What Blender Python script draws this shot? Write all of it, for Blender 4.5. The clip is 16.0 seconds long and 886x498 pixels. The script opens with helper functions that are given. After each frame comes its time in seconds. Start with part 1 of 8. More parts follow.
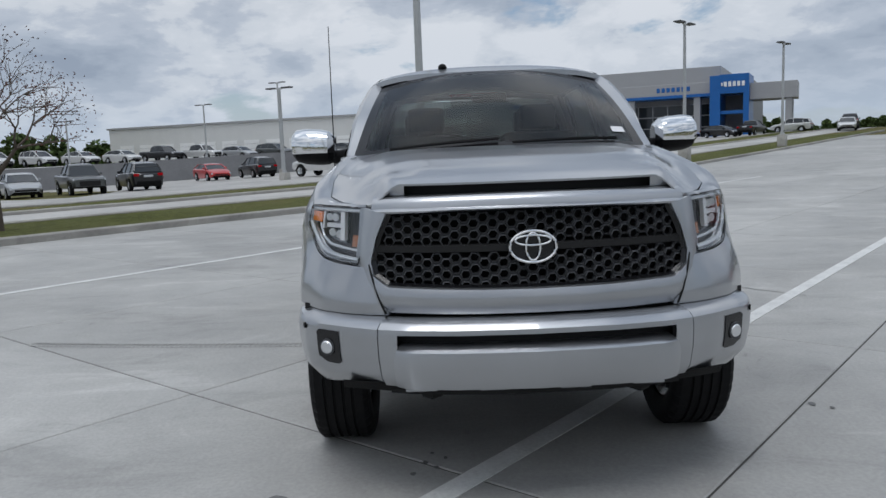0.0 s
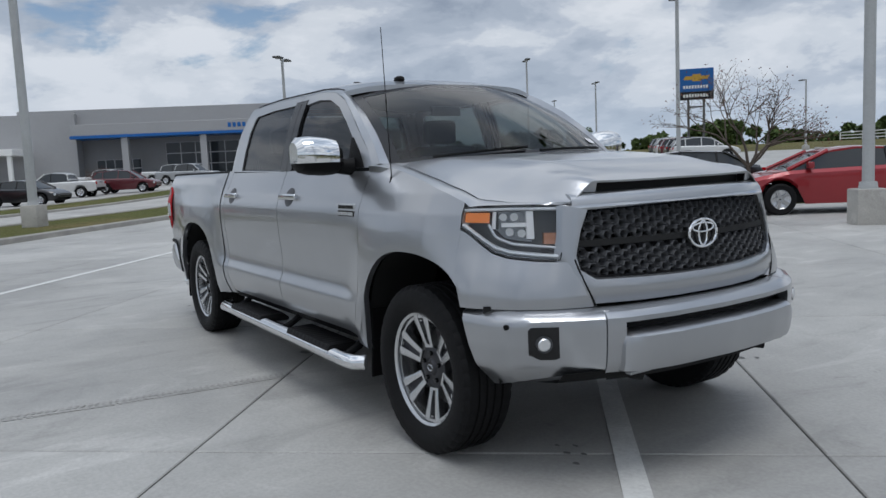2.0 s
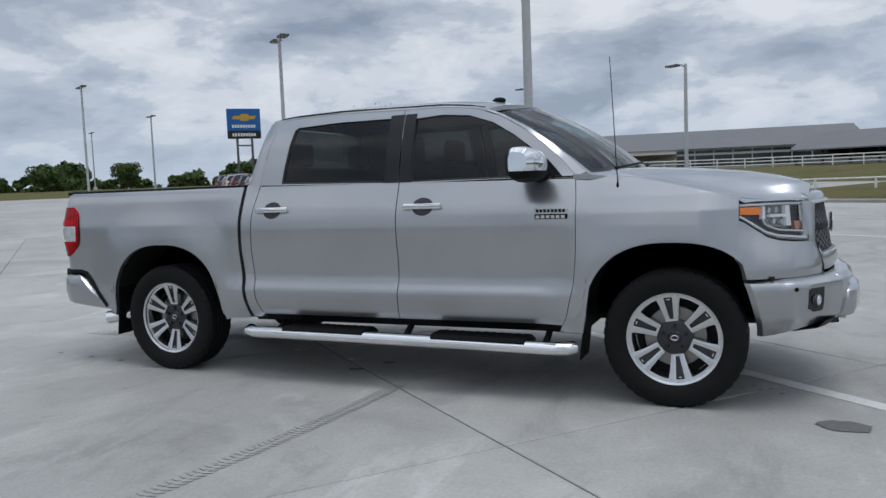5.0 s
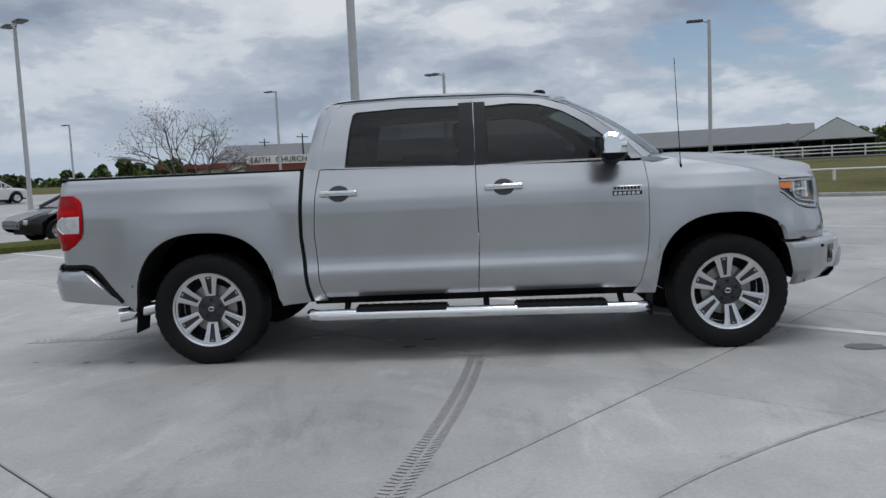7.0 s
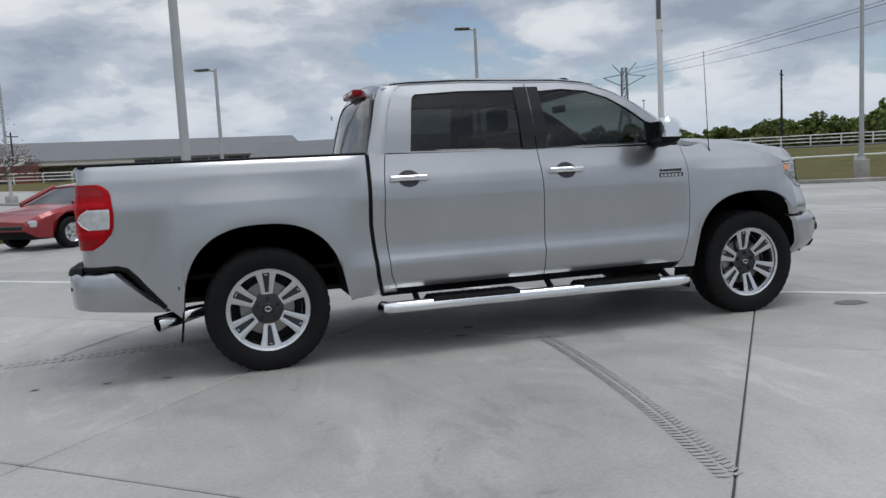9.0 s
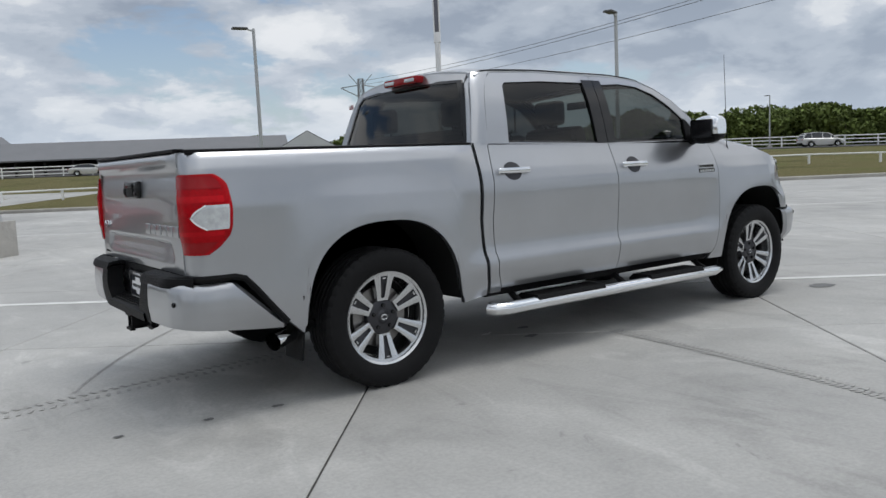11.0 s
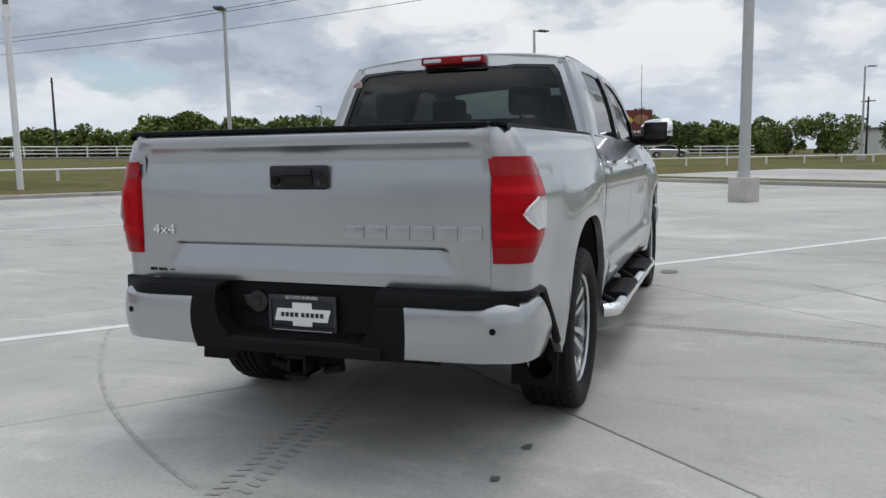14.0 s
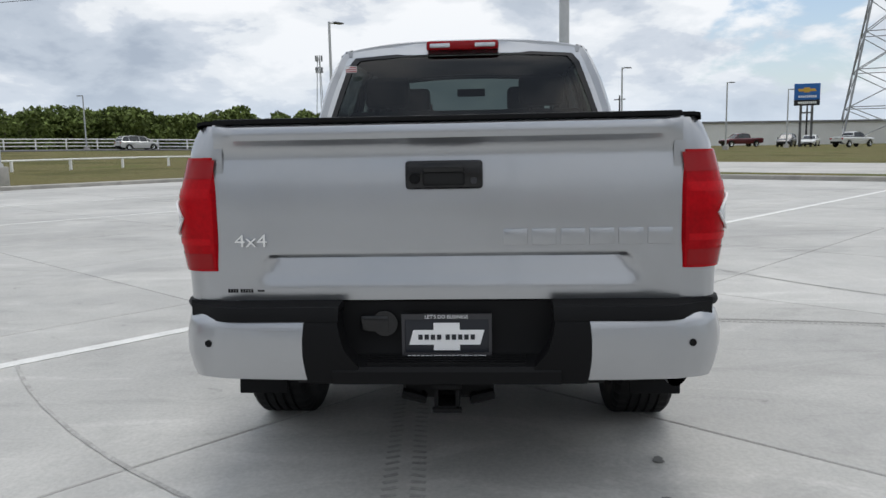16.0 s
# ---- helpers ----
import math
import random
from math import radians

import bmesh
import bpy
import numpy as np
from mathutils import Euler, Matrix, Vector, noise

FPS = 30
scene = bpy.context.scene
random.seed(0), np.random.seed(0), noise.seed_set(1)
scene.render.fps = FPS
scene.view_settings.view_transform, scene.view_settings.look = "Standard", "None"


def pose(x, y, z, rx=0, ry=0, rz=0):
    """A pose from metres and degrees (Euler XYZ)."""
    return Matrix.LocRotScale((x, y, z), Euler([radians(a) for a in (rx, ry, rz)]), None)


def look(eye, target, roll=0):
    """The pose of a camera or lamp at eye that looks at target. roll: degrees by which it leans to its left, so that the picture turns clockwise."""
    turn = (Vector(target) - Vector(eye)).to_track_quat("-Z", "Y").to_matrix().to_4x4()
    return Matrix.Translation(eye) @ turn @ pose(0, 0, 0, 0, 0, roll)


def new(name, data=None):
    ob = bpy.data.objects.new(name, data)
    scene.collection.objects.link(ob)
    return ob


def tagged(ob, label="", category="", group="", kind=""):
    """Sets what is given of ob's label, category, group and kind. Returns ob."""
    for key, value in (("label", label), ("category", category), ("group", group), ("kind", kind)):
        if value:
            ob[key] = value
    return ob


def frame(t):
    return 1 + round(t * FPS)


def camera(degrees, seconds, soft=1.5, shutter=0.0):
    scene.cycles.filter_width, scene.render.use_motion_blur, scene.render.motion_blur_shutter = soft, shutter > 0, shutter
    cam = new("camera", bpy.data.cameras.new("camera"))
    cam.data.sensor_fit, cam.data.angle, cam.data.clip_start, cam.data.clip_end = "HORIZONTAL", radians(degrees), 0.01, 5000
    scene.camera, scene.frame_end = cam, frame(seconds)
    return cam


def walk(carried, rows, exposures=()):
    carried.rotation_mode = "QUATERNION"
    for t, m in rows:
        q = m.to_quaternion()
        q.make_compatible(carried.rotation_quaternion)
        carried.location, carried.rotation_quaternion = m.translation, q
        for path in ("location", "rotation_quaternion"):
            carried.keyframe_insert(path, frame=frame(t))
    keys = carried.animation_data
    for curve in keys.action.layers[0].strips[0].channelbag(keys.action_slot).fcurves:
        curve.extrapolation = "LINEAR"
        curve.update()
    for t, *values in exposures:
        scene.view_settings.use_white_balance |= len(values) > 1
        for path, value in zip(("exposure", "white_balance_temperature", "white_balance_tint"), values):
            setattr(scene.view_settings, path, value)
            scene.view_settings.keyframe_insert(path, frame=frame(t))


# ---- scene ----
cam = camera(59.7, 16.0)
PATH = [
    (0, (5.59, -0.367, 1.374), (3.606, -0.348, 1.122), -2.2),
    (0.5, (5.538, -0.984, 1.362), (3.578, -0.685, 1.102), -2.0),
    (1, (5.413, -1.568, 1.349), (3.515, -0.991, 1.094), -2.5),
    (1.5, (5.189, -2.147, 1.349), (3.388, -1.311, 1.109), -2.4),
    (2, (4.92, -2.728, 1.34), (3.239, -1.666, 1.127), -2.6),
    (2.5, (4.574, -3.265, 1.346), (3.027, -2.012, 1.158), -2.9),
    (3, (4.206, -3.776, 1.361), (2.799, -2.366, 1.186), -3.2),
    (3.5, (3.753, -4.224, 1.366), (2.488, -2.684, 1.198), -3.1),
    (4, (3.335, -4.666, 1.357), (2.222, -3.014, 1.189), -2.7),
    (6.5, (0.706, -6.249, 1.278), (0.432, -4.275, 1.105), -2.3),
    (7, (0.119, -6.362, 1.264), (0.023, -4.372, 1.083), -2.5),
    (7.5, (-0.484, -6.365, 1.258), (-0.405, -4.375, 1.071), -2.8),
    (8, (-1.077, -6.327, 1.242), (-0.829, -4.352, 1.049), -2.9),
    (10.5, (-3.689, -5.02, 1.243), (-2.654, -3.323, 1.025), -2.8),
    (11, (-4.149, -4.623, 1.249), (-2.973, -3.02, 1.032), -2.6),
    (11.5, (-4.546, -4.161, 1.256), (-3.231, -2.669, 1.039), -2.4),
    (12, (-4.93, -3.714, 1.253), (-3.481, -2.353, 1.037), -2.1),
    (12.5, (-5.2, -3.2, 1.258), (-3.624, -1.988, 1.038), -1.9),
    (13, (-5.441, -2.704, 1.266), (-3.752, -1.658, 1.041), -1.6),
    (13.5, (-5.552, -2.128, 1.246), (-3.765, -1.261, 1.015), -1.3),
    (14, (-5.648, -1.602, 1.265), (-3.785, -0.917, 1.023), -1.0),
    (14.5, (-5.603, -1.078, 1.25), (-3.686, -0.566, 1.003), -0.9),
    (15, (-5.608, -0.603, 1.256), (-3.656, -0.25, 0.999), -0.9),
    (15.5, (-5.528, -0.286, 1.262), (-3.558, -0.063, 0.996), -0.9),
    (16, (-5.544, -0.163, 1.286), (-3.567, -0.033, 1.018), -1.1),
]
walk(cam, [(t, look(eye, target, roll)) for t, eye, target, roll in PATH],
     [(0, -0.42, 6090, 10), (4, -0.34, 6040, 10), (7, -0.44, 6150, 10), (11, -0.2, 6350, 10), (14, -0.12, 6420, 10), (16, 0.03, 6420, 10)])

# ---- world and sun ----
world = bpy.data.worlds.new("overcast_sky")
scene.world = world
world.use_nodes = True


def link(tree, a, b):
    tree.links.new(a, b)


def node(tree, kind, **values):
    n = tree.nodes.new(kind)
    for key, value in values.items():
        if key in n.inputs:
            n.inputs[key].default_value = value
    return n


def ramp(tree, fac, stops, ease="EASE"):
    r = tree.nodes.new("ShaderNodeValToRGB")
    r.color_ramp.interpolation = ease
    el = r.color_ramp.elements
    while len(el) < len(stops):
        el.new(0.5)
    for e, (p, c) in zip(el, stops):
        e.position = p
        e.color = (c, c, c, 1) if isinstance(c, (int, float)) else (*c, 1)
    link(tree, fac, r.inputs[0])
    return r


SUN_EL, SUN_AZ = 74, -20
wt = world.node_tree
wt.nodes.clear()
w_out = wt.nodes.new("ShaderNodeOutputWorld")
w_bg = wt.nodes.new("ShaderNodeBackground")
sky = wt.nodes.new("ShaderNodeTexSky")
sky.sky_type = "NISHITA"
sky.sun_disc = False
sky.sun_elevation = radians(SUN_EL)
sky.sun_rotation = radians(90 - SUN_AZ)
tc = wt.nodes.new("ShaderNodeTexCoord")
sep = wt.nodes.new("ShaderNodeSeparateXYZ")
link(wt, tc.outputs["Generated"], sep.inputs[0])


def wmath(op, a, b=0.0):
    m = wt.nodes.new("ShaderNodeMath")
    m.operation = op
    for i, v in enumerate((a, b)):
        if isinstance(v, (int, float)):
            m.inputs[i].default_value = v
        else:
            link(wt, v, m.inputs[i])
    return m.outputs[0]


# cloud deck: the direction laid on a flat layer overhead
up = wmath("MAXIMUM", sep.outputs[2], 0.0)
zz = wmath("ADD", up, 0.42)
comb = wt.nodes.new("ShaderNodeCombineXYZ")
link(wt, wmath("DIVIDE", sep.outputs[0], zz), comb.inputs[0])
link(wt, wmath("DIVIDE", sep.outputs[1], zz), comb.inputs[1])
link(wt, wmath("ADD", wmath("MULTIPLY", up, 2.6), 3.7), comb.inputs[2])


def density(lift):
    """Cloud thickness at the layer, or a little above it."""
    v = wt.nodes.new("ShaderNodeVectorMath")
    v.operation = "ADD"
    link(wt, comb.outputs[0], v.inputs[0])
    v.inputs[1].default_value = (0, 0, lift)
    big = node(wt, "ShaderNodeTexNoise", Scale=1.35, Detail=9.0, Roughness=0.5, Distortion=0.1)
    puff = node(wt, "ShaderNodeTexNoise", Scale=4.6, Detail=8.0, Roughness=0.58, Distortion=0.25)
    for n in (big, puff):
        link(wt, v.outputs[0], n.inputs["Vector"])
    return wmath("ADD", big.outputs[0], wmath("MULTIPLY", wmath("SUBTRACT", puff.outputs[0], 0.5), 0.40))


# tops of the heaps catch the light, their bases are slate grey
dens = density(0.0)
lit = wmath("SUBTRACT", dens, density(0.20))
cover = ramp(wt, dens, [(0.31, 0.0), (0.38, 1.0)])
glow = wmath("ADD", wmath("ADD", 0.5, wmath("MULTIPLY", lit, 2.2)), wmath("MULTIPLY", wmath("SUBTRACT", 0.5, dens), 1.3))
clouds = ramp(wt, glow, [(0.20, (0.31, 0.36, 0.44)), (0.38, (0.46, 0.51, 0.58)), (0.49, (0.58, 0.62, 0.68)), (0.59, (0.78, 0.80, 0.82)), (0.72, (0.90, 0.905, 0.91))])
blue = wt.nodes.new("ShaderNodeVectorMath")
blue.operation = "SCALE"
blue.inputs["Scale"].default_value = 0.11
link(wt, sky.outputs[0], blue.inputs[0])
mix = wt.nodes.new("ShaderNodeMix")
mix.data_type = "RGBA"
link(wt, cover.outputs[0], mix.inputs["Factor"])
link(wt, blue.outputs[0], mix.inputs["A"])
link(wt, clouds.outputs[0], mix.inputs["B"])
# haze towards the horizon
haze = ramp(wt, sep.outputs[2], [(0.0, 0.8), (0.10, 0.25), (0.25, 0.0)])
mix2 = wt.nodes.new("ShaderNodeMix")
mix2.data_type = "RGBA"
link(wt, haze.outputs[0], mix2.inputs["Factor"])
link(wt, mix.outputs["Result"], mix2.inputs["A"])
mix2.inputs["B"].default_value = (0.58, 0.66, 0.75, 1)
# an overcast sky is brighter overhead
zenith = ramp(wt, up, [(0.32, 0.5), (0.85, 0.76)])
over = wt.nodes.new("ShaderNodeVectorMath")
over.operation = "SCALE"
link(wt, mix2.outputs["Result"], over.inputs[0])
link(wt, zenith.outputs[0], over.inputs["Scale"])
link(wt, over.outputs[0], w_bg.inputs[0])
w_bg.inputs[1].default_value = 2.16
link(wt, w_bg.outputs[0], w_out.inputs[0])

sun = new("sun", bpy.data.lights.new("sun", "SUN"))
sun.data.energy = 1.4
sun.data.angle = radians(28)
sun.data.color = (1.0, 0.96, 0.9)
sa, se = radians(SUN_AZ), radians(SUN_EL)
sun.matrix_world = look((0, 0, 30), (-30 * math.cos(sa) * math.cos(se), -30 * math.sin(sa) * math.cos(se), 30 - 30 * math.sin(se)))

# ---- materials ----
def mat_base(name):
    m = bpy.data.materials.new(name)
    m.use_nodes = True
    t = m.node_tree
    b = t.nodes["Principled BSDF"]
    return m, t, b


def simple(name, color, rough=0.5, metal=0.0, coat=0.0, vary=0.0, vscale=6.0, bump=0.0, bscale=60.0, spec=0.5, emit=0.0, trans=0.0, ior=1.45, alpha=1.0):
    """Principled material with colour variation at two scales and fine relief."""
    m, t, b = mat_base(name)
    b.inputs["Base Color"].default_value = (*color, 1)
    b.inputs["Roughness"].default_value = rough
    b.inputs["Metallic"].default_value = metal
    b.inputs["Coat Weight"].default_value = coat
    b.inputs["Coat Roughness"].default_value = 0.04
    b.inputs["Specular IOR Level"].default_value = spec
    b.inputs["Transmission Weight"].default_value = trans
    b.inputs["IOR"].default_value = ior
    b.inputs["Alpha"].default_value = alpha
    if emit:
        b.inputs["Emission Color"].default_value = (*color, 1)
        b.inputs["Emission Strength"].default_value = emit
    if vary or bump:
        tcn = t.nodes.new("ShaderNodeTexCoord")
    if vary:
        na = node(t, "ShaderNodeTexNoise", Scale=vscale, Detail=6.0, Roughness=0.6)
        nb = node(t, "ShaderNodeTexNoise", Scale=vscale * 9, Detail=4.0, Roughness=0.7)
        link(t, tcn.outputs["Object"], na.inputs["Vector"])
        link(t, tcn.outputs["Object"], nb.inputs["Vector"])
        ma = t.nodes.new("ShaderNodeMath")
        ma.operation = "ADD"
        link(t, na.outputs[0], ma.inputs[0])
        link(t, nb.outputs[0], ma.inputs[1])
        mr = node(t, "ShaderNodeMapRange")
        mr.inputs["From Min"].default_value = 0.6
        mr.inputs["From Max"].default_value = 1.4
        mr.inputs["To Min"].default_value = 1 - vary
        mr.inputs["To Max"].default_value = 1 + vary
        link(t, ma.outputs[0], mr.inputs["Value"])
        sc = t.nodes.new("ShaderNodeVectorMath")
        sc.operation = "SCALE"
        sc.inputs[0].default_value = color
        link(t, mr.outputs[0], sc.inputs["Scale"])
        link(t, sc.outputs[0], b.inputs["Base Color"])
    if bump:
        nc = node(t, "ShaderNodeTexNoise", Scale=bscale, Detail=5.0, Roughness=0.6)
        link(t, tcn.outputs["Object"], nc.inputs["Vector"])
        bp = node(t, "ShaderNodeBump", Strength=bump, Distance=0.01)
        link(t, nc.outputs[0], bp.inputs["Height"])
        link(t, bp.outputs[0], b.inputs["Normal"])
    return m


def concrete(name, color, lo=0.8, hi=1.15):
    """Broom-finished concrete: broad stains, worn pale streaks, dark blotches, fine grain, each slab its own tone."""
    m, t, b = mat_base(name)
    geo = t.nodes.new("ShaderNodeNewGeometry")
    info = t.nodes.new("ShaderNodeObjectInfo")
    turn = t.nodes.new("ShaderNodeMapping")
    turn.inputs["Rotation"].default_value = (0, 0, radians(40))
    turn.inputs["Scale"].default_value = (1.0, 0.32, 1.0)
    link(t, geo.outputs["Position"], turn.inputs["Vector"])
    big = node(t, "ShaderNodeTexNoise", Scale=0.21, Detail=7.0, Roughness=0.62, Distortion=0.6)
    mid = node(t, "ShaderNodeTexNoise", Scale=0.9, Detail=9.0, Roughness=0.66, Distortion=0.5)
    blot = node(t, "ShaderNodeTexNoise", Scale=2.3, Detail=10.0, Roughness=0.72, Distortion=0.9)
    fine = node(t, "ShaderNodeTexNoise", Scale=45.0, Detail=5.0, Roughness=0.7)
    grit = node(t, "ShaderNodeTexNoise", Scale=240.0, Detail=2.0, Roughness=0.6)
    for n in (big, mid, blot, fine, grit):
        link(t, geo.outputs["Position"], n.inputs["Vector"])
    streak = node(t, "ShaderNodeTexNoise", Scale=1.5, Detail=9.0, Roughness=0.68, Distortion=1.1)
    link(t, turn.outputs[0], streak.inputs["Vector"])
    layers = (ramp(t, big.outputs[0], [(0.34, lo), (0.5, 1.0), (0.64, hi)]),
              ramp(t, mid.outputs[0], [(0.24, 0.62), (0.33, 0.86), (0.48, 1.0), (0.66, 1.13)]),
              ramp(t, streak.outputs[0], [(0.34, 0.84), (0.46, 0.99), (0.57, 1.02), (0.66, 1.19)]),
              ramp(t, blot.outputs[0], [(0.29, 0.68), (0.38, 0.96), (0.60, 1.02), (0.72, 1.14)]),
              ramp(t, fine.outputs[0], [(0.3, 0.90), (0.7, 1.08)]),
              ramp(t, info.outputs["Random"], [(0.0, 0.95), (1.0, 1.05)], "LINEAR"))
    cur = layers[0].outputs[0]
    for a in layers[1:]:
        mm = t.nodes.new("ShaderNodeVectorMath")
        mm.operation = "MULTIPLY"
        link(t, cur, mm.inputs[0])
        link(t, a.outputs[0], mm.inputs[1])
        cur = mm.outputs[0]
    mm = t.nodes.new("ShaderNodeVectorMath")
    mm.operation = "MULTIPLY"
    link(t, cur, mm.inputs[0])
    mm.inputs[1].default_value = color
    link(t, mm.outputs[0], b.inputs["Base Color"])
    rr = ramp(t, mid.outputs[0], [(0.3, 0.5), (0.7, 0.8)])
    link(t, rr.outputs[0], b.inputs["Roughness"])
    bp = node(t, "ShaderNodeBump", Strength=0.3, Distance=0.004)
    link(t, grit.outputs[0], bp.inputs["Height"])
    link(t, bp.outputs[0], b.inputs["Normal"])
    return m


def grass_mat(name, c1, c2, c3):
    m, t, b = mat_base(name)
    geo = t.nodes.new("ShaderNodeNewGeometry")
    big = node(t, "ShaderNodeTexNoise", Scale=0.12, Detail=6.0, Roughness=0.6)
    fine = node(t, "ShaderNodeTexNoise", Scale=7.0, Detail=8.0, Roughness=0.75)
    for n in (big, fine):
        link(t, geo.outputs["Position"], n.inputs["Vector"])
    r1 = ramp(t, big.outputs[0], [(0.35, c1), (0.5, c2), (0.68, c3)])
    r2 = ramp(t, fine.outputs[0], [(0.3, 0.55), (0.7, 1.35)])
    mm = t.nodes.new("ShaderNodeVectorMath")
    mm.operation = "MULTIPLY"
    link(t, r1.outputs[0], mm.inputs[0])
    link(t, r2.outputs[0], mm.inputs[1])
    link(t, mm.outputs[0], b.inputs["Base Color"])
    b.inputs["Roughness"].default_value = 0.95
    b.inputs["Specular IOR Level"].default_value = 0.1
    bp = node(t, "ShaderNodeBump", Strength=0.8, Distance=0.06)
    link(t, fine.outputs[0], bp.inputs["Height"])
    link(t, bp.outputs[0], b.inputs["Normal"])
    return m


def car_paint(name, color, metal=0.0, rough=0.35):
    """Base coat under clear lacquer."""
    m, t, b = mat_base(name)
    b.inputs["Base Color"].default_value = (*color, 1)
    b.inputs["Metallic"].default_value = metal
    b.inputs["Coat Weight"].default_value = 0.8
    b.inputs["Coat Roughness"].default_value = 0.03
    tcn = t.nodes.new("ShaderNodeTexCoord")
    dust = node(t, "ShaderNodeTexNoise", Scale=2.2, Detail=6.0, Roughness=0.6)
    link(t, tcn.outputs["Object"], dust.inputs["Vector"])
    r = ramp(t, dust.outputs[0], [(0.3, rough - 0.015), (0.7, rough + 0.02)])
    link(t, r.outputs[0], b.inputs["Roughness"])
    if metal > 0:
        fc = ramp(t, dust.outputs[0], [(0.3, tuple(c * 0.97 for c in color)), (0.7, tuple(min(1, c * 1.03) for c in color))])
        link(t, fc.outputs[0], b.inputs["Base Color"])
    return m


def glass(name, color, rough=0.0, mixfac=0.5):
    """Tinted pane: see-through with a glossy face."""
    m = bpy.data.materials.new(name)
    m.use_nodes = True
    t = m.node_tree
    t.nodes.clear()
    out = t.nodes.new("ShaderNodeOutputMaterial")
    tr = t.nodes.new("ShaderNodeBsdfTransparent")
    tr.inputs[0].default_value = (*color, 1)
    gl = t.nodes.new("ShaderNodeBsdfGlossy")
    gl.inputs["Roughness"].default_value = rough
    lw = t.nodes.new("ShaderNodeLayerWeight")
    lw.inputs[0].default_value = 0.5
    pw = t.nodes.new("ShaderNodeMath")
    pw.operation = "POWER"
    pw.inputs[1].default_value = 4.5
    link(t, lw.outputs["Facing"], pw.inputs[0])
    fr = node(t, "ShaderNodeMapRange")
    fr.inputs["To Min"].default_value = 0.045
    link(t, pw.outputs[0], fr.inputs["Value"])
    mx = t.nodes.new("ShaderNodeMixShader")
    link(t, fr.outputs[0], mx.inputs[0])
    link(t, tr.outputs[0], mx.inputs[1])
    link(t, gl.outputs[0], mx.inputs[2])
    link(t, mx.outputs[0], out.inputs[0])
    return m


M_SILVER = car_paint("silver_metallic_paint", (0.41, 0.42, 0.438), 0.9, 0.29)
M_CHROME = simple("chrome", (0.82, 0.83, 0.84), 0.06, 1.0)
M_BLACK = simple("black_plastic", (0.007, 0.007, 0.0075), 0.5, spec=0.12, bump=0.15, bscale=300)
M_GLOSSBLACK = simple("gloss_black", (0.008, 0.008, 0.009), 0.18)
M_RUBBER = simple("tyre_rubber", (0.010, 0.010, 0.0105), 0.62, spec=0.16, vary=0.25, vscale=8, bump=0.2, bscale=90)
# black of the underbody, also laid into gaps and slots as their shade
M_DARK = simple("underbody_and_gap_black", (0.006, 0.006, 0.006), 0.8)
M_ALLOY = simple("machined_alloy", (0.62, 0.63, 0.64), 0.25, 1.0, vary=0.06, vscale=20)
M_ALLOYDARK = simple("dark_grey_alloy", (0.055, 0.055, 0.06), 0.35, 0.7)
M_DISC = simple("brake_steel", (0.25, 0.24, 0.23), 0.4, 1.0, vary=0.2, vscale=30)
M_TINT = glass("tinted_glass", (0.17, 0.185, 0.185))
M_REARTINT = glass("rear_privacy_glass", (0.13, 0.15, 0.145))
M_SCREEN = glass("windscreen_glass", (0.60, 0.69, 0.66))
M_LENS = glass("clear_lens", (0.93, 0.94, 0.95), 0.02)
M_RED = simple("red_lens", (0.36, 0.002, 0.006), 0.22, coat=0.05, vary=0.35, vscale=7, spec=0.12)
M_REDDARK = simple("dark_red_lens", (0.27, 0.002, 0.005), 0.18, coat=0.1, spec=0.3)
M_REDLIT = simple("lit_band_red_lens", (0.46, 0.003, 0.008), 0.25, vary=0.25, vscale=12, spec=0.2)
M_AMBER = simple("amber_reflector", (0.85, 0.22, 0.02), 0.15, coat=0.5)
M_REFLECT = simple("lamp_reflector", (0.75, 0.76, 0.77), 0.28, 0.9)
M_FROST = simple("frosted_clear_lens", (0.62, 0.64, 0.66), 0.15, 0.4, coat=0.6, vary=0.3, vscale=30)
M_SEAT = simple("dark_leather", (0.02, 0.02, 0.022), 0.5, bump=0.2, bscale=120)
M_WHITE = simple("white_plate_paint", (0.75, 0.75, 0.75), 0.4)
M_PLATE = simple("black_plate", (0.012, 0.014, 0.02), 0.3)
M_TONNEAU = simple("black_vinyl", (0.012, 0.012, 0.013), 0.55, vary=0.3, vscale=5, bump=0.3, bscale=200)
M_LAMPBODY = simple("lamp_housing_grey", (0.06, 0.062, 0.066), 0.35, 0.2)
M_MESH = simple("dark_grille_plastic", (0.085, 0.087, 0.092), 0.32)
M_BOWL = simple("lamp_bowl_grey", (0.22, 0.225, 0.23), 0.25, 0.8, vary=0.4, vscale=40)
M_LINER = simple("lamp_liner_silver", (0.66, 0.68, 0.70), 0.25, 0.55)

# ---- building blocks ----
def part(name, bm, mat, parent, label="", smooth=32, fix=True):
    """Link a bmesh as one mesh object under a thing or a part."""
    if fix:
        bmesh.ops.recalc_face_normals(bm, faces=bm.faces)
    me = bpy.data.meshes.new(name)
    bm.to_mesh(me)
    bm.free()
    me.materials.append(mat)
    if smooth:
        me.polygons.foreach_set("use_smooth", [True] * len(me.polygons))
        me.set_sharp_from_angle(angle=radians(smooth))
    ob = new(name, me)
    if parent is not None:
        ob.parent = parent
    if label:
        tagged(ob, label)
    return ob


def thing(name, m, label, category, group="", kind=""):
    ob = new(name)
    ob.empty_display_size = 0.2
    ob.matrix_world = m
    return tagged(ob, label, category, group, kind)


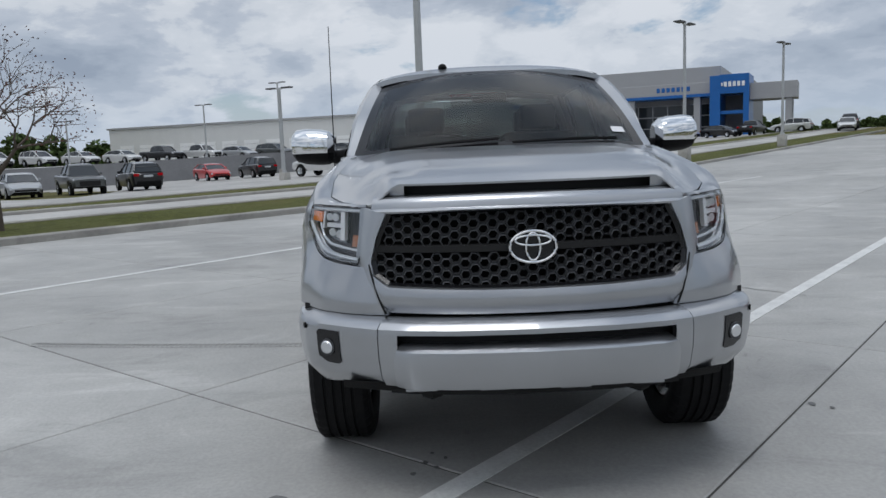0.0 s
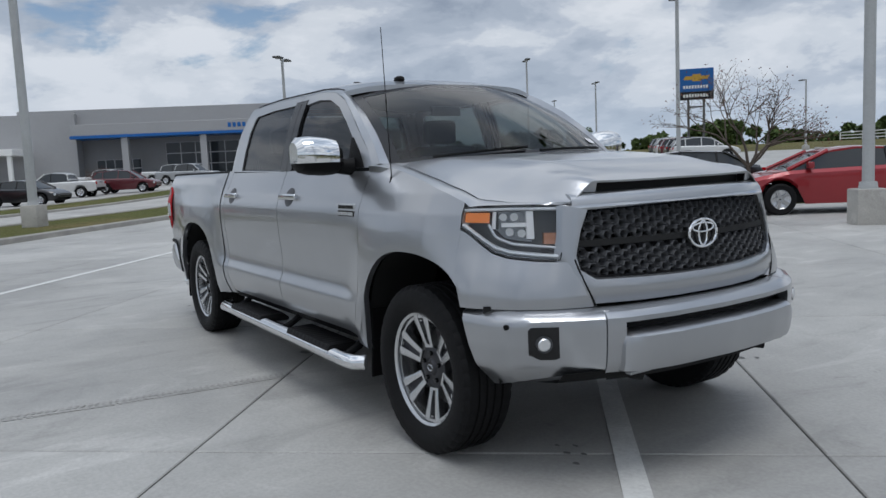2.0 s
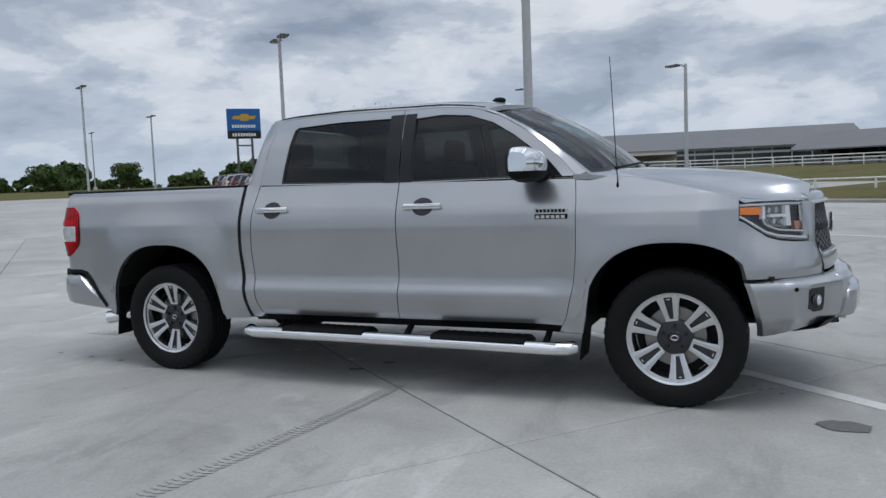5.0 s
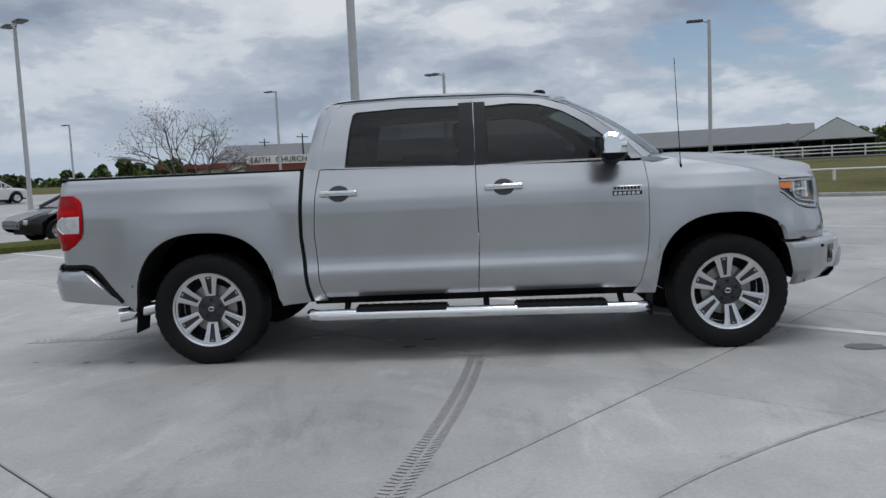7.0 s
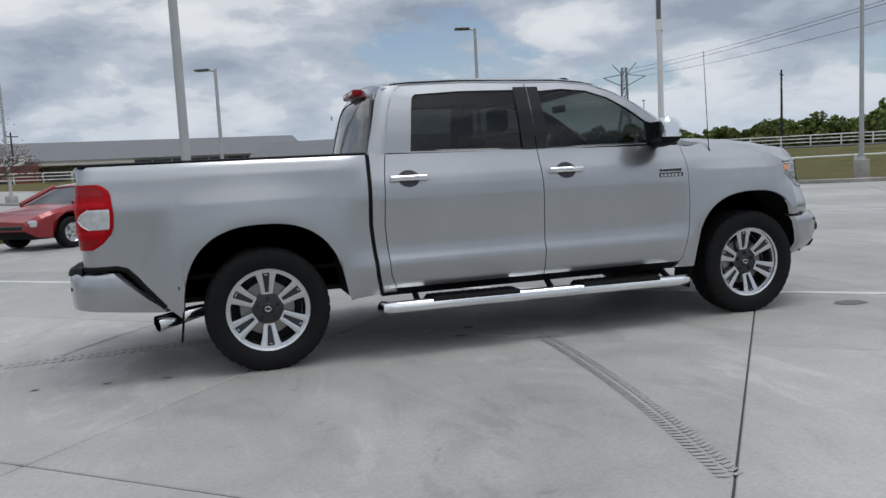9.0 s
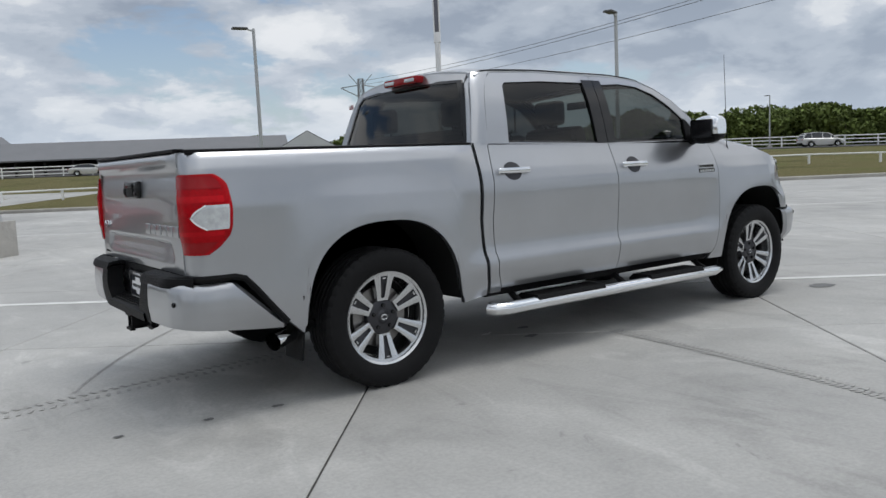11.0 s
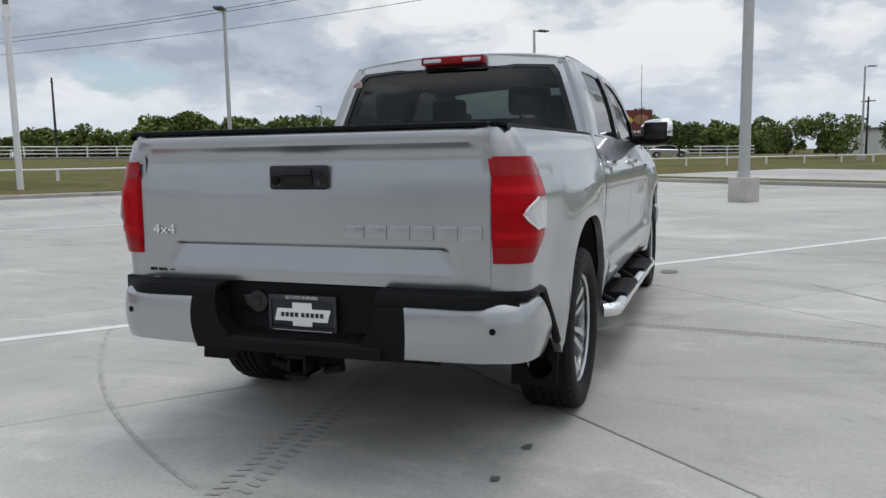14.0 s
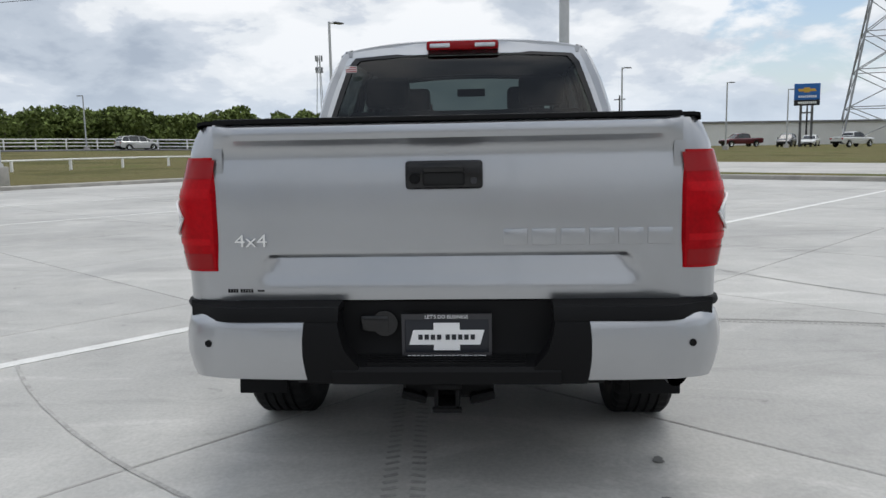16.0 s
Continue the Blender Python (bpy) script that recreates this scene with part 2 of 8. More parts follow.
def smoothstep(a, b, x):
    t = min(1.0, max(0.0, (x - a) / (b - a)))
    return t * t * (3 - 2 * t)


def curve_of(*pts):
    xs, ys = [p[0] for p in pts], [p[1] for p in pts]
    return lambda x: float(np.interp(x, xs, ys))


def box(bm, x0, x1, y0, y1, z0, z1, bevel=0.0, seg=2, m=None):
    r = bmesh.ops.create_cube(bm, size=1)
    mt = Matrix.Translation(((x0 + x1) / 2, (y0 + y1) / 2, (z0 + z1) / 2)) @ Matrix.Diagonal((x1 - x0, y1 - y0, z1 - z0, 1))
    bmesh.ops.transform(bm, matrix=mt, verts=r["verts"])
    if bevel:
        es = list({e for v in r["verts"] for e in v.link_edges})
        r2 = bmesh.ops.bevel(bm, geom=es, offset=bevel, segments=seg, profile=0.6, affect="EDGES")
        vs = list({v for f in r2["faces"] for v in f.verts} | {v for v in r["verts"] if v.is_valid})
    else:
        vs = r["verts"]
    if m is not None:
        bmesh.ops.transform(bm, matrix=m, verts=vs)
    return vs


def cyl(bm, a, b, r0, r1=None, seg=16, caps=True):
    a, b = Vector(a), Vector(b)
    d = b - a
    q = d.to_track_quat("Z", "Y").to_matrix().to_4x4()
    r = bmesh.ops.create_cone(bm, cap_ends=caps, segments=seg, radius1=r0, radius2=r0 if r1 is None else r1, depth=d.length)
    bmesh.ops.transform(bm, matrix=Matrix.Translation((a + b) / 2) @ q, verts=r["verts"])
    return r["verts"]


def tube(bm, pts, r, seg=10, caps=True):
    """A round bar along points; r a number or one per point."""
    pts = [Vector(p) for p in pts]
    rings = []
    for i, p in enumerate(pts):
        d = (pts[min(i + 1, len(pts) - 1)] - pts[max(i - 1, 0)]).normalized()
        up = Vector((0, 0, 1)) if abs(d.z) < 0.9 else Vector((1, 0, 0))
        s = d.cross(up).normalized()
        u = s.cross(d)
        rr = r[i] if isinstance(r, (list, tuple)) else r
        rings.append([bm.verts.new(p + (s * math.cos(k * math.tau / seg) + u * math.sin(k * math.tau / seg)) * rr) for k in range(seg)])
    for a, b in zip(rings, rings[1:]):
        for k in range(seg):
            bm.faces.new((a[k], a[(k + 1) % seg], b[(k + 1) % seg], b[k]))
    if caps:
        bm.faces.new(rings[0][::-1])
        bm.faces.new(rings[-1])


def sheet(bm, rows, inward=None):
    """A skin from rows of points; inward(v) turns its rim in, which gives it an edge."""
    vs = [[bm.verts.new(p) for p in r] for r in rows]
    for a, b in zip(vs, vs[1:]):
        for i in range(len(a) - 1):
            try:
                bm.faces.new((a[i], a[i + 1], b[i + 1], b[i]))
            except ValueError:
                pass
    if inward is not None:
        rim = vs[0] + [r[-1] for r in vs[1:-1]] + vs[-1][::-1] + [r[0] for r in vs[-2:0:-1]]
        low = [bm.verts.new(v.co + Vector(inward(v.co))) for v in rim]
        n = len(rim)
        for i in range(n):
            bm.faces.new((rim[i], rim[(i + 1) % n], low[(i + 1) % n], low[i]))
    return vs


def ring(bm, outer, inner, inward=None):
    """A frame between two outlines of as many points."""
    a = [bm.verts.new(p) for p in outer]
    b = [bm.verts.new(p) for p in inner]
    n = len(a)
    for i in range(n):
        bm.faces.new((a[i], a[(i + 1) % n], b[(i + 1) % n], b[i]))
    if inward is not None:
        for loop in (a, b):
            low = [bm.verts.new(v.co + Vector(inward(v.co))) for v in loop]
            for i in range(n):
                bm.faces.new((loop[i], loop[(i + 1) % n], low[(i + 1) % n], low[i]))


def fill(bm, outline):
    f = bm.faces.new([bm.verts.new(p) for p in outline])
    return f


def refine(pts, n):
    """n points spread evenly along a closed outline."""
    P = [Vector(p) for p in pts]
    seg = [(P[i], P[(i + 1) % len(P)]) for i in range(len(P))]
    ls = [(b - a).length for a, b in seg]
    tot, out = sum(ls), []
    for k in range(n):
        s = k * tot / n
        for (a, b), l in zip(seg, ls):
            if s <= l:
                out.append(a.lerp(b, s / l if l else 0))
                break
            s -= l
    return out


def per_edge(pts, k):
    """k points on each edge of a closed outline, so that two outlines of as many corners match."""
    P = [Vector(p) for p in pts]
    return [P[i].lerp(P[(i + 1) % len(P)], j / k) for i in range(len(P)) for j in range(k)]


def revolve(bm, profile, seg, centre, close=False):
    """Turn a profile of (radius, y) about the y axis through centre."""
    cx, cy, cz = centre
    rings = []
    for k in range(seg):
        a = k * math.tau / seg
        rings.append([bm.verts.new((cx + r * math.cos(a), cy + y, cz + r * math.sin(a))) for r, y in profile])
    for k in range(seg):
        p, q = rings[k], rings[(k + 1) % seg]
        for i in range(len(profile) - (0 if close else 1)):
            j = (i + 1) % len(profile)
            bm.faces.new((p[i], p[j], q[j], q[i]))


def letters(name, text, size, depth, m, mat, parent):
    """Raised writing in the built-in font, turned into a mesh."""
    cu = bpy.data.curves.new(name, "FONT")
    cu.body, cu.size, cu.extrude, cu.align_x, cu.align_y = text, size, depth, "CENTER", "CENTER"
    tmp = bpy.data.objects.new(name, cu)
    scene.collection.objects.link(tmp)
    me = bpy.data.meshes.new_from_object(tmp.evaluated_get(bpy.context.evaluated_depsgraph_get()))
    bpy.data.objects.remove(tmp)
    me.materials.clear()
    me.materials.append(mat)
    ob = new(name, me)
    ob.parent = parent
    ob.matrix_basis = m
    return ob



# ---- ground: one sheet, the lot slabs lie on it ----
M_CONC = concrete("lot_concrete", (0.365, 0.36, 0.343), 0.84, 1.14)
M_ROAD = concrete("drive_concrete", (0.37, 0.36, 0.34))
M_KERB = concrete("kerb_concrete", (0.33, 0.315, 0.285), 0.75, 1.1)
M_GRASS = grass_mat("spring_grass", (0.075, 0.082, 0.022), (0.10, 0.105, 0.035), (0.15, 0.125, 0.055))
M_EARTH = grass_mat("field_grass", (0.085, 0.085, 0.03), (0.13, 0.115, 0.05), (0.10, 0.11, 0.035))
M_STRIPE = simple("worn_white_line_paint", (0.62, 0.62, 0.60), 0.7, vary=0.22, vscale=5, bump=0.3, bscale=150)
M_JOINT = simple("joint_sealant", (0.055, 0.053, 0.05), 0.9, vary=0.5, vscale=4)
N_AX, S_AX = Vector((0.645, 0.764, 0)), Vector((0.764, -0.645, 0))
LOT = (-11.3, 25.5, -25.0, 20.5)
rise = curve_of((-180, 0.5), (-165, -0.6), (-150, -1.3), (-130, -1.0), (-90, -0.5), (-30, 0.0), (0, 0.5), (12, 0.9), (30, 1.6), (60, 2.0), (90, 2.1), (110, 2.3), (130, 2.4), (150, 2.2), (165, 1.7), (180, 0.5))


def lie(x, y):
    """Height of the land: flat on the lot, gently rolling round it."""
    n, s = 0.645 * x + 0.764 * y, 0.764 * x - 0.645 * y
    d = math.hypot(max(LOT[0] - 6 - n, 0, n - LOT[1]), max(LOT[2] - s, 0, s - LOT[3]))
    k = min(1.0, d / 75)
    return rise(math.degrees(math.atan2(y, x))) * k


def ns(n, s, z=0.0):
    p = N_AX * n + S_AX * s
    return Vector((p.x, p.y, lie(p.x, p.y) + z))


def strip(name, mat, n0, n1, s0, s1, dz, label, category, dn=3.0, ds=4.0):
    """A strip of surfacing that follows the land."""
    bm = bmesh.new()
    an, as_ = np.linspace(n0, n1, max(2, int((n1 - n0) / dn) + 2)), np.linspace(s0, s1, max(2, int((s1 - s0) / ds) + 2))
    sheet(bm, [[ns(n, s, dz) for s in as_] for n in an], lambda co: (0, 0, -0.12))
    return tagged(part(name, bm, mat, None), label, category, kind="structure")


bm = bmesh.new()
an = [-4200, -2000, -900, -500, -300, -220, -170, -140, -120, -100, -85, -70, -60, -50, -42, -34, -26, -21, -17, -14, -11.31, -11.3, 5, 25.5, 25.51, 29, 34, 40, 48, 58, 70, 85, 100, 115, 130, 160, 220, 320, 600, 1200, 2500, 4200]
as2 = [-4200, -2000, -900, -500, -300, -220, -170, -140, -120, -100, -85, -70, -60, -50, -42, -34, -28, -25.01, -25, -10, 5, 20.5, 20.51, 24, 30, 38, 46, 55, 66, 80, 95, 110, 130, 160, 220, 320, 600, 1200, 2500, 4200]
sheet(bm, [[ns(n, s, -0.14 if (LOT[0] <= n <= LOT[1] and LOT[2] <= s <= LOT[3]) else -0.01) for s in as2] for n in an])
ground = tagged(part("ground", bm, M_EARTH, None), "mown green and tan grass land reaching the horizon", "ground", kind="structure")

# surfaces round the lot
strip("grass_strip", M_GRASS, -15.5, -11.42, -80, 60, 0.10, "mown grass strip along the kerb", "grass")
strip("road_1", M_ROAD, -21, -15.65, -110, 70, 0.03, "pale concrete access road", "road")
strip("grass_strip_2", M_GRASS, -25.5, -21.15, -110, 70, 0.09, "mown grass strip beside the access road", "grass")
strip("pavement_1", M_ROAD, -64, -25.6, -120, 60, 0.03, "concrete car park of the dealership", "car park")
strip("pavement_2", M_CONC, -11.3, 44, -70, -25.02, 0.0, "concrete car park with parked cars", "car park")
strip("pavement_3", M_ROAD, -150, -64.1, -120, -10, 0.03, "concrete forecourt of the dealership", "car park", 6, 8)
strip("grass_strip_3", M_GRASS, -11.3, 24.5, 20.65, 23.4, 0.09, "thin grass island beside the lot", "grass")
strip("road_2", M_ROAD, -15.6, 24.5, 23.5, 37, 0.02, "pale concrete road beyond the island", "road")
strip("road_3", simple("asphalt", (0.075, 0.075, 0.078), 0.9, vary=0.2, vscale=1.5, bump=0.3), 88, 96, -160, 160, 0.06, "dark two-lane highway beyond the rail", "road", 4, 6)


def kerb(n0, n1, s0, s1, name="kerb"):
    bm = bmesh.new()
    along_s = (s1 - s0) > (n1 - n0)
    L = np.linspace(s0, s1, 40) if along_s else np.linspace(n0, n1, 40)
    rows = []
    for t in L:
        if along_s:
            q = [ns(n0, t, -0.1), ns(n0, t, 0.12), ns(n0 + 0.03, t, 0.15), ns(n1 - 0.03, t, 0.15), ns(n1, t, 0.12), ns(n1, t, -0.1)]
        else:
            q = [ns(t, s0, -0.1), ns(t, s0, 0.12), ns(t, s0 + 0.03, 0.15), ns(t, s1 - 0.03, 0.15), ns(t, s1, 0.12), ns(t, s1, -0.1)]
        rows.append(q)
    sheet(bm, rows)
    tagged(part(name, bm, M_KERB, None), "weathered concrete kerb edging the grass", "kerb", kind="structure")


kerb(-11.45, -11.3, -80, 60, "kerb_1")
kerb(25.5, 25.65, -70, 20.5, "kerb_2")
kerb(-11.3, 25.5, 20.5, 20.65, "kerb_3")
kerb(-15.65, -15.5, -80, 60, "kerb_4")
kerb(-21.15, -21.0, -110, 70, "kerb_5")
kerb(-25.65, -25.5, -110, 70, "kerb_6")

# white parking lines
for k, (n0, s0, s1) in enumerate(((1.41, -25, 19.6), (-5.74, -25, 19.6), (11.6, -22, 18), (16.9, -22, 18))):
    bm = bmesh.new()
    w = 0.058 if k < 2 else 0.05
    sheet(bm, [[N_AX * (n0 + o) + S_AX * s + Vector((0, 0, 0.004)) for s in np.linspace(s0, s1, 60)] for o in (-w, w)], lambda co: (0, 0, -0.003))
    tagged(part(f"line_{k + 1}", bm, M_STRIPE, None), "worn white parking line painted on concrete", "line", kind="structure")
# rubber tread marks and damp spots
M_TREAD = simple("tyre_print_dust", (0.345, 0.34, 0.325), 0.95, vary=0.35, vscale=20)
M_SPOT = simple("damp_stain", (0.13, 0.13, 0.126), 0.6, vary=0.4, vscale=30)
tracks = thing("tyre_track", pose(0, 0, 0), "dusty tyre tread print on the concrete", "tyre track", kind="structure")
rng = random.Random(5)
for k in range(70):
    t = k / 69
    c = Vector((0.07 - 0.17 * t - 0.22 * t * t, -0.93 - 2.6 * t, 0.0))
    for j in (-1, 1):
        bm = bmesh.new()
        box(bm, -0.026, 0.026, -0.009, 0.009, 0.0, 0.001, m=Matrix.Translation(c + Vector((j * 0.034, 0, 0.0035))) @ pose(0, 0, 0, 0, 0, j * 20 + rng.uniform(-8, 8)))
        part("tread_print", bm, M_TREAD, tracks, smooth=0)
for k in range(40):
    t = k / 39
    for j in (-1, 1):
        bm = bmesh.new()
        box(bm, -0.011, 0.011, -0.03, 0.03, 0.0, 0.001, m=Matrix.Translation((-1.5 - 2.3 * t, 0.28 - 0.17 * t + j * 0.055, 0.0035)) @ pose(0, 0, 0, 0, 0, 5 + j * 18 + rng.uniform(-8, 8)))
        part("tread_print", bm, M_TREAD, tracks, smooth=0)
for k, (x, y, r) in enumerate(((-2.505, -0.822, 0.035), (-2.87, -0.78, 0.03), (-3.3, -0.72, 0.025), (2.705, -1.06, 0.13), (2.30, -0.45, 0.02), (2.36, -0.40, 0.018), (2.26, -0.36, 0.016), (2.42, -0.50, 0.02), (2.2, -0.42, 0.015), (1.75, 1.55, 0.03), (1.82, 1.62, 0.02), (-0.45, -0.6, 0.06), (-0.3, -0.35, 0.05))):
    bm = bmesh.new()
    m = 16
    fill(bm, [Vector((x + r * (0.75 + 0.5 * rng.random()) * math.cos(a), y + r * (0.45 + 0.4 * rng.random()) * math.sin(a), 0.0045)) for a in np.linspace(0, math.tau, m + 1)[:-1]])
    tagged(part("stain", bm, M_SPOT, None, smooth=0), "small dark drip stain on the concrete", "stain", kind="structure")
# faint curved scuffs of turning tyres, and small pale spots under the truck
M_SCUFF = simple("tyre_scuff", (0.34, 0.335, 0.32), 0.85, vary=0.45, vscale=9)
M_PALESPOT = simple("pale_ground_spot", (0.62, 0.62, 0.60), 0.7, vary=0.2, vscale=30)
for a, b, c, w in (((-1.0, 2.85), (-2.55, 1.75), (-3.3, 0.3), 0.014), ((0.30, -4.0), (0.85, -3.15), (2.3, -2.35), 0.013)):
    bm = bmesh.new()
    A, B, C = (Vector((*p, 0.0038)) for p in (a, b, c))
    mid = [A.lerp(B, t).lerp(B.lerp(C, t), t) for t in np.linspace(0, 1, 40)]
    nrm = [(mid[min(k + 1, 39)] - mid[max(k - 1, 0)]).normalized() for k in range(40)]
    sheet(bm, [[p + Vector((-d.y, d.x, 0)) * w * (0.6 + 0.4 * rng.random()) * e for p, d in zip(mid, nrm)] for e in (-1, 1)])
    tagged(part("tyre_scuff", bm, M_SCUFF, None, smooth=0), "faint curved tyre scuff on the concrete", "tyre scuff", kind="structure")
for x, y, r in ((-1.27, -0.12, 0.05), (-1.20, -0.10, 0.03), (-0.71, 0.50, 0.045), (-0.64, -0.32, 0.045), (-0.58, -0.30, 0.02)):
    bm = bmesh.new()
    fill(bm, [Vector((x + r * (0.6 + 0.6 * rng.random()) * math.cos(a), y + r * (0.3 + 0.4 * rng.random()) * math.sin(a), 0.0045)) for a in np.linspace(0, math.tau, 15)[:-1]])
    tagged(part("pale_spot", bm, M_PALESPOT, None, smooth=0), "small pale spot on the concrete under the truck", "stain", kind="structure")

# ---- the pickup truck ----
WB, HUB = 1.85, 0.395
truck = thing("pickup_truck", pose(0, 0, 0), "silver metallic crew-cab pickup truck parked across a white line on concrete", "pickup truck")

_pz = np.linspace(0.3, 1.9, 321)
_py = np.interp(_pz, [0.3, 0.40, 0.44, 0.50, 0.58, 0.635, 0.655, 0.69, 0.75, 0.85, 0.95, 1.05, 1.13, 1.20, 1.27, 1.33, 1.37, 1.5, 1.65, 1.76, 1.83, 1.9],
                [0.86, 0.895, 0.915, 0.942, 0.960, 0.966, 0.958, 0.940, 0.934, 0.940, 0.950, 0.955, 0.950, 0.928, 0.897, 0.872, 0.858, 0.830, 0.785, 0.738, 0.70, 0.66])
_k = np.exp(-np.linspace(-2, 2, 9) ** 2)
_py = np.convolve(np.pad(_py, 4, "edge"), _k / _k.sum(), "valid")
_pf = np.interp(_pz, [0.3, 0.5, 0.7, 0.9, 1.05, 1.13, 1.22, 1.30, 1.37, 1.9], [0.90, 0.945, 0.955, 0.958, 0.958, 0.950, 0.915, 0.872, 0.83, 0.6])
_pb = np.interp(_pz, [0.3, 0.45, 0.6, 0.8, 1.0, 1.10, 1.20, 1.28, 1.34, 1.37, 1.9], [0.90, 0.925, 0.945, 0.948, 0.955, 0.955, 0.935, 0.922, 0.895, 0.868, 0.7])


def side_y(x, z):
    """Half-width of the body side at x along the truck and height z."""
    d = float(np.interp(z, _pz, _py))
    f = float(np.interp(z, _pz, _pf))
    b = float(np.interp(z, _pz, _pb))
    wf, wb = smoothstep(1.05, 1.4, x), 1 - smoothstep(-1.35, -1.05, x)
    y = d * (1 - wf) * (1 - wb) + f * wf + b * wb
    for xc in (WB, -WB):
        dx, dz = x - xc, z - HUB
        r = math.hypot(dx / 0.94, dz)
        if dz > -0.2:
            y += 0.034 * (1 - smoothstep(0.54, 0.92, r))
    y -= 0.02 * smoothstep(-2.2, -2.9, -(-x)) if x < -2.2 else 0
    return y


def arch(x, xc, a=0.515, h=0.56):
    t = min(1.0, abs(x - xc) / a)
    return HUB + h * (1 - t ** 2.5) ** (1 / 2.5)


# plan of the nose from the fender round to the middle
NOSE = [(2.0, 0.957), (2.10, 0.935), (2.20, 0.905), (2.30, 0.862), (2.39, 0.805), (2.47, 0.74), (2.53, 0.675), (2.575, 0.60), (2.615, 0.50), (2.655, 0.35), (2.68, 0.18), (2.687, 0.0)]
_nu = [2.0]
for (xa, ya), (xb, yb) in zip(NOSE, NOSE[1:]):
    _nu.append(_nu[-1] + math.hypot(xb - xa, yb - ya))
U_MID = _nu[-1]


def nose(u, z, s=1, out=0.0):
    """A point of the front skin: u runs forward along the fender and round to the middle."""
    if u <= 2.0:
        return Vector((u, s * (side_y(u, z) + out), z))
    x, y = float(np.interp(u, _nu, [p[0] for p in NOSE])), float(np.interp(u, _nu, [p[1] for p in NOSE]))
    k = 1 - smoothstep(2.0, 2.75, u)
    y *= 1 + k * (side_y(2.0, z) / 0.957 - 1)
    y += smoothstep(0.0, 1.0, (1.05 - z) / 0.27) * float(np.interp(u, [2.0, 2.12, 2.3, 2.5, 2.65, 2.8], [0.0, 0.02, 0.07, 0.085, 0.05, 0.0]))
    lean = smoothstep(2.3, 2.7, u)
    x += lean * (0.045 - 0.16 * (z - 0.79) * (1 if z > 0.79 else -0.3))
    e = 0.02
    xa, ya = float(np.interp(u - e, _nu, [p[0] for p in NOSE])), float(np.interp(u - e, _nu, [p[1] for p in NOSE]))
    n = Vector((-(y * 0 + float(np.interp(u + e, _nu, [p[1] for p in NOSE])) - ya), float(np.interp(u + e, _nu, [p[0] for p in NOSE])) - xa, 0))
    if n.length > 1e-6:
        n.normalize()
    return Vector((x + out * n.x, s * max(0.0, y + out * n.y), z))


def tail(u, z, s=1, out=0.0, r=0.10, x0=-2.83):
    """A point of the bed side: u runs back along the side, round the corner and across the tail."""
    if u >= x0:
        return Vector((u, s * (side_y(u, z) + out), z))
    y0 = side_y(x0, z)
    a = (x0 - u) / r
    rr = r + out
    if a < math.pi / 2:
        return Vector((x0 - rr * math.sin(a), s * (y0 - r + rr * math.cos(a)), z))
    return Vector((x0 - rr, s * (y0 - r - (a - math.pi / 2) * r), z))


def tail_end(z, y_edge=0.797, r=0.10, x0=-2.83):
    return x0 - r * math.pi / 2 - (side_y(x0, z) - r - y_edge)


def panel(nu, nv, left, right, lo, hi, at):
    """Rows of points of a patch bounded by left(z), right(z), lo(u), hi(u) on the skin at(u, z)."""
    rows = []
    for j in range(nv + 1):
        row = []
        for i in range(nu + 1):
            z = 0.9
            for _ in range(4):
                u = left(z) + (right(z) - left(z)) * i / nu
                z = lo(u) + (hi(u) - lo(u)) * j / nv
            row.append(at(u, z))
        rows.append(row)
    return rows


def const(v):
    return lambda _: v


def inw(s, d=0.03):
    return lambda co: (0, -s * d, 0)


rear_door_back = curve_of((0.44, -0.985), (0.55, -1.03), (0.9, -1.055), (1.2, -1.035), (1.38, -1.005))
mid_gap = curve_of((0.44, 0.098), (0.8, 0.115), (1.34, 0.108))
front_door_front = curve_of((0.40, 1.175), (0.5, 1.235), (0.7, 1.285), (0.9, 1.302), (1.2, 1.302), (1.36, 1.285))
bed_front = curve_of((0.40, -1.085), (0.55, -1.115), (0.9, -1.145), (1.37, -1.128))
sill = const(0.455)
belt = curve_of((-1.1, 1.362), (1.3, 1.332))
bed_top = const(1.362)


def bed_low(u):
    if u < -2.365:
        return float(np.interp(u, [-2.72, -2.68, -2.49, -2.365], [0.755, 0.742, 0.50, 0.385]))
    if u > -1.335:
        return float(np.interp(u, [-1.335, -1.26, -1.08], [0.40, 0.415, 0.425]))
    return max(0.385, arch(u, -WB))


def fend_low(u):
    if u < 1.335:
        return 0.41
    if u > 2.25:
        return 0.748
    return max(0.395, arch(u, WB))


hood_edge_z = curve_of((1.28, 1.362), (1.42, 1.362), (1.65, 1.325), (1.9, 1.275), (2.1, 1.225), (2.2, 1.19), (2.35, 1.172), (2.6, 1.168))
lamp_low = curve_of((2.20, 1.078), (2.235, 1.066), (2.30, 1.022), (2.37, 0.978), (2.44, 0.958), (2.55, 0.946), (2.72, 0.936))


def fend_top(u):
    if u < 2.205:
        return hood_edge_z(u) - 0.006
    return lamp_low(u) - 0.008


fascia_edge = curve_of((0.74, 2.76), (0.86, 2.72), (0.95, 2.685), (1.2, 2.685))

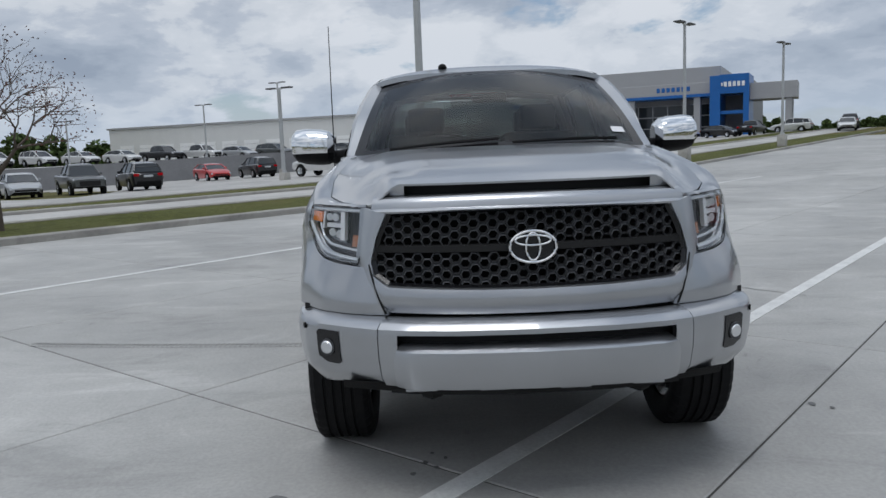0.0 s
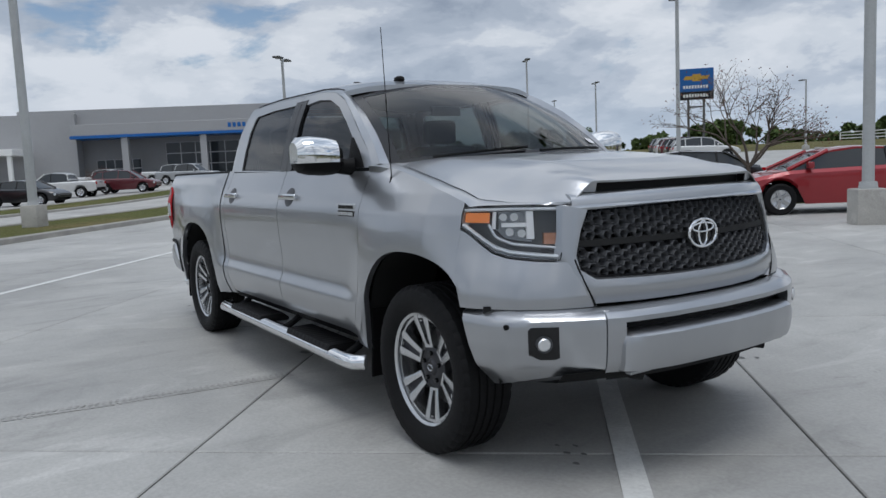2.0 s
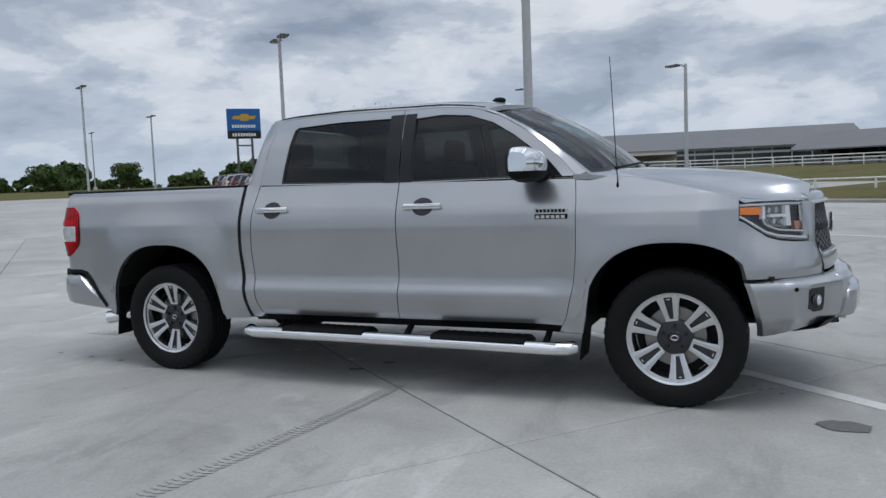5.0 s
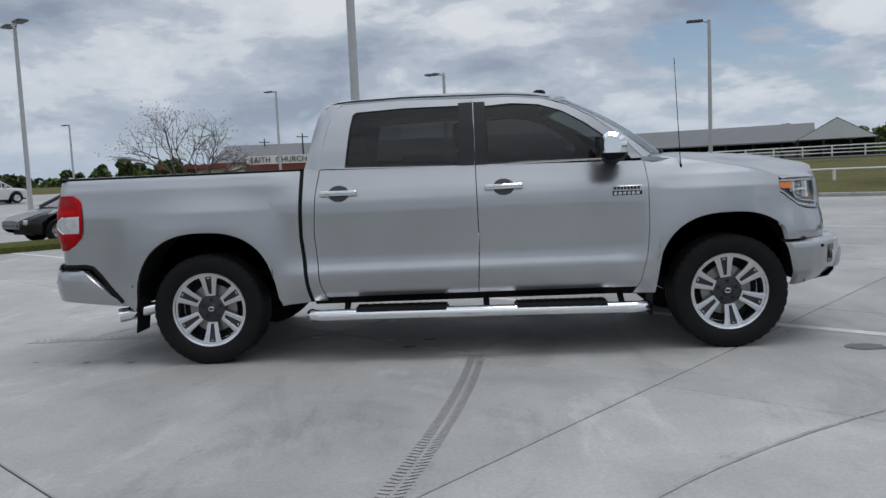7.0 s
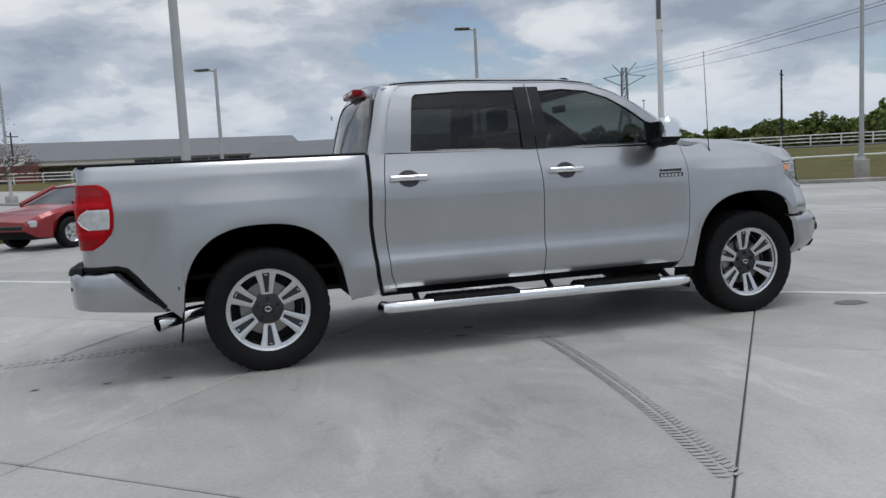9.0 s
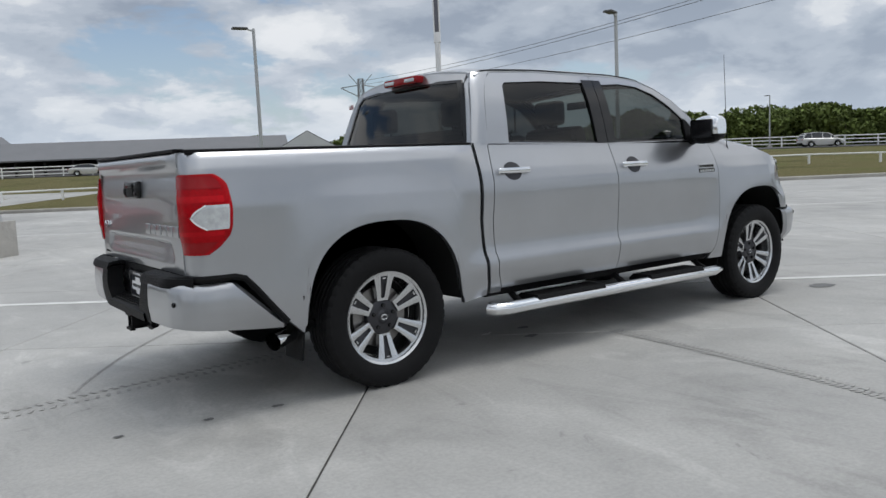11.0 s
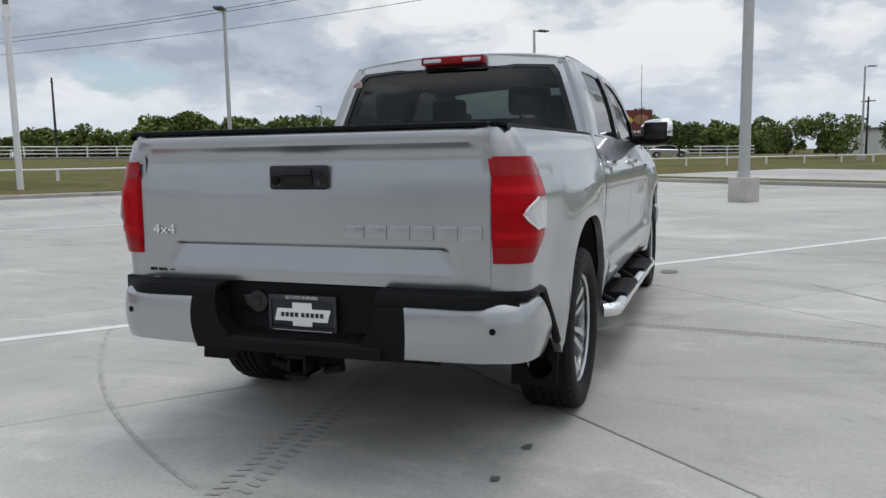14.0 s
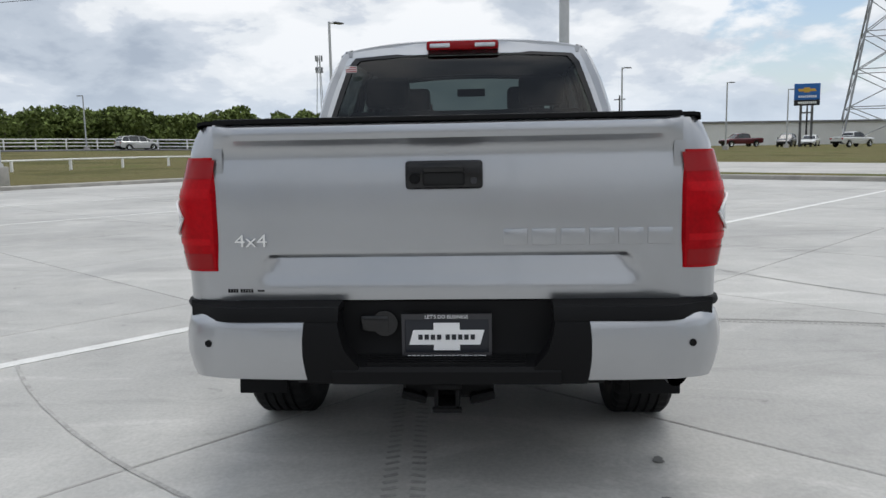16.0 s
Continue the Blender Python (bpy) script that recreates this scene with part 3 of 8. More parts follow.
for s in (-1, 1):
    bm = bmesh.new()
    rows = panel(84, 34, lambda z: tail_end(z), lambda z: bed_front(z) - 0.016, bed_low, bed_top, lambda u, z: tail(u, z, s))
    sheet(bm, rows, inw(s, 0.035))
    bed = part("bed_side", bm, M_SILVER, truck)
    bm = bmesh.new()
    sheet(bm, panel(40, 40, lambda z: rear_door_back(z) + 0.006, lambda z: mid_gap(z) - 0.003, sill, belt, lambda u, z: Vector((u, s * side_y(u, z), z))), inw(s))
    rdoor = part("rear_door", bm, M_SILVER, truck)
    bm = bmesh.new()
    sheet(bm, panel(44, 40, lambda z: mid_gap(z) + 0.003, lambda z: front_door_front(z) - 0.004, sill, belt, lambda u, z: Vector((u, s * side_y(u, z), z))), inw(s))
    fdoor = part("front_door", bm, M_SILVER, truck)
    # cab corner between rear door and bed
    bm = bmesh.new()
    sheet(bm, panel(6, 30, lambda z: bed_front(z) + 0.012, lambda z: rear_door_back(z), const(0.43), const(1.375), lambda u, z: Vector((u, s * side_y(u, z), z))), inw(s))
    part("cab_corner", bm, M_SILVER, truck)
    bm = bmesh.new()
    sheet(bm, panel(48, 34, front_door_front, const(2.208), fend_low, lambda u: hood_edge_z(u) - 0.006, lambda u, z: nose(u, z, s)), inw(s))
    sheet(bm, panel(24, 20, const(2.2085), fascia_edge, fend_low, lambda u: lamp_low(u) - 0.008, lambda u, z: nose(u, z, s)), lambda co: (-0.02, -s * 0.02, 0))
    part("front_fender", bm, M_SILVER, truck)
    # sill under the doors
    bm = bmesh.new()
    sheet(bm, panel(30, 4, const(-1.08), const(1.34), const(0.40), const(0.452), lambda u, z: Vector((u, s * (side_y(u, z) - 0.03), z))), inw(s, 0.1))
    part("rocker_panel", bm, M_BLACK, truck)

    # door window frames and panes
    fo = [(0.111, 1.345), (0.106, 1.60), (0.098, 1.832), (0.36, 1.832), (0.60, 1.808), (0.78, 1.752), (0.95, 1.655), (1.10, 1.54), (1.20, 1.445), (1.285, 1.352)]
    fi = [(0.185, 1.352), (0.178, 1.60), (0.172, 1.772), (0.38, 1.785), (0.57, 1.768), (0.74, 1.712), (0.89, 1.622), (1.02, 1.525), (1.10, 1.45), (1.17, 1.352)]
    ro = [(-1.0, 1.368), (-0.982, 1.5), (-0.952, 1.65), (-0.905, 1.775), (-0.84, 1.828), (-0.4, 1.842), (0.092, 1.832), (0.10, 1.60), (0.105, 1.345)]
    ri = [(-0.825, 1.372), (-0.808, 1.5), (-0.787, 1.65), (-0.766, 1.745), (-0.74, 1.768), (-0.4, 1.785), (0.015, 1.785), (0.022, 1.60), (0.035, 1.352)]
    for door, o, i, gm in ((fdoor, fo, fi, M_TINT), (rdoor, ro, ri, M_TINT)):
        def lift(p, out=0.0):
            return Vector((p.x, s * (side_y(p.x, p.y) + out), p.y))
        oo = [lift(p) for p in per_edge([(a, b, 0) for a, b in o], 4)]
        ii = [lift(p) for p in per_edge([(a, b, 0) for a, b in i], 4)]
        bm = bmesh.new()
        ring(bm, oo, ii, inw(s, 0.025))
        part("window_frame", bm, M_SILVER, door)
        # dark seal round the pane, and the pane
        c = Vector((sum(a for a, _ in i) / len(i), sum(b for _, b in i) / len(i), 0))
        shrink = [lift(c + (p - c) * 0.955, -0.008) for p in per_edge([(a, b, 0) for a, b in i], 4)]
        bm = bmesh.new()
        ring(bm, [lift(p, -0.003) for p in per_edge([(a, b, 0) for a, b in i], 4)], shrink, inw(s, 0.02))
        part("window_seal", bm, M_GLOSSBLACK, door)
        bm = bmesh.new()
        full = [(c + (Vector((a, b, 0)) - c) * 0.97) for a, b in i]
        pts = refine(full, 60)
        pane_edge = [lift(p, -0.012) for p in pts]
        mid = bm.verts.new(lift(c, -0.012))
        half = [bm.verts.new(lift(c + (p - c) * 0.5, -0.012)) for p in pts]
        rim = [bm.verts.new(p) for p in pane_edge]
        for k in range(60):
            bm.faces.new((rim[k], rim[(k + 1) % 60], half[(k + 1) % 60], half[k]))
            bm.faces.new((half[k], half[(k + 1) % 60], mid))
        part("window_pane", bm, gm, door, "dark tinted window glass", smooth=60)
    # black pillar trim between the panes
    bm = bmesh.new()
    rows = [[Vector((x, s * (side_y(x, z) + 0.004), z)) for x in (0.0, 0.05, 0.103)] for z in np.linspace(1.352, 1.805, 12)]
    sheet(bm, rows, inw(s, 0.02))
    part("pillar_trim", bm, M_GLOSSBLACK, rdoor, "gloss black pillar trim")
    bm = bmesh.new()
    rows = [[Vector((x, s * (side_y(x, z) + 0.004), z)) for x in (0.109, 0.15, 0.192)] for z in np.linspace(1.352, 1.805, 12)]
    sheet(bm, rows, inw(s, 0.02))
    part("pillar_trim", bm, M_GLOSSBLACK, fdoor, "gloss black pillar trim")
    # black sail at the mirror foot
    bm = bmesh.new()
    rows = [[Vector((x, s * (side_y(x, z) + 0.003), z)) for x in np.linspace(1.02 + 0 * z, float(np.interp(z, [1.35, 1.45, 1.53], [1.205, 1.12, 1.03])), 5)] for z in np.linspace(1.352, 1.52, 6)]
    sheet(bm, rows, inw(s, 0.02))
    part("mirror_sail", bm, M_BLACK, fdoor)

    # door handles: chrome bar over a dark oval painted for the shade of the cup
    for door, x0 in ((rdoor, -1.0), (fdoor, 0.165)):
        bm = bmesh.new()
        ys = side_y(x0 + 0.13, 1.19)
        rows = [[Vector((x0 + 0.135 + rr * 0.075 * math.cos(a), s * (side_y(x0 + 0.135, 1.19 + rr * 0.055 * math.sin(a)) + 0.003 * (1 - rr) + 0.001), 1.19 + rr * 0.058 * math.sin(a))) for a in np.linspace(0, math.tau, 25)] for rr in (1.0, 0.75, 0.4, 0.02)]
        sheet(bm, rows)
        cup = part("handle_cup_shade", bm, M_ALLOYDARK, door)
        bm = bmesh.new()
        box(bm, x0, x0 + 0.268, s * (ys + 0.016) - 0.012, s * (ys + 0.016) + 0.016, 1.175, 1.212, 0.011, 3)
        box(bm, x0 + 0.005, x0 + 0.04, s * ys - 0.01, s * ys + 0.016, 1.178, 1.208, 0.006, 2)
        box(bm, x0 + 0.215, x0 + 0.262, s * ys - 0.01, s * ys + 0.016, 1.178, 1.208, 0.006, 2)
        part("door_handle", bm, M_CHROME, door, "chrome door handle")
    # model badge on the front door: plain plates and bars
    bm = bmesh.new()
    yb = side_y(1.15, 1.13)
    box(bm, 1.05, 1.255, s * yb - 0.004, s * yb + 0.006, 1.095, 1.128, 0.003, 1)
    badge = part("badge_plate", bm, M_GLOSSBLACK, fdoor, "black and chrome badge plate")
    bm = bmesh.new()
    box(bm, 1.05, 1.255, s * (yb - 0.004) - 0.004, s * (yb - 0.004) + 0.006, 1.131, 1.163, 0.003, 1)
    part("badge_plate", bm, M_FROST, fdoor)
    for row_z, mt, cnt, yy in ((1.111, M_FROST, 6, yb), (1.147, M_GLOSSBLACK, 8, yb - 0.004)):
        for k in range(cnt):
            bm = bmesh.new()
            w = 0.185 / cnt
            xx = 1.06 + k * w
            box(bm, xx, xx + w * 0.72, s * yy + s * 0.005 - 0.002, s * yy + s * 0.005 + 0.002, row_z - 0.009, row_z + 0.009)
            part("badge_bar", bm, mt, badge, smooth=0)

    # outside mirror
    bm = bmesh.new()
    prof = [(0.0, 0.60), (0.15, 0.93), (0.35, 1.0), (0.7, 1.0), (0.9, 0.9), (1.0, 0.62)]
    rings = []
    for t, k in prof:
        y = s * (0.925 + 0.25 * t)
        rings.append([Vector((1.0 + k * (0.125 * math.cos(a) if math.cos(a) > 0 else 0.055 * math.cos(a)) + 0.03 * (1 - t), y, 1.415 + 0.02 * t + k * 0.104 * (math.copysign(abs(math.sin(a)) ** 0.6, math.sin(a))))) for a in np.linspace(0, math.tau, 29)])
    upper = [[p for p in r] for r in rings]
    sheet(bm, upper)
    bmesh.ops.remove_doubles(bm, verts=bm.verts, dist=0.0005)
    bmesh.ops.holes_fill(bm, edges=[e for e in bm.edges if e.is_boundary], sides=0)
    res = bmesh.ops.bisect_plane(bm, geom=bm.verts[:] + bm.edges[:] + bm.faces[:], plane_co=(1, 0, 1.388), plane_no=(0, 0, 1), clear_inner=True)
    bmesh.ops.holes_fill(bm, edges=[e for e in bm.edges if e.is_boundary], sides=0)
    mir = part("mirror_housing", bm, M_CHROME, truck, "chrome mirror cap")
    bm = bmesh.new()
    sheet(bm, [[Vector((1.0 + (p.x - 1.0) * 1.03, p.y, 1.415 + (p.z - 1.415) * 1.0)) for p in r] for r in rings])
    bmesh.ops.remove_doubles(bm, verts=bm.verts, dist=0.0005)
    bmesh.ops.holes_fill(bm, edges=[e for e in bm.edges if e.is_boundary], sides=0)
    bmesh.ops.bisect_plane(bm, geom=bm.verts[:] + bm.edges[:] + bm.faces[:], plane_co=(1, 0, 1.386), plane_no=(0, 0, -1), clear_inner=True)
    bmesh.ops.holes_fill(bm, edges=[e for e in bm.edges if e.is_boundary], sides=0)
    part("mirror_base", bm, M_BLACK, mir)
    bm = bmesh.new()
    tube(bm, [(1.08, s * 0.85, 1.36), (1.06, s * 0.90, 1.36), (1.03, s * 0.98, 1.37)], [0.05, 0.042, 0.035], 12)
    part("mirror_arm", bm, M_BLACK, mir)
    bm = bmesh.new()
    box(bm, 0.945, 0.952, min(s * 0.955, s * 1.14), max(s * 0.955, s * 1.14), 1.36, 1.50, 0.012, 2)
    part("mirror_face", bm, M_GLOSSBLACK, mir)

    # running board: chrome tube with black step pads and brackets
    bm = bmesh.new()
    yy = s * 1.0
    tube(bm, [(-1.10, s * 0.93, 0.335), (-1.08, s * 0.975, 0.335), (-1.02, yy, 0.335), (-0.5, yy, 0.333), (0.5, yy, 0.325), (1.15, yy, 0.318), (1.23, s * 0.985, 0.318), (1.27, s * 0.94, 0.318)], 0.042, 14)
    board = part("running_board", bm, M_CHROME, truck, "chrome tubular running board")
    for x0, x1 in ((-0.78, -0.12), (0.35, 1.0)):
        bm = bmesh.new()
        rows = []
        NX = 49
        for j, yo in enumerate((0.86, 0.93, 0.975, 1.02, 1.035)):
            rows.append([Vector((x, s * (yo - (0.03 if i in (0, NX - 1) else 0)), 0.385 - 0.01 * (x + 0.5) / 1.5 + (0.0015 if i % 4 < 2 else -0.0015) - (0.024 if j == 4 else 0) - (0.03 if i in (0, NX - 1) else 0))) for i, x in enumerate(np.linspace(x0, x1, NX))])
        sheet(bm, rows, lambda co: (0, 0, -0.02))
        part("step_pad", bm, M_BLACK, board, "ribbed black step pad")
    for xx in (-0.85, 0.15, 1.1):
        bm = bmesh.new()
        tube(bm, [(xx, s * 0.78, 0.45), (xx, s * 0.9, 0.37), (xx, s * 0.97, 0.335)], 0.022, 8)
        part("board_bracket", bm, M_BLACK, board)

    # wheel housings
    for xc in (WB, -WB):
        bm = bmesh.new()
        rows = []
        for yo in (0.55, 0.75, 0.93):
            rows.append([Vector((xc + 0.535 * k, s * (yo - (0.05 * smoothstep(0.4, 1.0, k) if yo > 0.8 and xc > 0 else 0.0)), arch(xc + 0.5149 * k, xc) + 0.012)) for k in np.linspace(-1, 1, 25)])
        sheet(bm, rows)
        back = [Vector((xc + 0.535 * k, s * 0.55, arch(xc + 0.5149 * k, xc) + 0.012)) for k in np.linspace(-1, 1, 25)]
        fill(bm, back)
        part("wheel_well", bm, M_DARK, truck, fix=False)
        # mud flap
        bm = bmesh.new()
        xf = xc - 0.50
        box(bm, xf - 0.006, xf + 0.006, min(s * 0.72, s * 0.93), max(s * 0.72, s * 0.93), 0.24, 0.62, 0.004, 1)
        bmesh.ops.transform(bm, matrix=Matrix.Translation((xf, 0, 0.6)) @ pose(0, 0, 0, 0, 7, 0) @ Matrix.Translation((-xf, 0, -0.6)), verts=bm.verts)
        part("mud_flap", bm, M_BLACK, truck)
    # black sheet that stands in for the shade in the gap between cab and bed
    bm = bmesh.new()
    rows = [[Vector((bed_front(z) + dx, s * (side_y(bed_front(z), z) - 0.028), z)) for dx in (-0.03, 0.0, 0.03)] for z in np.linspace(0.42, 1.36, 14)]
    sheet(bm, rows)
    part("cab_gap_shade", bm, M_DARK, truck)

# ---- cab roof, pillars, screens ----
roof_ze = curve_of((-1.03, 1.795), (-0.95, 1.815), (-0.84, 1.838), (-0.4, 1.851), (0.1, 1.843), (0.36, 1.840), (0.60, 1.816), (0.72, 1.785))
roof_zc = curve_of((-1.03, 1.868), (-0.95, 1.888), (-0.8, 1.905), (-0.4, 1.922), (0.0, 1.925), (0.4, 1.915), (0.6, 1.896), (0.72, 1.873), (0.86, 1.838))
bm = bmesh.new()
rows = []
for t in np.linspace(0, 1, 40):
    row = []
    for v in np.linspace(-1, 1, 33):
        x0, x1 = -1.0 + 0.03 * v * v, 0.845 - 0.165 * abs(v) ** 2.2
        x = x0 + (x1 - x0) * t
        ze, zc = roof_ze(min(x, 0.72)), roof_zc(x)
        ye = side_y(min(max(x, -0.9), 0.72), ze)
        row.append(Vector((x, ye * v, ze + (zc - ze) * (1 - abs(v) ** 2.6) ** 0.75)))
    rows.append(row)
sheet(bm, rows, lambda co: (0, 0, -0.03))
roof = part("cab_roof", bm, M_SILVER, truck)


def screen(v, t):
    """Windscreen: v across from -1 to 1, t from the cowl to the header."""
    e = Vector((1.375, 0.79, 1.358)).lerp(Vector((0.69, 0.655, 1.785)), t)
    c = Vector((1.575, 0, 1.385)).lerp(Vector((0.845, 0, 1.842)), t)
    k = abs(v) ** 2.2
    bow = math.sin(t * math.pi) * 0.025
    return Vector((c.x + (e.x - c.x) * k + bow, e.y * v, c.z + (e.z - c.z) * k + bow))


bm = bmesh.new()
sheet(bm, [[screen(v, t) for v in np.linspace(-0.93, 0.93, 25)] for t in np.linspace(0.05, 0.95, 15)])
wind = part("windscreen", bm, M_SCREEN, truck, "clear laminated windscreen", smooth=60)
bm = bmesh.new()
o = [screen(v, 0.0) + Vector((0, 0, 0.0)) for v in np.linspace(-1, 1, 21)] + [screen(1, t) for t in np.linspace(0.1, 0.9, 9)] + [screen(v, 1.0) for v in np.linspace(1, -1, 21)] + [screen(-1, t) for t in np.linspace(0.9, 0.1, 9)]
i = [screen(v * 0.93, 0.05) for v in np.linspace(-1, 1, 21)] + [screen(0.93, 0.05 + 0.9 * t) for t in np.linspace(0.1, 0.9, 9)] + [screen(v * 0.93, 0.95) for v in np.linspace(1, -1, 21)] + [screen(-0.93, 0.05 + 0.9 * t) for t in np.linspace(0.9, 0.1, 9)]
ring(bm, o, i, lambda co: (-0.01, 0, -0.012))
part("windscreen_border", bm, M_GLOSSBLACK, wind)
for s in (-1, 1):
    bm = bmesh.new()
    fo = [(0.60, 1.808), (0.69, 1.784), (0.78, 1.752), (0.95, 1.655), (1.10, 1.54), (1.20, 1.445), (1.285, 1.352)]
    out = [Vector((a, s * side_y(a, b), b + 0.004)) for a, b in fo]
    ins = [screen(s, t) for t in (1.0, 0.97, 0.87, 0.62, 0.38, 0.2, 0.0)]
    sheet(bm, [out, [a.lerp(b, 0.5) + Vector((0.012, s * 0.012, 0.012)) for a, b in zip(out, ins)], ins])
    part("a_pillar", bm, M_SILVER, truck)
    # cowl corner between pillar, fender and hood
    bm = bmesh.new()
    sheet(bm, [[Vector((1.27, s * 0.86, 1.36)), Vector((1.36, s * 0.865, 1.356)), Vector((1.50, s * 0.845, 1.338))], [Vector((1.33, s * 0.80, 1.365)), Vector((1.42, s * 0.78, 1.368)), Vector((1.52, s * 0.76, 1.362))]], lambda co: (0, 0, -0.03))
    part("cowl_corner", bm, M_SILVER, truck)

# rear of the cab
rw_o = [(-0.785, 1.372), (-0.76, 1.45), (-0.71, 1.6), (-0.66, 1.74), (-0.62, 1.79), (-0.3, 1.81), (0.3, 1.81), (0.62, 1.79), (0.66, 1.74), (0.71, 1.6), (0.76, 1.45), (0.785, 1.372), (0.4, 1.365), (-0.4, 1.365)]


def back_x(y, z):
    return -1.155 + 0.115 * (z - 1.36) / 0.45 + 0.05 * (abs(y) / 0.8) ** 3 + (0.03 * smoothstep(1.72, 1.86, z))


bm = bmesh.new()
c = Vector((0, 1.58, 0))
oo = [Vector((back_x(p.x, p.y), p.x, p.y)) for p in per_edge([(a, b, 0) for a, b in rw_o], 3)]
ii = [Vector((back_x(p.x, p.y) - 0.002, p.x, p.y)) for p in [c + Vector(((q.x) * 0.955, (q.y - 1.58) * 0.92, 0)) for q in per_edge([(a, b, 0) for a, b in rw_o], 3)]]
ring(bm, oo, ii, lambda co: (0.02, 0, 0))
rearw = part("rear_window_border", bm, M_GLOSSBLACK, truck)
bm = bmesh.new()
sheet(bm, [[Vector((back_x(v * hw, z) + 0.004, v * hw, z)) for v in np.linspace(-1, 1, 21)] for z, hw in ((1.375, 0.765), (1.45, 0.74), (1.6, 0.69), (1.72, 0.65), (1.785, 0.61))])
part("rear_window_pane", bm, M_REARTINT, rearw, "dark tinted rear glass with small flag sticker", smooth=60)
for s in (-1, 1):
    bm = bmesh.new()
    zs = [1.362, 1.45, 1.55, 1.65, 1.74, 1.80, 1.835]
    door_edge = [Vector((float(np.interp(z, [1.36, 1.5, 1.65, 1.775, 1.83], [-1.0, -0.984, -0.954, -0.908, -0.84])), s * side_y(-0.95, z), z)) for z in zs]
    corner = [Vector((float(np.interp(z, [1.36, 1.6, 1.80, 1.84], [-1.105, -1.045, -0.985, -0.95])), s * (side_y(-1.0, z) - 0.012), z)) for z in zs]
    turn = [Vector((back_x(0.80, z) - 0.0, s * (float(np.interp(z, [1.36, 1.6, 1.8, 1.84], [0.815, 0.745, 0.665, 0.64]))), z)) for z in zs]
    glass_edge = [Vector((back_x(0.76, z), s * float(np.interp(z, [1.372, 1.45, 1.6, 1.74, 1.79, 1.84], [0.785, 0.76, 0.71, 0.66, 0.62, 0.6])), z)) for z in zs]
    mid1 = [a.lerp(b, 0.5) + Vector((-0.004, s * 0.008, 0)) for a, b in zip(door_edge, corner)]
    mid2 = [a.lerp(b, 0.5) + Vector((-0.016, s * 0.012, 0)) for a, b in zip(corner, turn)]
    sheet(bm, [door_edge, mid1, corner, mid2, turn, glass_edge])
    part("c_pillar", bm, M_SILVER, truck)
    # dark roof ditch strip
    bm = bmesh.new()
    tube(bm, [(x, s * (side_y(x, roof_ze(x)) * 0.965 - 0.01), roof_ze(x) + 0.017) for x in np.linspace(-0.98, 0.66, 16)], 0.004, 6)
    part("roof_strip", bm, M_BLACK, roof)
# header above the rear window
bm = bmesh.new()
sheet(bm, [[Vector((back_x(v * 0.64, z) - 0.003, v * 0.64, z - 0.03 * abs(v) ** 3)) for v in np.linspace(-1, 1, 21)] for z in (1.80, 1.83, 1.855)] + [[Vector((-1.0 + 0.03 * v * v, v * 0.66, 1.872 - 0.075 * abs(v) ** 2.6)) for v in np.linspace(-1, 1, 21)]])
part("roof_header", bm, M_SILVER, roof)
# high brake lamp
bm = bmesh.new()
box(bm, -1.075, -1.0, -0.205, 0.205, 1.815, 1.868, 0.014, 2)
brk = part("brake_lamp", bm, M_REDDARK, truck, "red high-mounted brake lamp with clear cargo lights")
for ya, yb2 in ((-0.185, -0.07), (0.07, 0.185)):
    bm = bmesh.new()
    box(bm, -1.081, -1.06, ya, yb2, 1.828, 1.853, 0.006, 2)
    part("cargo_light", bm, M_FROST, brk)
# rear window sticker
bm = bmesh.new()
box(bm, -1.108, -1.104, 0.60, 0.665, 1.70, 1.735)
stk = part("window_sticker", bm, M_WHITE, rearw, "small flag sticker")
for k in range(3):
    bm = bmesh.new()
    box(bm, -1.1095, -1.1085, 0.602, 0.66 - 0.02 * (k > 1), 1.703 + k * 0.011, 1.708 + k * 0.011)
    part("sticker_stripe", bm, M_RED, stk, smooth=0)
# shark-fin style puck on the roof
bm = bmesh.new()
r = bmesh.ops.create_uvsphere(bm, u_segments=16, v_segments=8, radius=1)
bmesh.ops.transform(bm, matrix=pose(0.62, -0.28, 1.893) @ Matrix.Diagonal((0.05, 0.028, 0.024, 1)), verts=r["verts"])
part("roof_antenna", bm, M_BLACK, truck)
# mast antenna on the fender
bm = bmesh.new()
tube(bm, [(1.54, -0.872, 1.245), (1.54, -0.874, 1.262), (1.538, -0.874, 1.30)], [0.022, 0.017, 0.006], 10)
tube(bm, [(1.538, -0.874, 1.30), (1.52, -0.874, 1.7), (1.505, -0.874, 2.03)], [0.0032, 0.0026, 0.002], 6)
part("mast_antenna", bm, M_BLACK, truck)

# ---- hood ----
hood_c = curve_of((1.40, 1.392), (1.64, 1.392), (1.95, 1.372), (2.24, 1.342), (2.42, 1.308), (2.53, 1.278), (2.60, 1.250))
hood_ye = curve_of((1.40, 0.755), (1.6, 0.79), (1.8, 0.812), (2.0, 0.822), (2.2, 0.812), (2.32, 0.76), (2.45, 0.69), (2.55, 0.625), (2.62, 0.57))


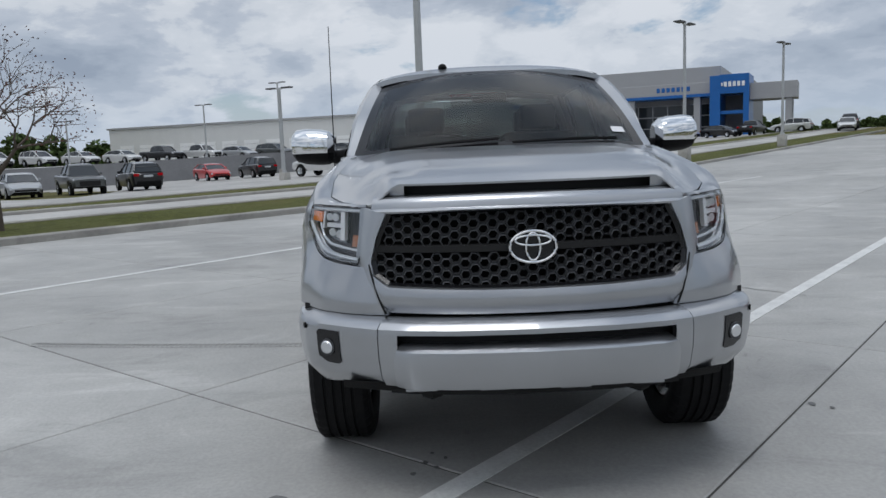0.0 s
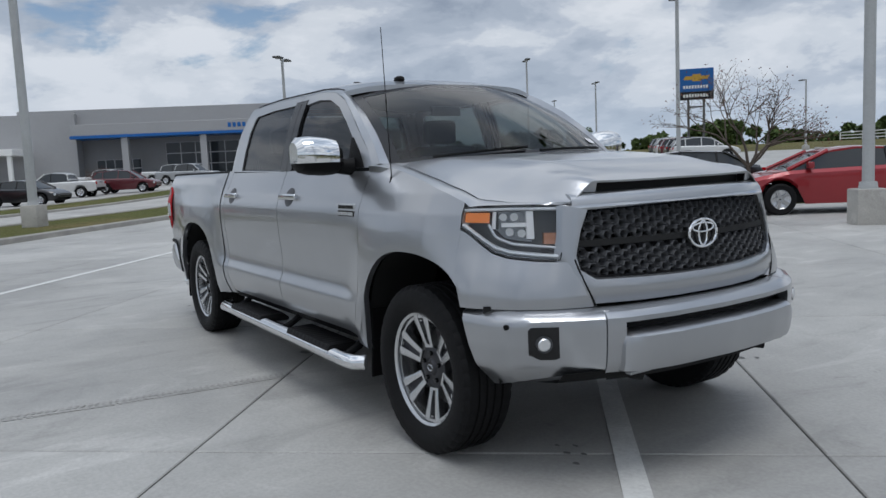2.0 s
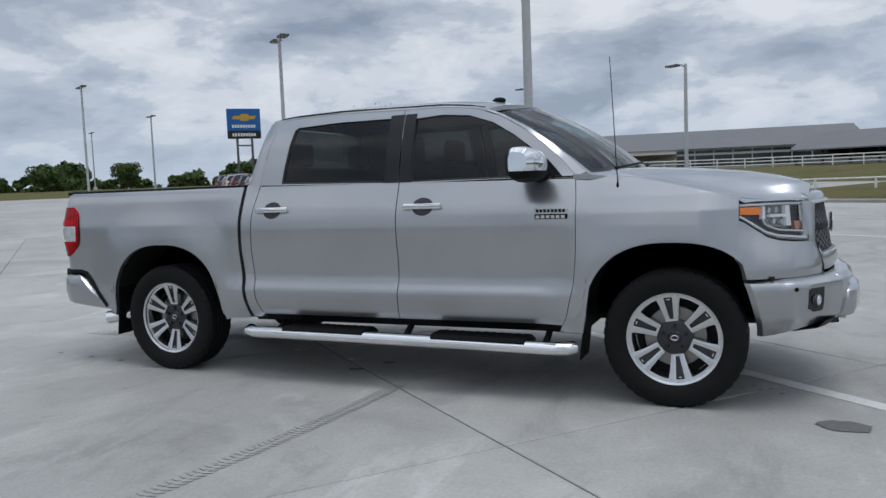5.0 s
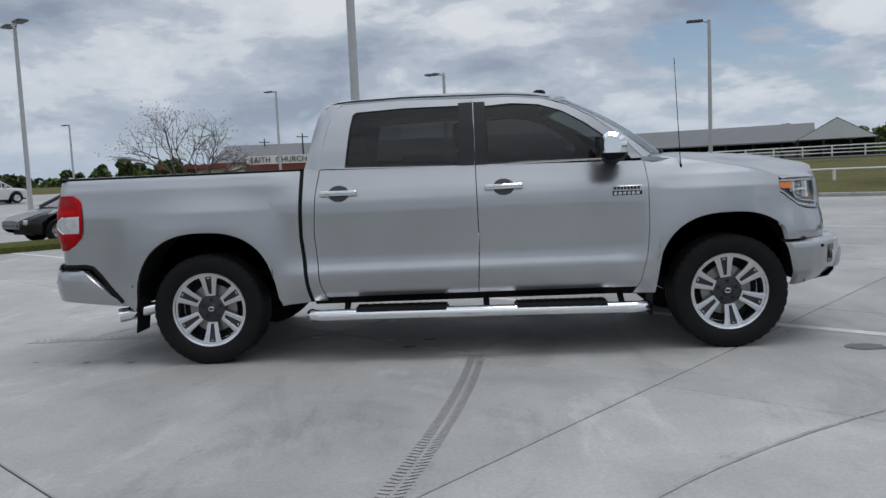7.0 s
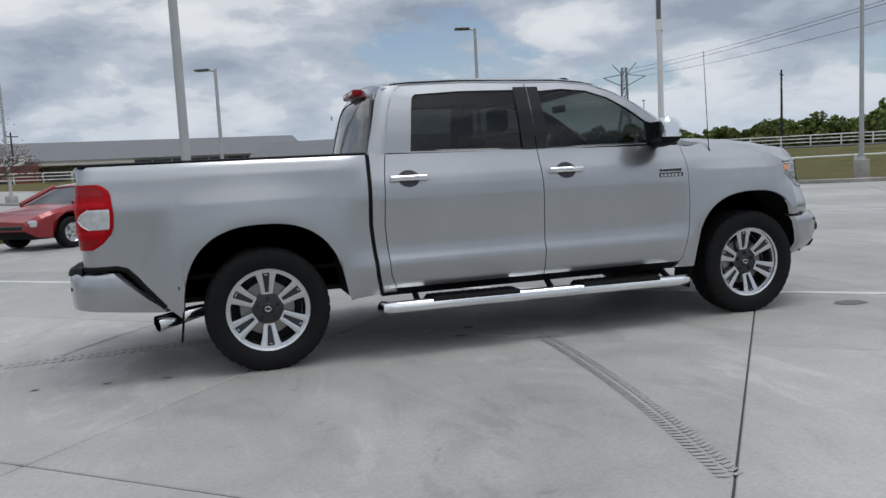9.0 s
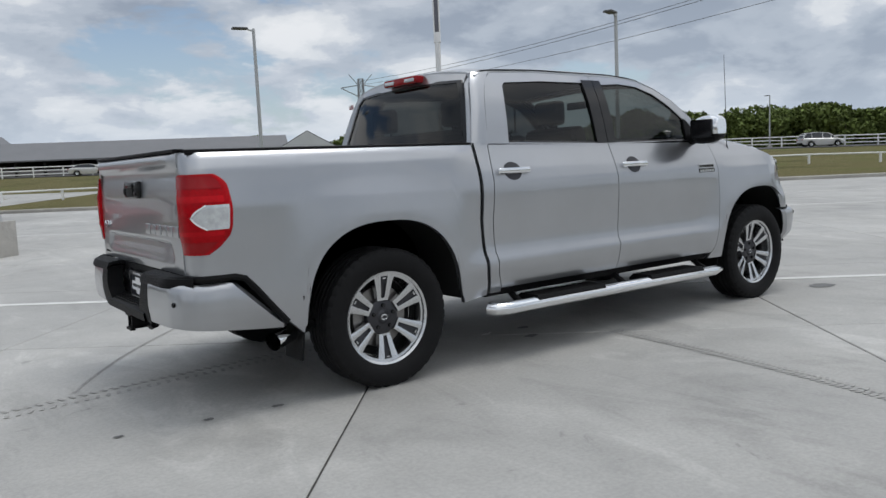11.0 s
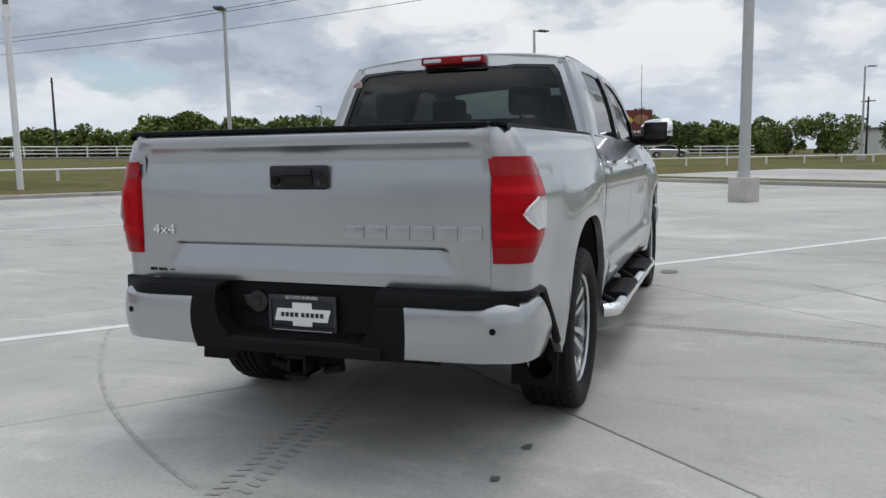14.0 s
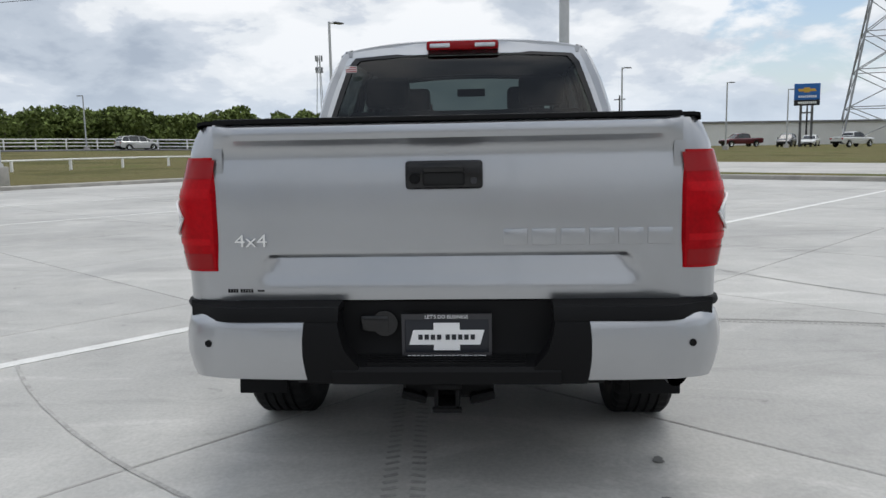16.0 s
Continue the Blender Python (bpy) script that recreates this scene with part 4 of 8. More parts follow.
def hood_z(x, y):
    e = hood_ye(x)
    ze = hood_edge_z(x) + 0.004
    a = abs(y) / e
    zc = hood_c(x) - 0.012 * a * a
    k = smoothstep(0.70 - 0.05 * (x - 1.4) + 0.16 * smoothstep(2.25, 2.55, x), 1.0, a)
    k2 = smoothstep(0.55, 0.72, a) * 0.018 * smoothstep(1.5, 2.2, x) * (1 - smoothstep(2.3, 2.55, x))
    return zc - k2 + (ze - zc + k2) * k ** 1.25


bm = bmesh.new()
rows = []
for t in np.linspace(0, 1, 34):
    row = []
    for v in np.linspace(-1, 1, 45):
        xb = 1.585 - 0.20 * abs(v) ** 2
        xf = 2.60 - 0.045 * abs(v) ** 2.5
        x = xb + (xf - xb) * t
        y = v * hood_ye(x)
        row.append(Vector((x, y, hood_z(x, y))))
    rows.append(row)
sheet(bm, rows, lambda co: (0, 0, -0.008))
hood = part("hood", bm, M_SILVER, truck)
for s in (-1, 1):
    bm = bmesh.new()
    cap_o, cap_i = [], []
    for u in np.linspace(1.292, 2.66, 40):
        o = nose(u, (hood_edge_z(u) - 0.006) if u < 2.208 else 1.164, s)
        ye = min(hood_ye(max(1.42, o.x)) + 0.004, abs(o.y) - 0.004)
        cap_o.append(o)
        cap_i.append(Vector((o.x, s * ye, hood_z(max(1.42, min(o.x, 2.6)), ye) - 0.004)))
    sheet(bm, [cap_o, [a.lerp(b, 0.35) + Vector((0, s * 0.002, 0.008)) for a, b in zip(cap_o, cap_i)], [a.lerp(b, 0.7) + Vector((0, 0, 0.007)) for a, b in zip(cap_o, cap_i)], cap_i])
    part("fender_top", bm, M_SILVER, truck, smooth=50)
# nose bar under the scoop slot, reaching the grille
bm = bmesh.new()
rows = []
for z, dx in ((1.208, -0.05), (1.206, -0.012), (1.198, 0.004), (1.18, 0.016), (1.158, 0.02)):
    rows.append([Vector((2.648 + dx - 0.105 * abs(v) ** 2.6 - (0.0), v * (0.60 + (1.232 - z) * 0.2), z - 0.004 * abs(v) ** 2)) for v in np.linspace(-1, 1, 33)])
sheet(bm, rows, lambda co: (-0.03, 0, 0))
part("hood_nose", bm, M_SILVER, hood)
for s in (-1, 1):
    bm = bmesh.new()
    sheet(bm, [[Vector((2.60 - 0.045 * a ** 2.5, s * a * hood_ye(2.58), hood_z(2.60 - 0.045 * a ** 2.5, a * hood_ye(2.58)))) for a in np.linspace(0.80, 1, 6)],
               [Vector((2.622 - 0.105 * b ** 2.6, s * b * 0.604, 1.207)) for b in np.linspace(0.80, 1, 6)]])
    part("hood_scoop_side", bm, M_SILVER, hood)
# black back and floor put the slot's inner shade into the colour
bm = bmesh.new()
sheet(bm, [[Vector((2.56 - 0.05 * abs(v) ** 2.5, v * 0.50, z)) for v in np.linspace(-1, 1, 13)] for z in (1.19, 1.252)])
sheet(bm, [[Vector((x - 0.06 * abs(v) ** 2.5, v * 0.50, 1.204)) for v in np.linspace(-1, 1, 13)] for x in (2.55, 2.615)])
part("hood_scoop", bm, M_DARK, hood)
# wipers and cowl
bm = bmesh.new()
rows = [[Vector((x - 0.20 * abs(v) ** 2, v * 0.78, 1.372 - 0.02 * abs(v) ** 2)) for v in np.linspace(-1, 1, 17)] for x in (1.50, 1.60)]
sheet(bm, rows, lambda co: (0, 0, -0.03))
part("cowl", bm, M_BLACK, truck)
for y0, y1 in ((0.05, 0.62), (-0.58, -0.02)):
    bm = bmesh.new()
    tube(bm, [screen(y / 0.78, 0.015 + 0.008 * k) + Vector((0.012, 0, 0.012)) for k, y in enumerate(np.linspace(y0, y1, 6))], 0.008, 6)
    part("wiper", bm, M_BLACK, truck)
# inspection sticker on the screen
bm = bmesh.new()
fill(bm, [screen(0.80, 0.14) + Vector((0.004, 0, 0.004)), screen(0.90, 0.14) + Vector((0.004, 0, 0.004)), screen(0.90, 0.20) + Vector((0.004, 0, 0.004)), screen(0.80, 0.20) + Vector((0.004, 0, 0.004))])
part("window_sticker", bm, M_WHITE, wind)

# ---- front: fascia, grille, lamps, bumper ----
def u_of_y(y):
    ys, us = [p[1] for p in NOSE][::-1], _nu[::-1]
    return float(np.interp(y, ys, us))


g_in = [(-0.550, 1.137), (-0.27, 1.145), (0, 1.148), (0.27, 1.145), (0.550, 1.137), (0.592, 1.05), (0.618, 0.955), (0.610, 0.90), (0.555, 0.864), (0.27, 0.856), (0, 0.854), (-0.27, 0.856), (-0.555, 0.864), (-0.610, 0.90), (-0.618, 0.955), (-0.592, 1.05)]
g_out = [(-0.66, 1.165), (-0.3, 1.162), (0, 1.16), (0.3, 1.162), (0.66, 1.165), (0.672, 1.05), (0.688, 0.96), (0.672, 0.86), (0.615, 0.757), (0.3, 0.755), (0, 0.755), (-0.3, 0.755), (-0.615, 0.757), (-0.672, 0.86), (-0.688, 0.96), (-0.672, 1.05)]


def face(y, z, out=0.0):
    p = nose(u_of_y(abs(y)), z, 1, 0.0)
    return Vector((p.x + out, y, z))


bm = bmesh.new()
oo, ii = per_edge([(a, b, 0) for a, b in g_out], 5), per_edge([(a, b, 0) for a, b in g_in], 5)
P = [[face(*(a.lerp(b, k).to_2d()), out=o2) for a, b in zip(oo, ii)] for k, o2 in ((0, -0.004), (0.3, 0.010), (0.65, 0.018), (0.93, 0.012), (1.0, 0.0), (1.0, -0.05))]
loops = [[bm.verts.new(p) for p in l] for l in P]
n = len(oo)
for a, b in zip(loops, loops[1:]):
    for k in range(n):
        bm.faces.new((a[k], a[(k + 1) % n], b[(k + 1) % n], b[k]))
fascia = part("grille_surround", bm, M_SILVER, truck)
for s in (-1, 1):
    # dark seam between surround and fender
    bm = bmesh.new()
    tube(bm, [nose(fascia_edge(z) - 0.004, z, s, 0.003) for z in np.linspace(0.752, 0.942, 14)], 0.0045, 6)
    part("surround_seam", bm, M_DARK, fascia)
# grille: dark backing, honeycomb cells, a dark strip for the shaded gap across
grille = part("grille_backing", (lambda b: (fill(b, [face(p.x, p.y, -0.055) for p in refine([(a, c, 0) for a, c in g_in], 48)]), b)[1])(bmesh.new()), M_DARK, truck)
bm = bmesh.new()


def inside(y, z, m=0.0):
    c = False
    pts = g_in
    for k in range(len(pts)):
        (a, b), (c2, d) = pts[k], pts[k - 1]
        if (b > z) != (d > z) and y < (c2 - a) * (z - b) / (d - b) + a:
            c = not c
    return c


hw, hh = 0.073, 0.0214
for r in range(14):
    z = 1.137 - r * hh
    for k in range(-10, 11):
        y = (k + (0.5 if r % 2 else 0)) * hw
        if not (inside(y, z) and inside(y + 0.012, z) and inside(y - 0.012, z)) or (abs(z - 1.003) < 0.020):
            continue
        o = [(y + 0.0243 * math.cos(a), z + 0.0247 * math.sin(a)) for a in [math.radians(60 * q) for q in range(6)]]
        inn = [(y + 0.0185 * math.cos(a), z + 0.0180 * math.sin(a)) for a in [math.radians(60 * q) for q in range(6)]]
        f_o = [bm.verts.new(face(a, b, -0.022)) for a, b in o]
        f_i = [bm.verts.new(face(a, b, -0.010)) for a, b in inn]
        b_i = [bm.verts.new(face(a, b, -0.050)) for a, b in inn]
        for q in range(6):
            w = (q + 1) % 6
            bm.faces.new((f_o[q], f_o[w], f_i[w], f_i[q]))
            bm.faces.new((f_i[q], f_i[w], b_i[w], b_i[q]))
part("grille_mesh", bm, M_MESH, grille, "black honeycomb grille mesh", smooth=20)
bm = bmesh.new()
ring(bm, [face(p.x, p.y, 0.002) for p in ii], [face(p.x * 0.975, 1.0 + (p.y - 1.0) * 0.94, -0.012) for p in ii], lambda co: (-0.03, 0, 0))
part("grille_rim", bm, M_GLOSSBLACK, grille)
# black strip added in place of the shade in the gap
bm = bmesh.new()
sheet(bm, [[face(y, z, o2) for y in np.linspace(-0.60, 0.60, 25)] for z, o2 in ((0.985, -0.03), (0.989, -0.008), (1.013, -0.008), (1.018, -0.03))])
part("grille_gap_shade", bm, M_DARK, grille)
# oval emblem, plain rings
emblem = None
for a, b, r, cy, cz in ((0.088, 0.060, 0.0062, 0, 0), (0.027, 0.052, 0.0046, 0, 0), (0.068, 0.019, 0.0046, 0, 0.024)):
    bm = bmesh.new()
    pts = [Vector((2.712, cy + a * math.cos(t), 1.005 + cz + b * math.sin(t))) for t in np.linspace(0, math.tau, 37)]
    tube(bm, pts, r, 8, caps=False)
    o = part("emblem" if emblem is None else "emblem_ring", bm, M_CHROME, grille if emblem is None else emblem, "chrome oval emblem" if emblem is None else "")
    emblem = emblem or o
bm = bmesh.new()
fill(bm, [Vector((2.700, 0.09 * math.cos(t), 1.005 + 0.06 * math.sin(t))) for t in np.linspace(0, math.tau, 33)[:-1]])
part("emblem_backing", bm, M_GLOSSBLACK, emblem)

lamp_top = curve_of((2.20, 1.158), (2.3, 1.166), (2.5, 1.166), (2.72, 1.160))
for s in (-1, 1):
    # headlamp: dark housing, chrome liner, amber marker, projector box with a white light guide, clear cover
    L, R = const(2.208), (lambda z: float(np.interp(z, [0.94, 1.16], [2.632, 2.668])))
    bm = bmesh.new()
    rows = panel(26, 12, L, R, lamp_low, lamp_top, lambda u, z: nose(u, z, s, -0.05))
    sheet(bm, rows)
    hl = part("headlamp", bm, M_LAMPBODY, truck, "clear headlamp with amber marker and chrome liner")
    bm = bmesh.new()
    for seq, wd in (([(2.213, 1.150), (2.45, 1.152), (2.66, 1.148)], 0.008), ([(2.215, 1.088), (2.30, 1.036), (2.37, 0.994), (2.44, 0.974), (2.55, 0.962), (2.625, 0.955)], 0.010), ([(2.335, 1.09), (2.37, 1.035), (2.44, 1.008), (2.55, 0.998), (2.63, 0.990)], 0.006)):
        pts = [nose(float(np.interp(k, range(len(seq)), [q[0] for q in seq])), float(np.interp(k, range(len(seq)), [q[1] for q in seq])), s, -0.014) for k in np.linspace(0, len(seq) - 1, 18)]
        tube(bm, pts, wd, 8)
    g0 = panel(26, 12, L, R, lamp_low, lamp_top, lambda u, z: nose(u, z, s, -0.010))
    g1 = panel(26, 12, L, R, lamp_low, lamp_top, lambda u, z: nose(u, z, s, -0.036))
    na, nb = len(g0), len(g0[0])
    across = [(0, c) for c in range(nb)] + [(r, nb - 1) for r in range(1, na)] + [(na - 1, c) for c in range(nb - 2, -1, -1)] + [(r, 0) for r in range(na - 2, 0, -1)]
    ring(bm, [g0[r][c] for r, c in across], [g1[min(max(r, 1), na - 2)][min(max(c, 1), nb - 2)] for r, c in across])
    part("lamp_liner", bm, M_LINER, hl)
    bm = bmesh.new()
    sheet(bm, panel(8, 4, const(2.220), const(2.338), lambda u: 1.098 - 0.02 * (u - 2.22), const(1.138), lambda u, z: nose(u, z, s, -0.014)), lambda co: (-0.01, -s * 0.01, 0))
    part("side_marker", bm, M_AMBER, hl, "amber side marker")
    bm = bmesh.new()
    sheet(bm, panel(10, 6, const(2.352), const(2.515), lambda u: float(np.interp(u, [2.352, 2.40, 2.515], [1.075, 1.030, 1.012])), const(1.141), lambda u, z: nose(u, z, s, -0.034)), lambda co: (-0.02, -s * 0.02, 0))
    bowl = part("lamp_bowl", bm, M_BOWL, hl)
    for uu, zz3, rr in ((2.395, 1.118, 0.016), (2.445, 1.118, 0.017), (2.425, 1.056, 0.017), (2.475, 1.050, 0.017)):
        p = nose(uu, zz3, s, -0.022)
        bm = bmesh.new()
        cyl(bm, p + Vector((-0.04, -s * 0.02, 0)), p, rr * 0.7, rr, 14)
        part("projector", bm, M_REFLECT, hl)
    bm = bmesh.new()
    sheet(bm, panel(3, 6, const(2.498), const(2.528), const(1.028), const(1.141), lambda u, z: nose(u, z, s, -0.012)), lambda co: (-0.02, -s * 0.01, 0))
    sheet(bm, panel(6, 2, const(2.395), const(2.498), const(1.078), const(1.094), lambda u, z: nose(u, z, s, -0.012)), lambda co: (-0.02, -s * 0.01, 0))
    sheet(bm, panel(6, 2, const(2.352), const(2.366), const(1.070), const(1.141), lambda u, z: nose(u, z, s, -0.014)), lambda co: (-0.02, -s * 0.01, 0))
    part("light_guide", bm, M_WHITE, hl)
    bm = bmesh.new()
    sheet(bm, panel(4, 3, const(2.565), const(2.625), const(1.005), const(1.050), lambda u, z: nose(u, z, s, -0.022)), lambda co: (-0.02, -s * 0.01, 0))
    part("turn_signal", bm, simple("pale_amber", (0.42, 0.20, 0.12), 0.2, 0.3), hl)
    bm = bmesh.new()
    sheet(bm, panel(26, 12, L, R, lamp_low, lamp_top, lambda u, z: nose(u, z, s, 0.003)))
    part("headlamp_cover", bm, M_LENS, hl, "clear headlamp cover", smooth=60)
    bm = bmesh.new()
    edge = panel(26, 12, L, R, lamp_low, lamp_top, lambda u, z: nose(u, z, s, -0.004))
    loop = edge[0] + [r[-1] for r in edge[1:-1]] + edge[-1][::-1] + [r[0] for r in edge[-2:0:-1]]
    tube(bm, loop + [loop[0]], 0.004, 6, caps=False)
    part("headlamp_seal", bm, M_GLOSSBLACK, hl)

# front bumper
BUMP = [(2.24, 0.978), (2.335, 0.966), (2.42, 0.948), (2.49, 0.915), (2.55, 0.862), (2.60, 0.80), (2.67, 0.71), (2.735, 0.60), (2.775, 0.50), (2.81, 0.30), (2.825, 0.0)]
_bu = [0.0]
for (xa, ya), (xb, yb) in zip(BUMP, BUMP[1:]):
    _bu.append(_bu[-1] + math.hypot(xb - xa, yb - ya))


def bump_pt(u, z, s, out=0.0):
    x, y = float(np.interp(u, _bu, [p[0] for p in BUMP])), float(np.interp(u, _bu, [p[1] for p in BUMP]))
    a, b = max(0, u - 0.02), min(_bu[-1], u + 0.02)
    tx = float(np.interp(b, _bu, [p[0] for p in BUMP]) - np.interp(a, _bu, [p[0] for p in BUMP]))
    ty = float(np.interp(b, _bu, [p[1] for p in BUMP]) - np.interp(a, _bu, [p[1] for p in BUMP]))
    nn = Vector((-ty, tx, 0)).normalized()
    sec = float(np.interp(z, [0.42, 0.47, 0.52, 0.60, 0.68, 0.715, 0.738, 0.745], [-0.11, -0.06, -0.02, -0.004, 0.0, -0.004, -0.03, -0.06]))
    o = out + sec
    return Vector((x + nn.x * o, s * max(0.0, y + nn.y * o), z))


bump_lo = curve_of((0, 0.41), (0.1, 0.415), (0.3, 0.45), (0.45, 0.475), (0.57, 0.485), (2, 0.49))
u_cut = float(np.interp(-0.60, [-p[1] for p in BUMP], _bu))
u_mid = _bu[-1]
bumper = None
for s in (-1, 1):
    bm = bmesh.new()
    sheet(bm, panel(26, 16, lambda z: float(np.interp(z, [0.40, 0.50, 0.68, 0.745], [0.105, 0.085, 0.036, 0.012])), const(u_cut - 0.003), bump_lo, const(0.745), lambda u, z: bump_pt(u, z, s)), lambda co: (-0.03, -s * 0.02, 0))
    if bumper is None:
        bumper = part("front_bumper", bm, M_SILVER, truck)
    else:
        part("bumper_end", bm, M_SILVER, bumper)
    # fog lamp
    uf = float(np.interp(-0.808, [-p[1] for p in BUMP], _bu))
    bm = bmesh.new()
    rows = panel(10, 8, const(uf - 0.060), const(uf + 0.062), lambda u: 0.556 + 0.020 * smoothstep(uf - 0.01, uf - 0.06, u) + 0.008 * smoothstep(uf + 0.045, uf + 0.062, u), lambda u: 0.690 - 0.012 * smoothstep(uf - 0.045, uf - 0.06, u), lambda u, z: bump_pt(u, z, s, 0.004))
    sheet(bm, rows, lambda co: (-0.02, -s * 0.01, 0))
    bez = part("fog_bezel", bm, M_GLOSSBLACK, bumper)
    p = bump_pt(uf, 0.622, s, 0.0)
    bm = bmesh.new()
    cyl(bm, p + Vector((-0.02, -s * 0.01, 0)), p + Vector((0.014, s * 0.006, 0)), 0.038, 0.033, 20)
    part("fog_lamp", bm, M_LAMPBODY, bez)
    bm = bmesh.new()
    cyl(bm, p + Vector((0.013, s * 0.006, 0)), p + Vector((0.018, s * 0.008, 0)), 0.027, 0.022, 20)
    part("fog_lens", bm, M_REFLECT, bez)
    for uu, zz2 in ((0.262, 0.69),):
        p = bump_pt(uu, zz2, s, 0.0)
        bm = bmesh.new()
        nn = Vector((0.4, s * 0.9, 0)).normalized()
        cyl(bm, p - nn * 0.005, p + nn * 0.004, 0.012, seg=12)
        part("parking_sensor", bm, M_BLACK, bumper)
    # centre, upper half: shelf over the slot
    bm = bmesh.new()
    sheet(bm, panel(14, 8, const(u_cut + 0.003), const(u_mid), const(0.695), const(0.745), lambda u, z: bump_pt(u, z, s, 0.002)), lambda co: (-0.05, 0, 0))
    part("bumper_centre_top", bm, M_SILVER, bumper)
    bm = bmesh.new()
    uc2 = float(np.interp(-0.525, [-p[1] for p in BUMP], _bu))
    sheet(bm, panel(4, 10, const(u_cut + 0.003), const(uc2), bump_lo, const(0.697), lambda u, z: bump_pt(u, z, s, 0.002)), lambda co: (-0.05, 0, 0))
    part("bumper_centre_side", bm, M_SILVER, bumper)
bm = bmesh.new()
rows = []
for z, o in ((0.488, 0.0), (0.495, 0.022), (0.53, 0.036), (0.60, 0.044), (0.638, 0.04), (0.652, 0.02), (0.655, -0.03)):
    rows.append([bump_pt(_bu[-1] - abs(v) * (_bu[-1] - uc2), 0.60, 1, o - 0.012 * smoothstep(0.93, 1.0, abs(v)))[:1] and Vector((bump_pt(_bu[-1] - abs(v) * (_bu[-1] - uc2), 0.60, 1, o - 0.03 * smoothstep(0.9, 1.0, abs(v))).x, math.copysign(bump_pt(_bu[-1] - abs(v) * (_bu[-1] - uc2), 0.60, 1, o).y, v) * (1 - 0.03 * smoothstep(0.62, 0.655, z)), z)) for v in np.linspace(-1, 1, 33)])
sheet(bm, rows, lambda co: (-0.04, 0, 0))
part("bumper_bar", bm, M_SILVER, bumper, "raised silver centre bar")
bm = bmesh.new()
sheet(bm, [[Vector((2.76 - 0.08 * abs(v) ** 2.5, v * 0.56, z)) for v in np.linspace(-1, 1, 15)] for z in (0.45, 0.72)])
part("bumper_slot", bm, M_DARK, bumper)
bm = bmesh.new()
sheet(bm, [[Vector((2.66 - 0.30 * abs(v) ** 3, v * 0.93, z)) for v in np.linspace(-1, 1, 21)] for z in (0.69, 0.76)])
part("bumper_gap", bm, M_DARK, bumper)
# lower valance with silver tabs and tow hooks
bm = bmesh.new()
sheet(bm, [[Vector((x - 0.14 * abs(v) ** 2.5, v * 0.75, z)) for v in np.linspace(-1, 1, 17)] for x, z in ((2.78, 0.50), (2.74, 0.455), (2.60, 0.43))])
part("valance", bm, M_BLACK, bumper)
for y0 in (-0.50, -0.22, 0.08, 0.36):
    bm = bmesh.new()
    box(bm, 2.725, 2.79 - 0.06 * abs(y0), y0, y0 + 0.12, 0.473, 0.487, 0.004, 1)
    part("valance_tab", bm, M_SILVER, bumper)
for y0 in (-0.40, 0.40):
    bm = bmesh.new()
    tube(bm, [(2.60, y0 - 0.03, 0.45), (2.70, y0 - 0.03, 0.445), (2.72, y0, 0.44), (2.70, y0 + 0.03, 0.445), (2.60, y0 + 0.03, 0.45)], 0.012, 8)
    part("tow_hook", bm, M_DARK, bumper)

# ---- rear: tailgate, lamps, bumper ----
def gate_x(y, z):
    x = float(np.interp(z, [0.75, 0.80, 0.90, 1.10, 1.20, 1.262, 1.285, 1.31, 1.335, 1.355, 1.368], [-2.932, -2.938, -2.938, -2.936, -2.930, -2.922, -2.928, -2.956, -2.962, -2.954, -2.928]))
    if x < -2.935:
        x += (-2.935 - x) * smoothstep(0.70, 0.788, abs(y))
    w = 0.60 + (0.92 - z) * 0.8 if z > 0.86 else 0.648
    k = 1 - smoothstep(w - 0.012, w + 0.012, abs(y))
    d = smoothstep(0.785, 0.83, z) * (1 - smoothstep(0.905, 0.922, z))
    return x + 0.021 * k * d * (z - 0.785) / 0.13


bm = bmesh.new()
zs = sorted(set([0.757, 0.77, 0.79, 0.81, 0.83, 0.85, 0.87, 0.89, 0.90, 0.905, 0.912, 0.918, 0.924, 0.935, 0.96, 1.0, 1.05, 1.1, 1.15, 1.2, 1.24, 1.265, 1.28, 1.295, 1.31, 1.325, 1.34, 1.355, 1.366]))
rows = [[Vector((gate_x(y, z), y, z)) for y in np.linspace(-0.79, 0.79, 81)] for z in zs]
sheet(bm, rows, lambda co: (0.04, 0, 0))
gate = part("tailgate", bm, M_SILVER, truck)
bm = bmesh.new()
box(bm, -2.958, -2.92, -0.131, 0.131, 1.137, 1.234, 0.016, 3)
gh = part("gate_handle", bm, M_GLOSSBLACK, gate, "black tailgate handle")
# thin dark block in place of the shaded hollow behind the lip
bm = bmesh.new()
box(bm, -2.962, -2.956, -0.07, 0.07, 1.150, 1.195, 0.008, 2)
part("handle_recess_shade", bm, M_DARK, gh)
bm = bmesh.new()
box(bm, -2.968, -2.953, -0.068, 0.068, 1.195, 1.222, 0.006, 2)
part("handle_lip", bm, M_GLOSSBLACK, gh)
bm = bmesh.new()
cyl(bm, (-2.956, -0.10, 1.165), (-2.964, -0.10, 1.165), 0.011, seg=14)
part("gate_lock", bm, M_ALLOYDARK, gh)
bm = bmesh.new()
cyl(bm, (-2.956, 0.098, 1.175), (-2.966, 0.098, 1.175), 0.02, 0.016, seg=16)
part("gate_camera", bm, M_BLACK, gh)
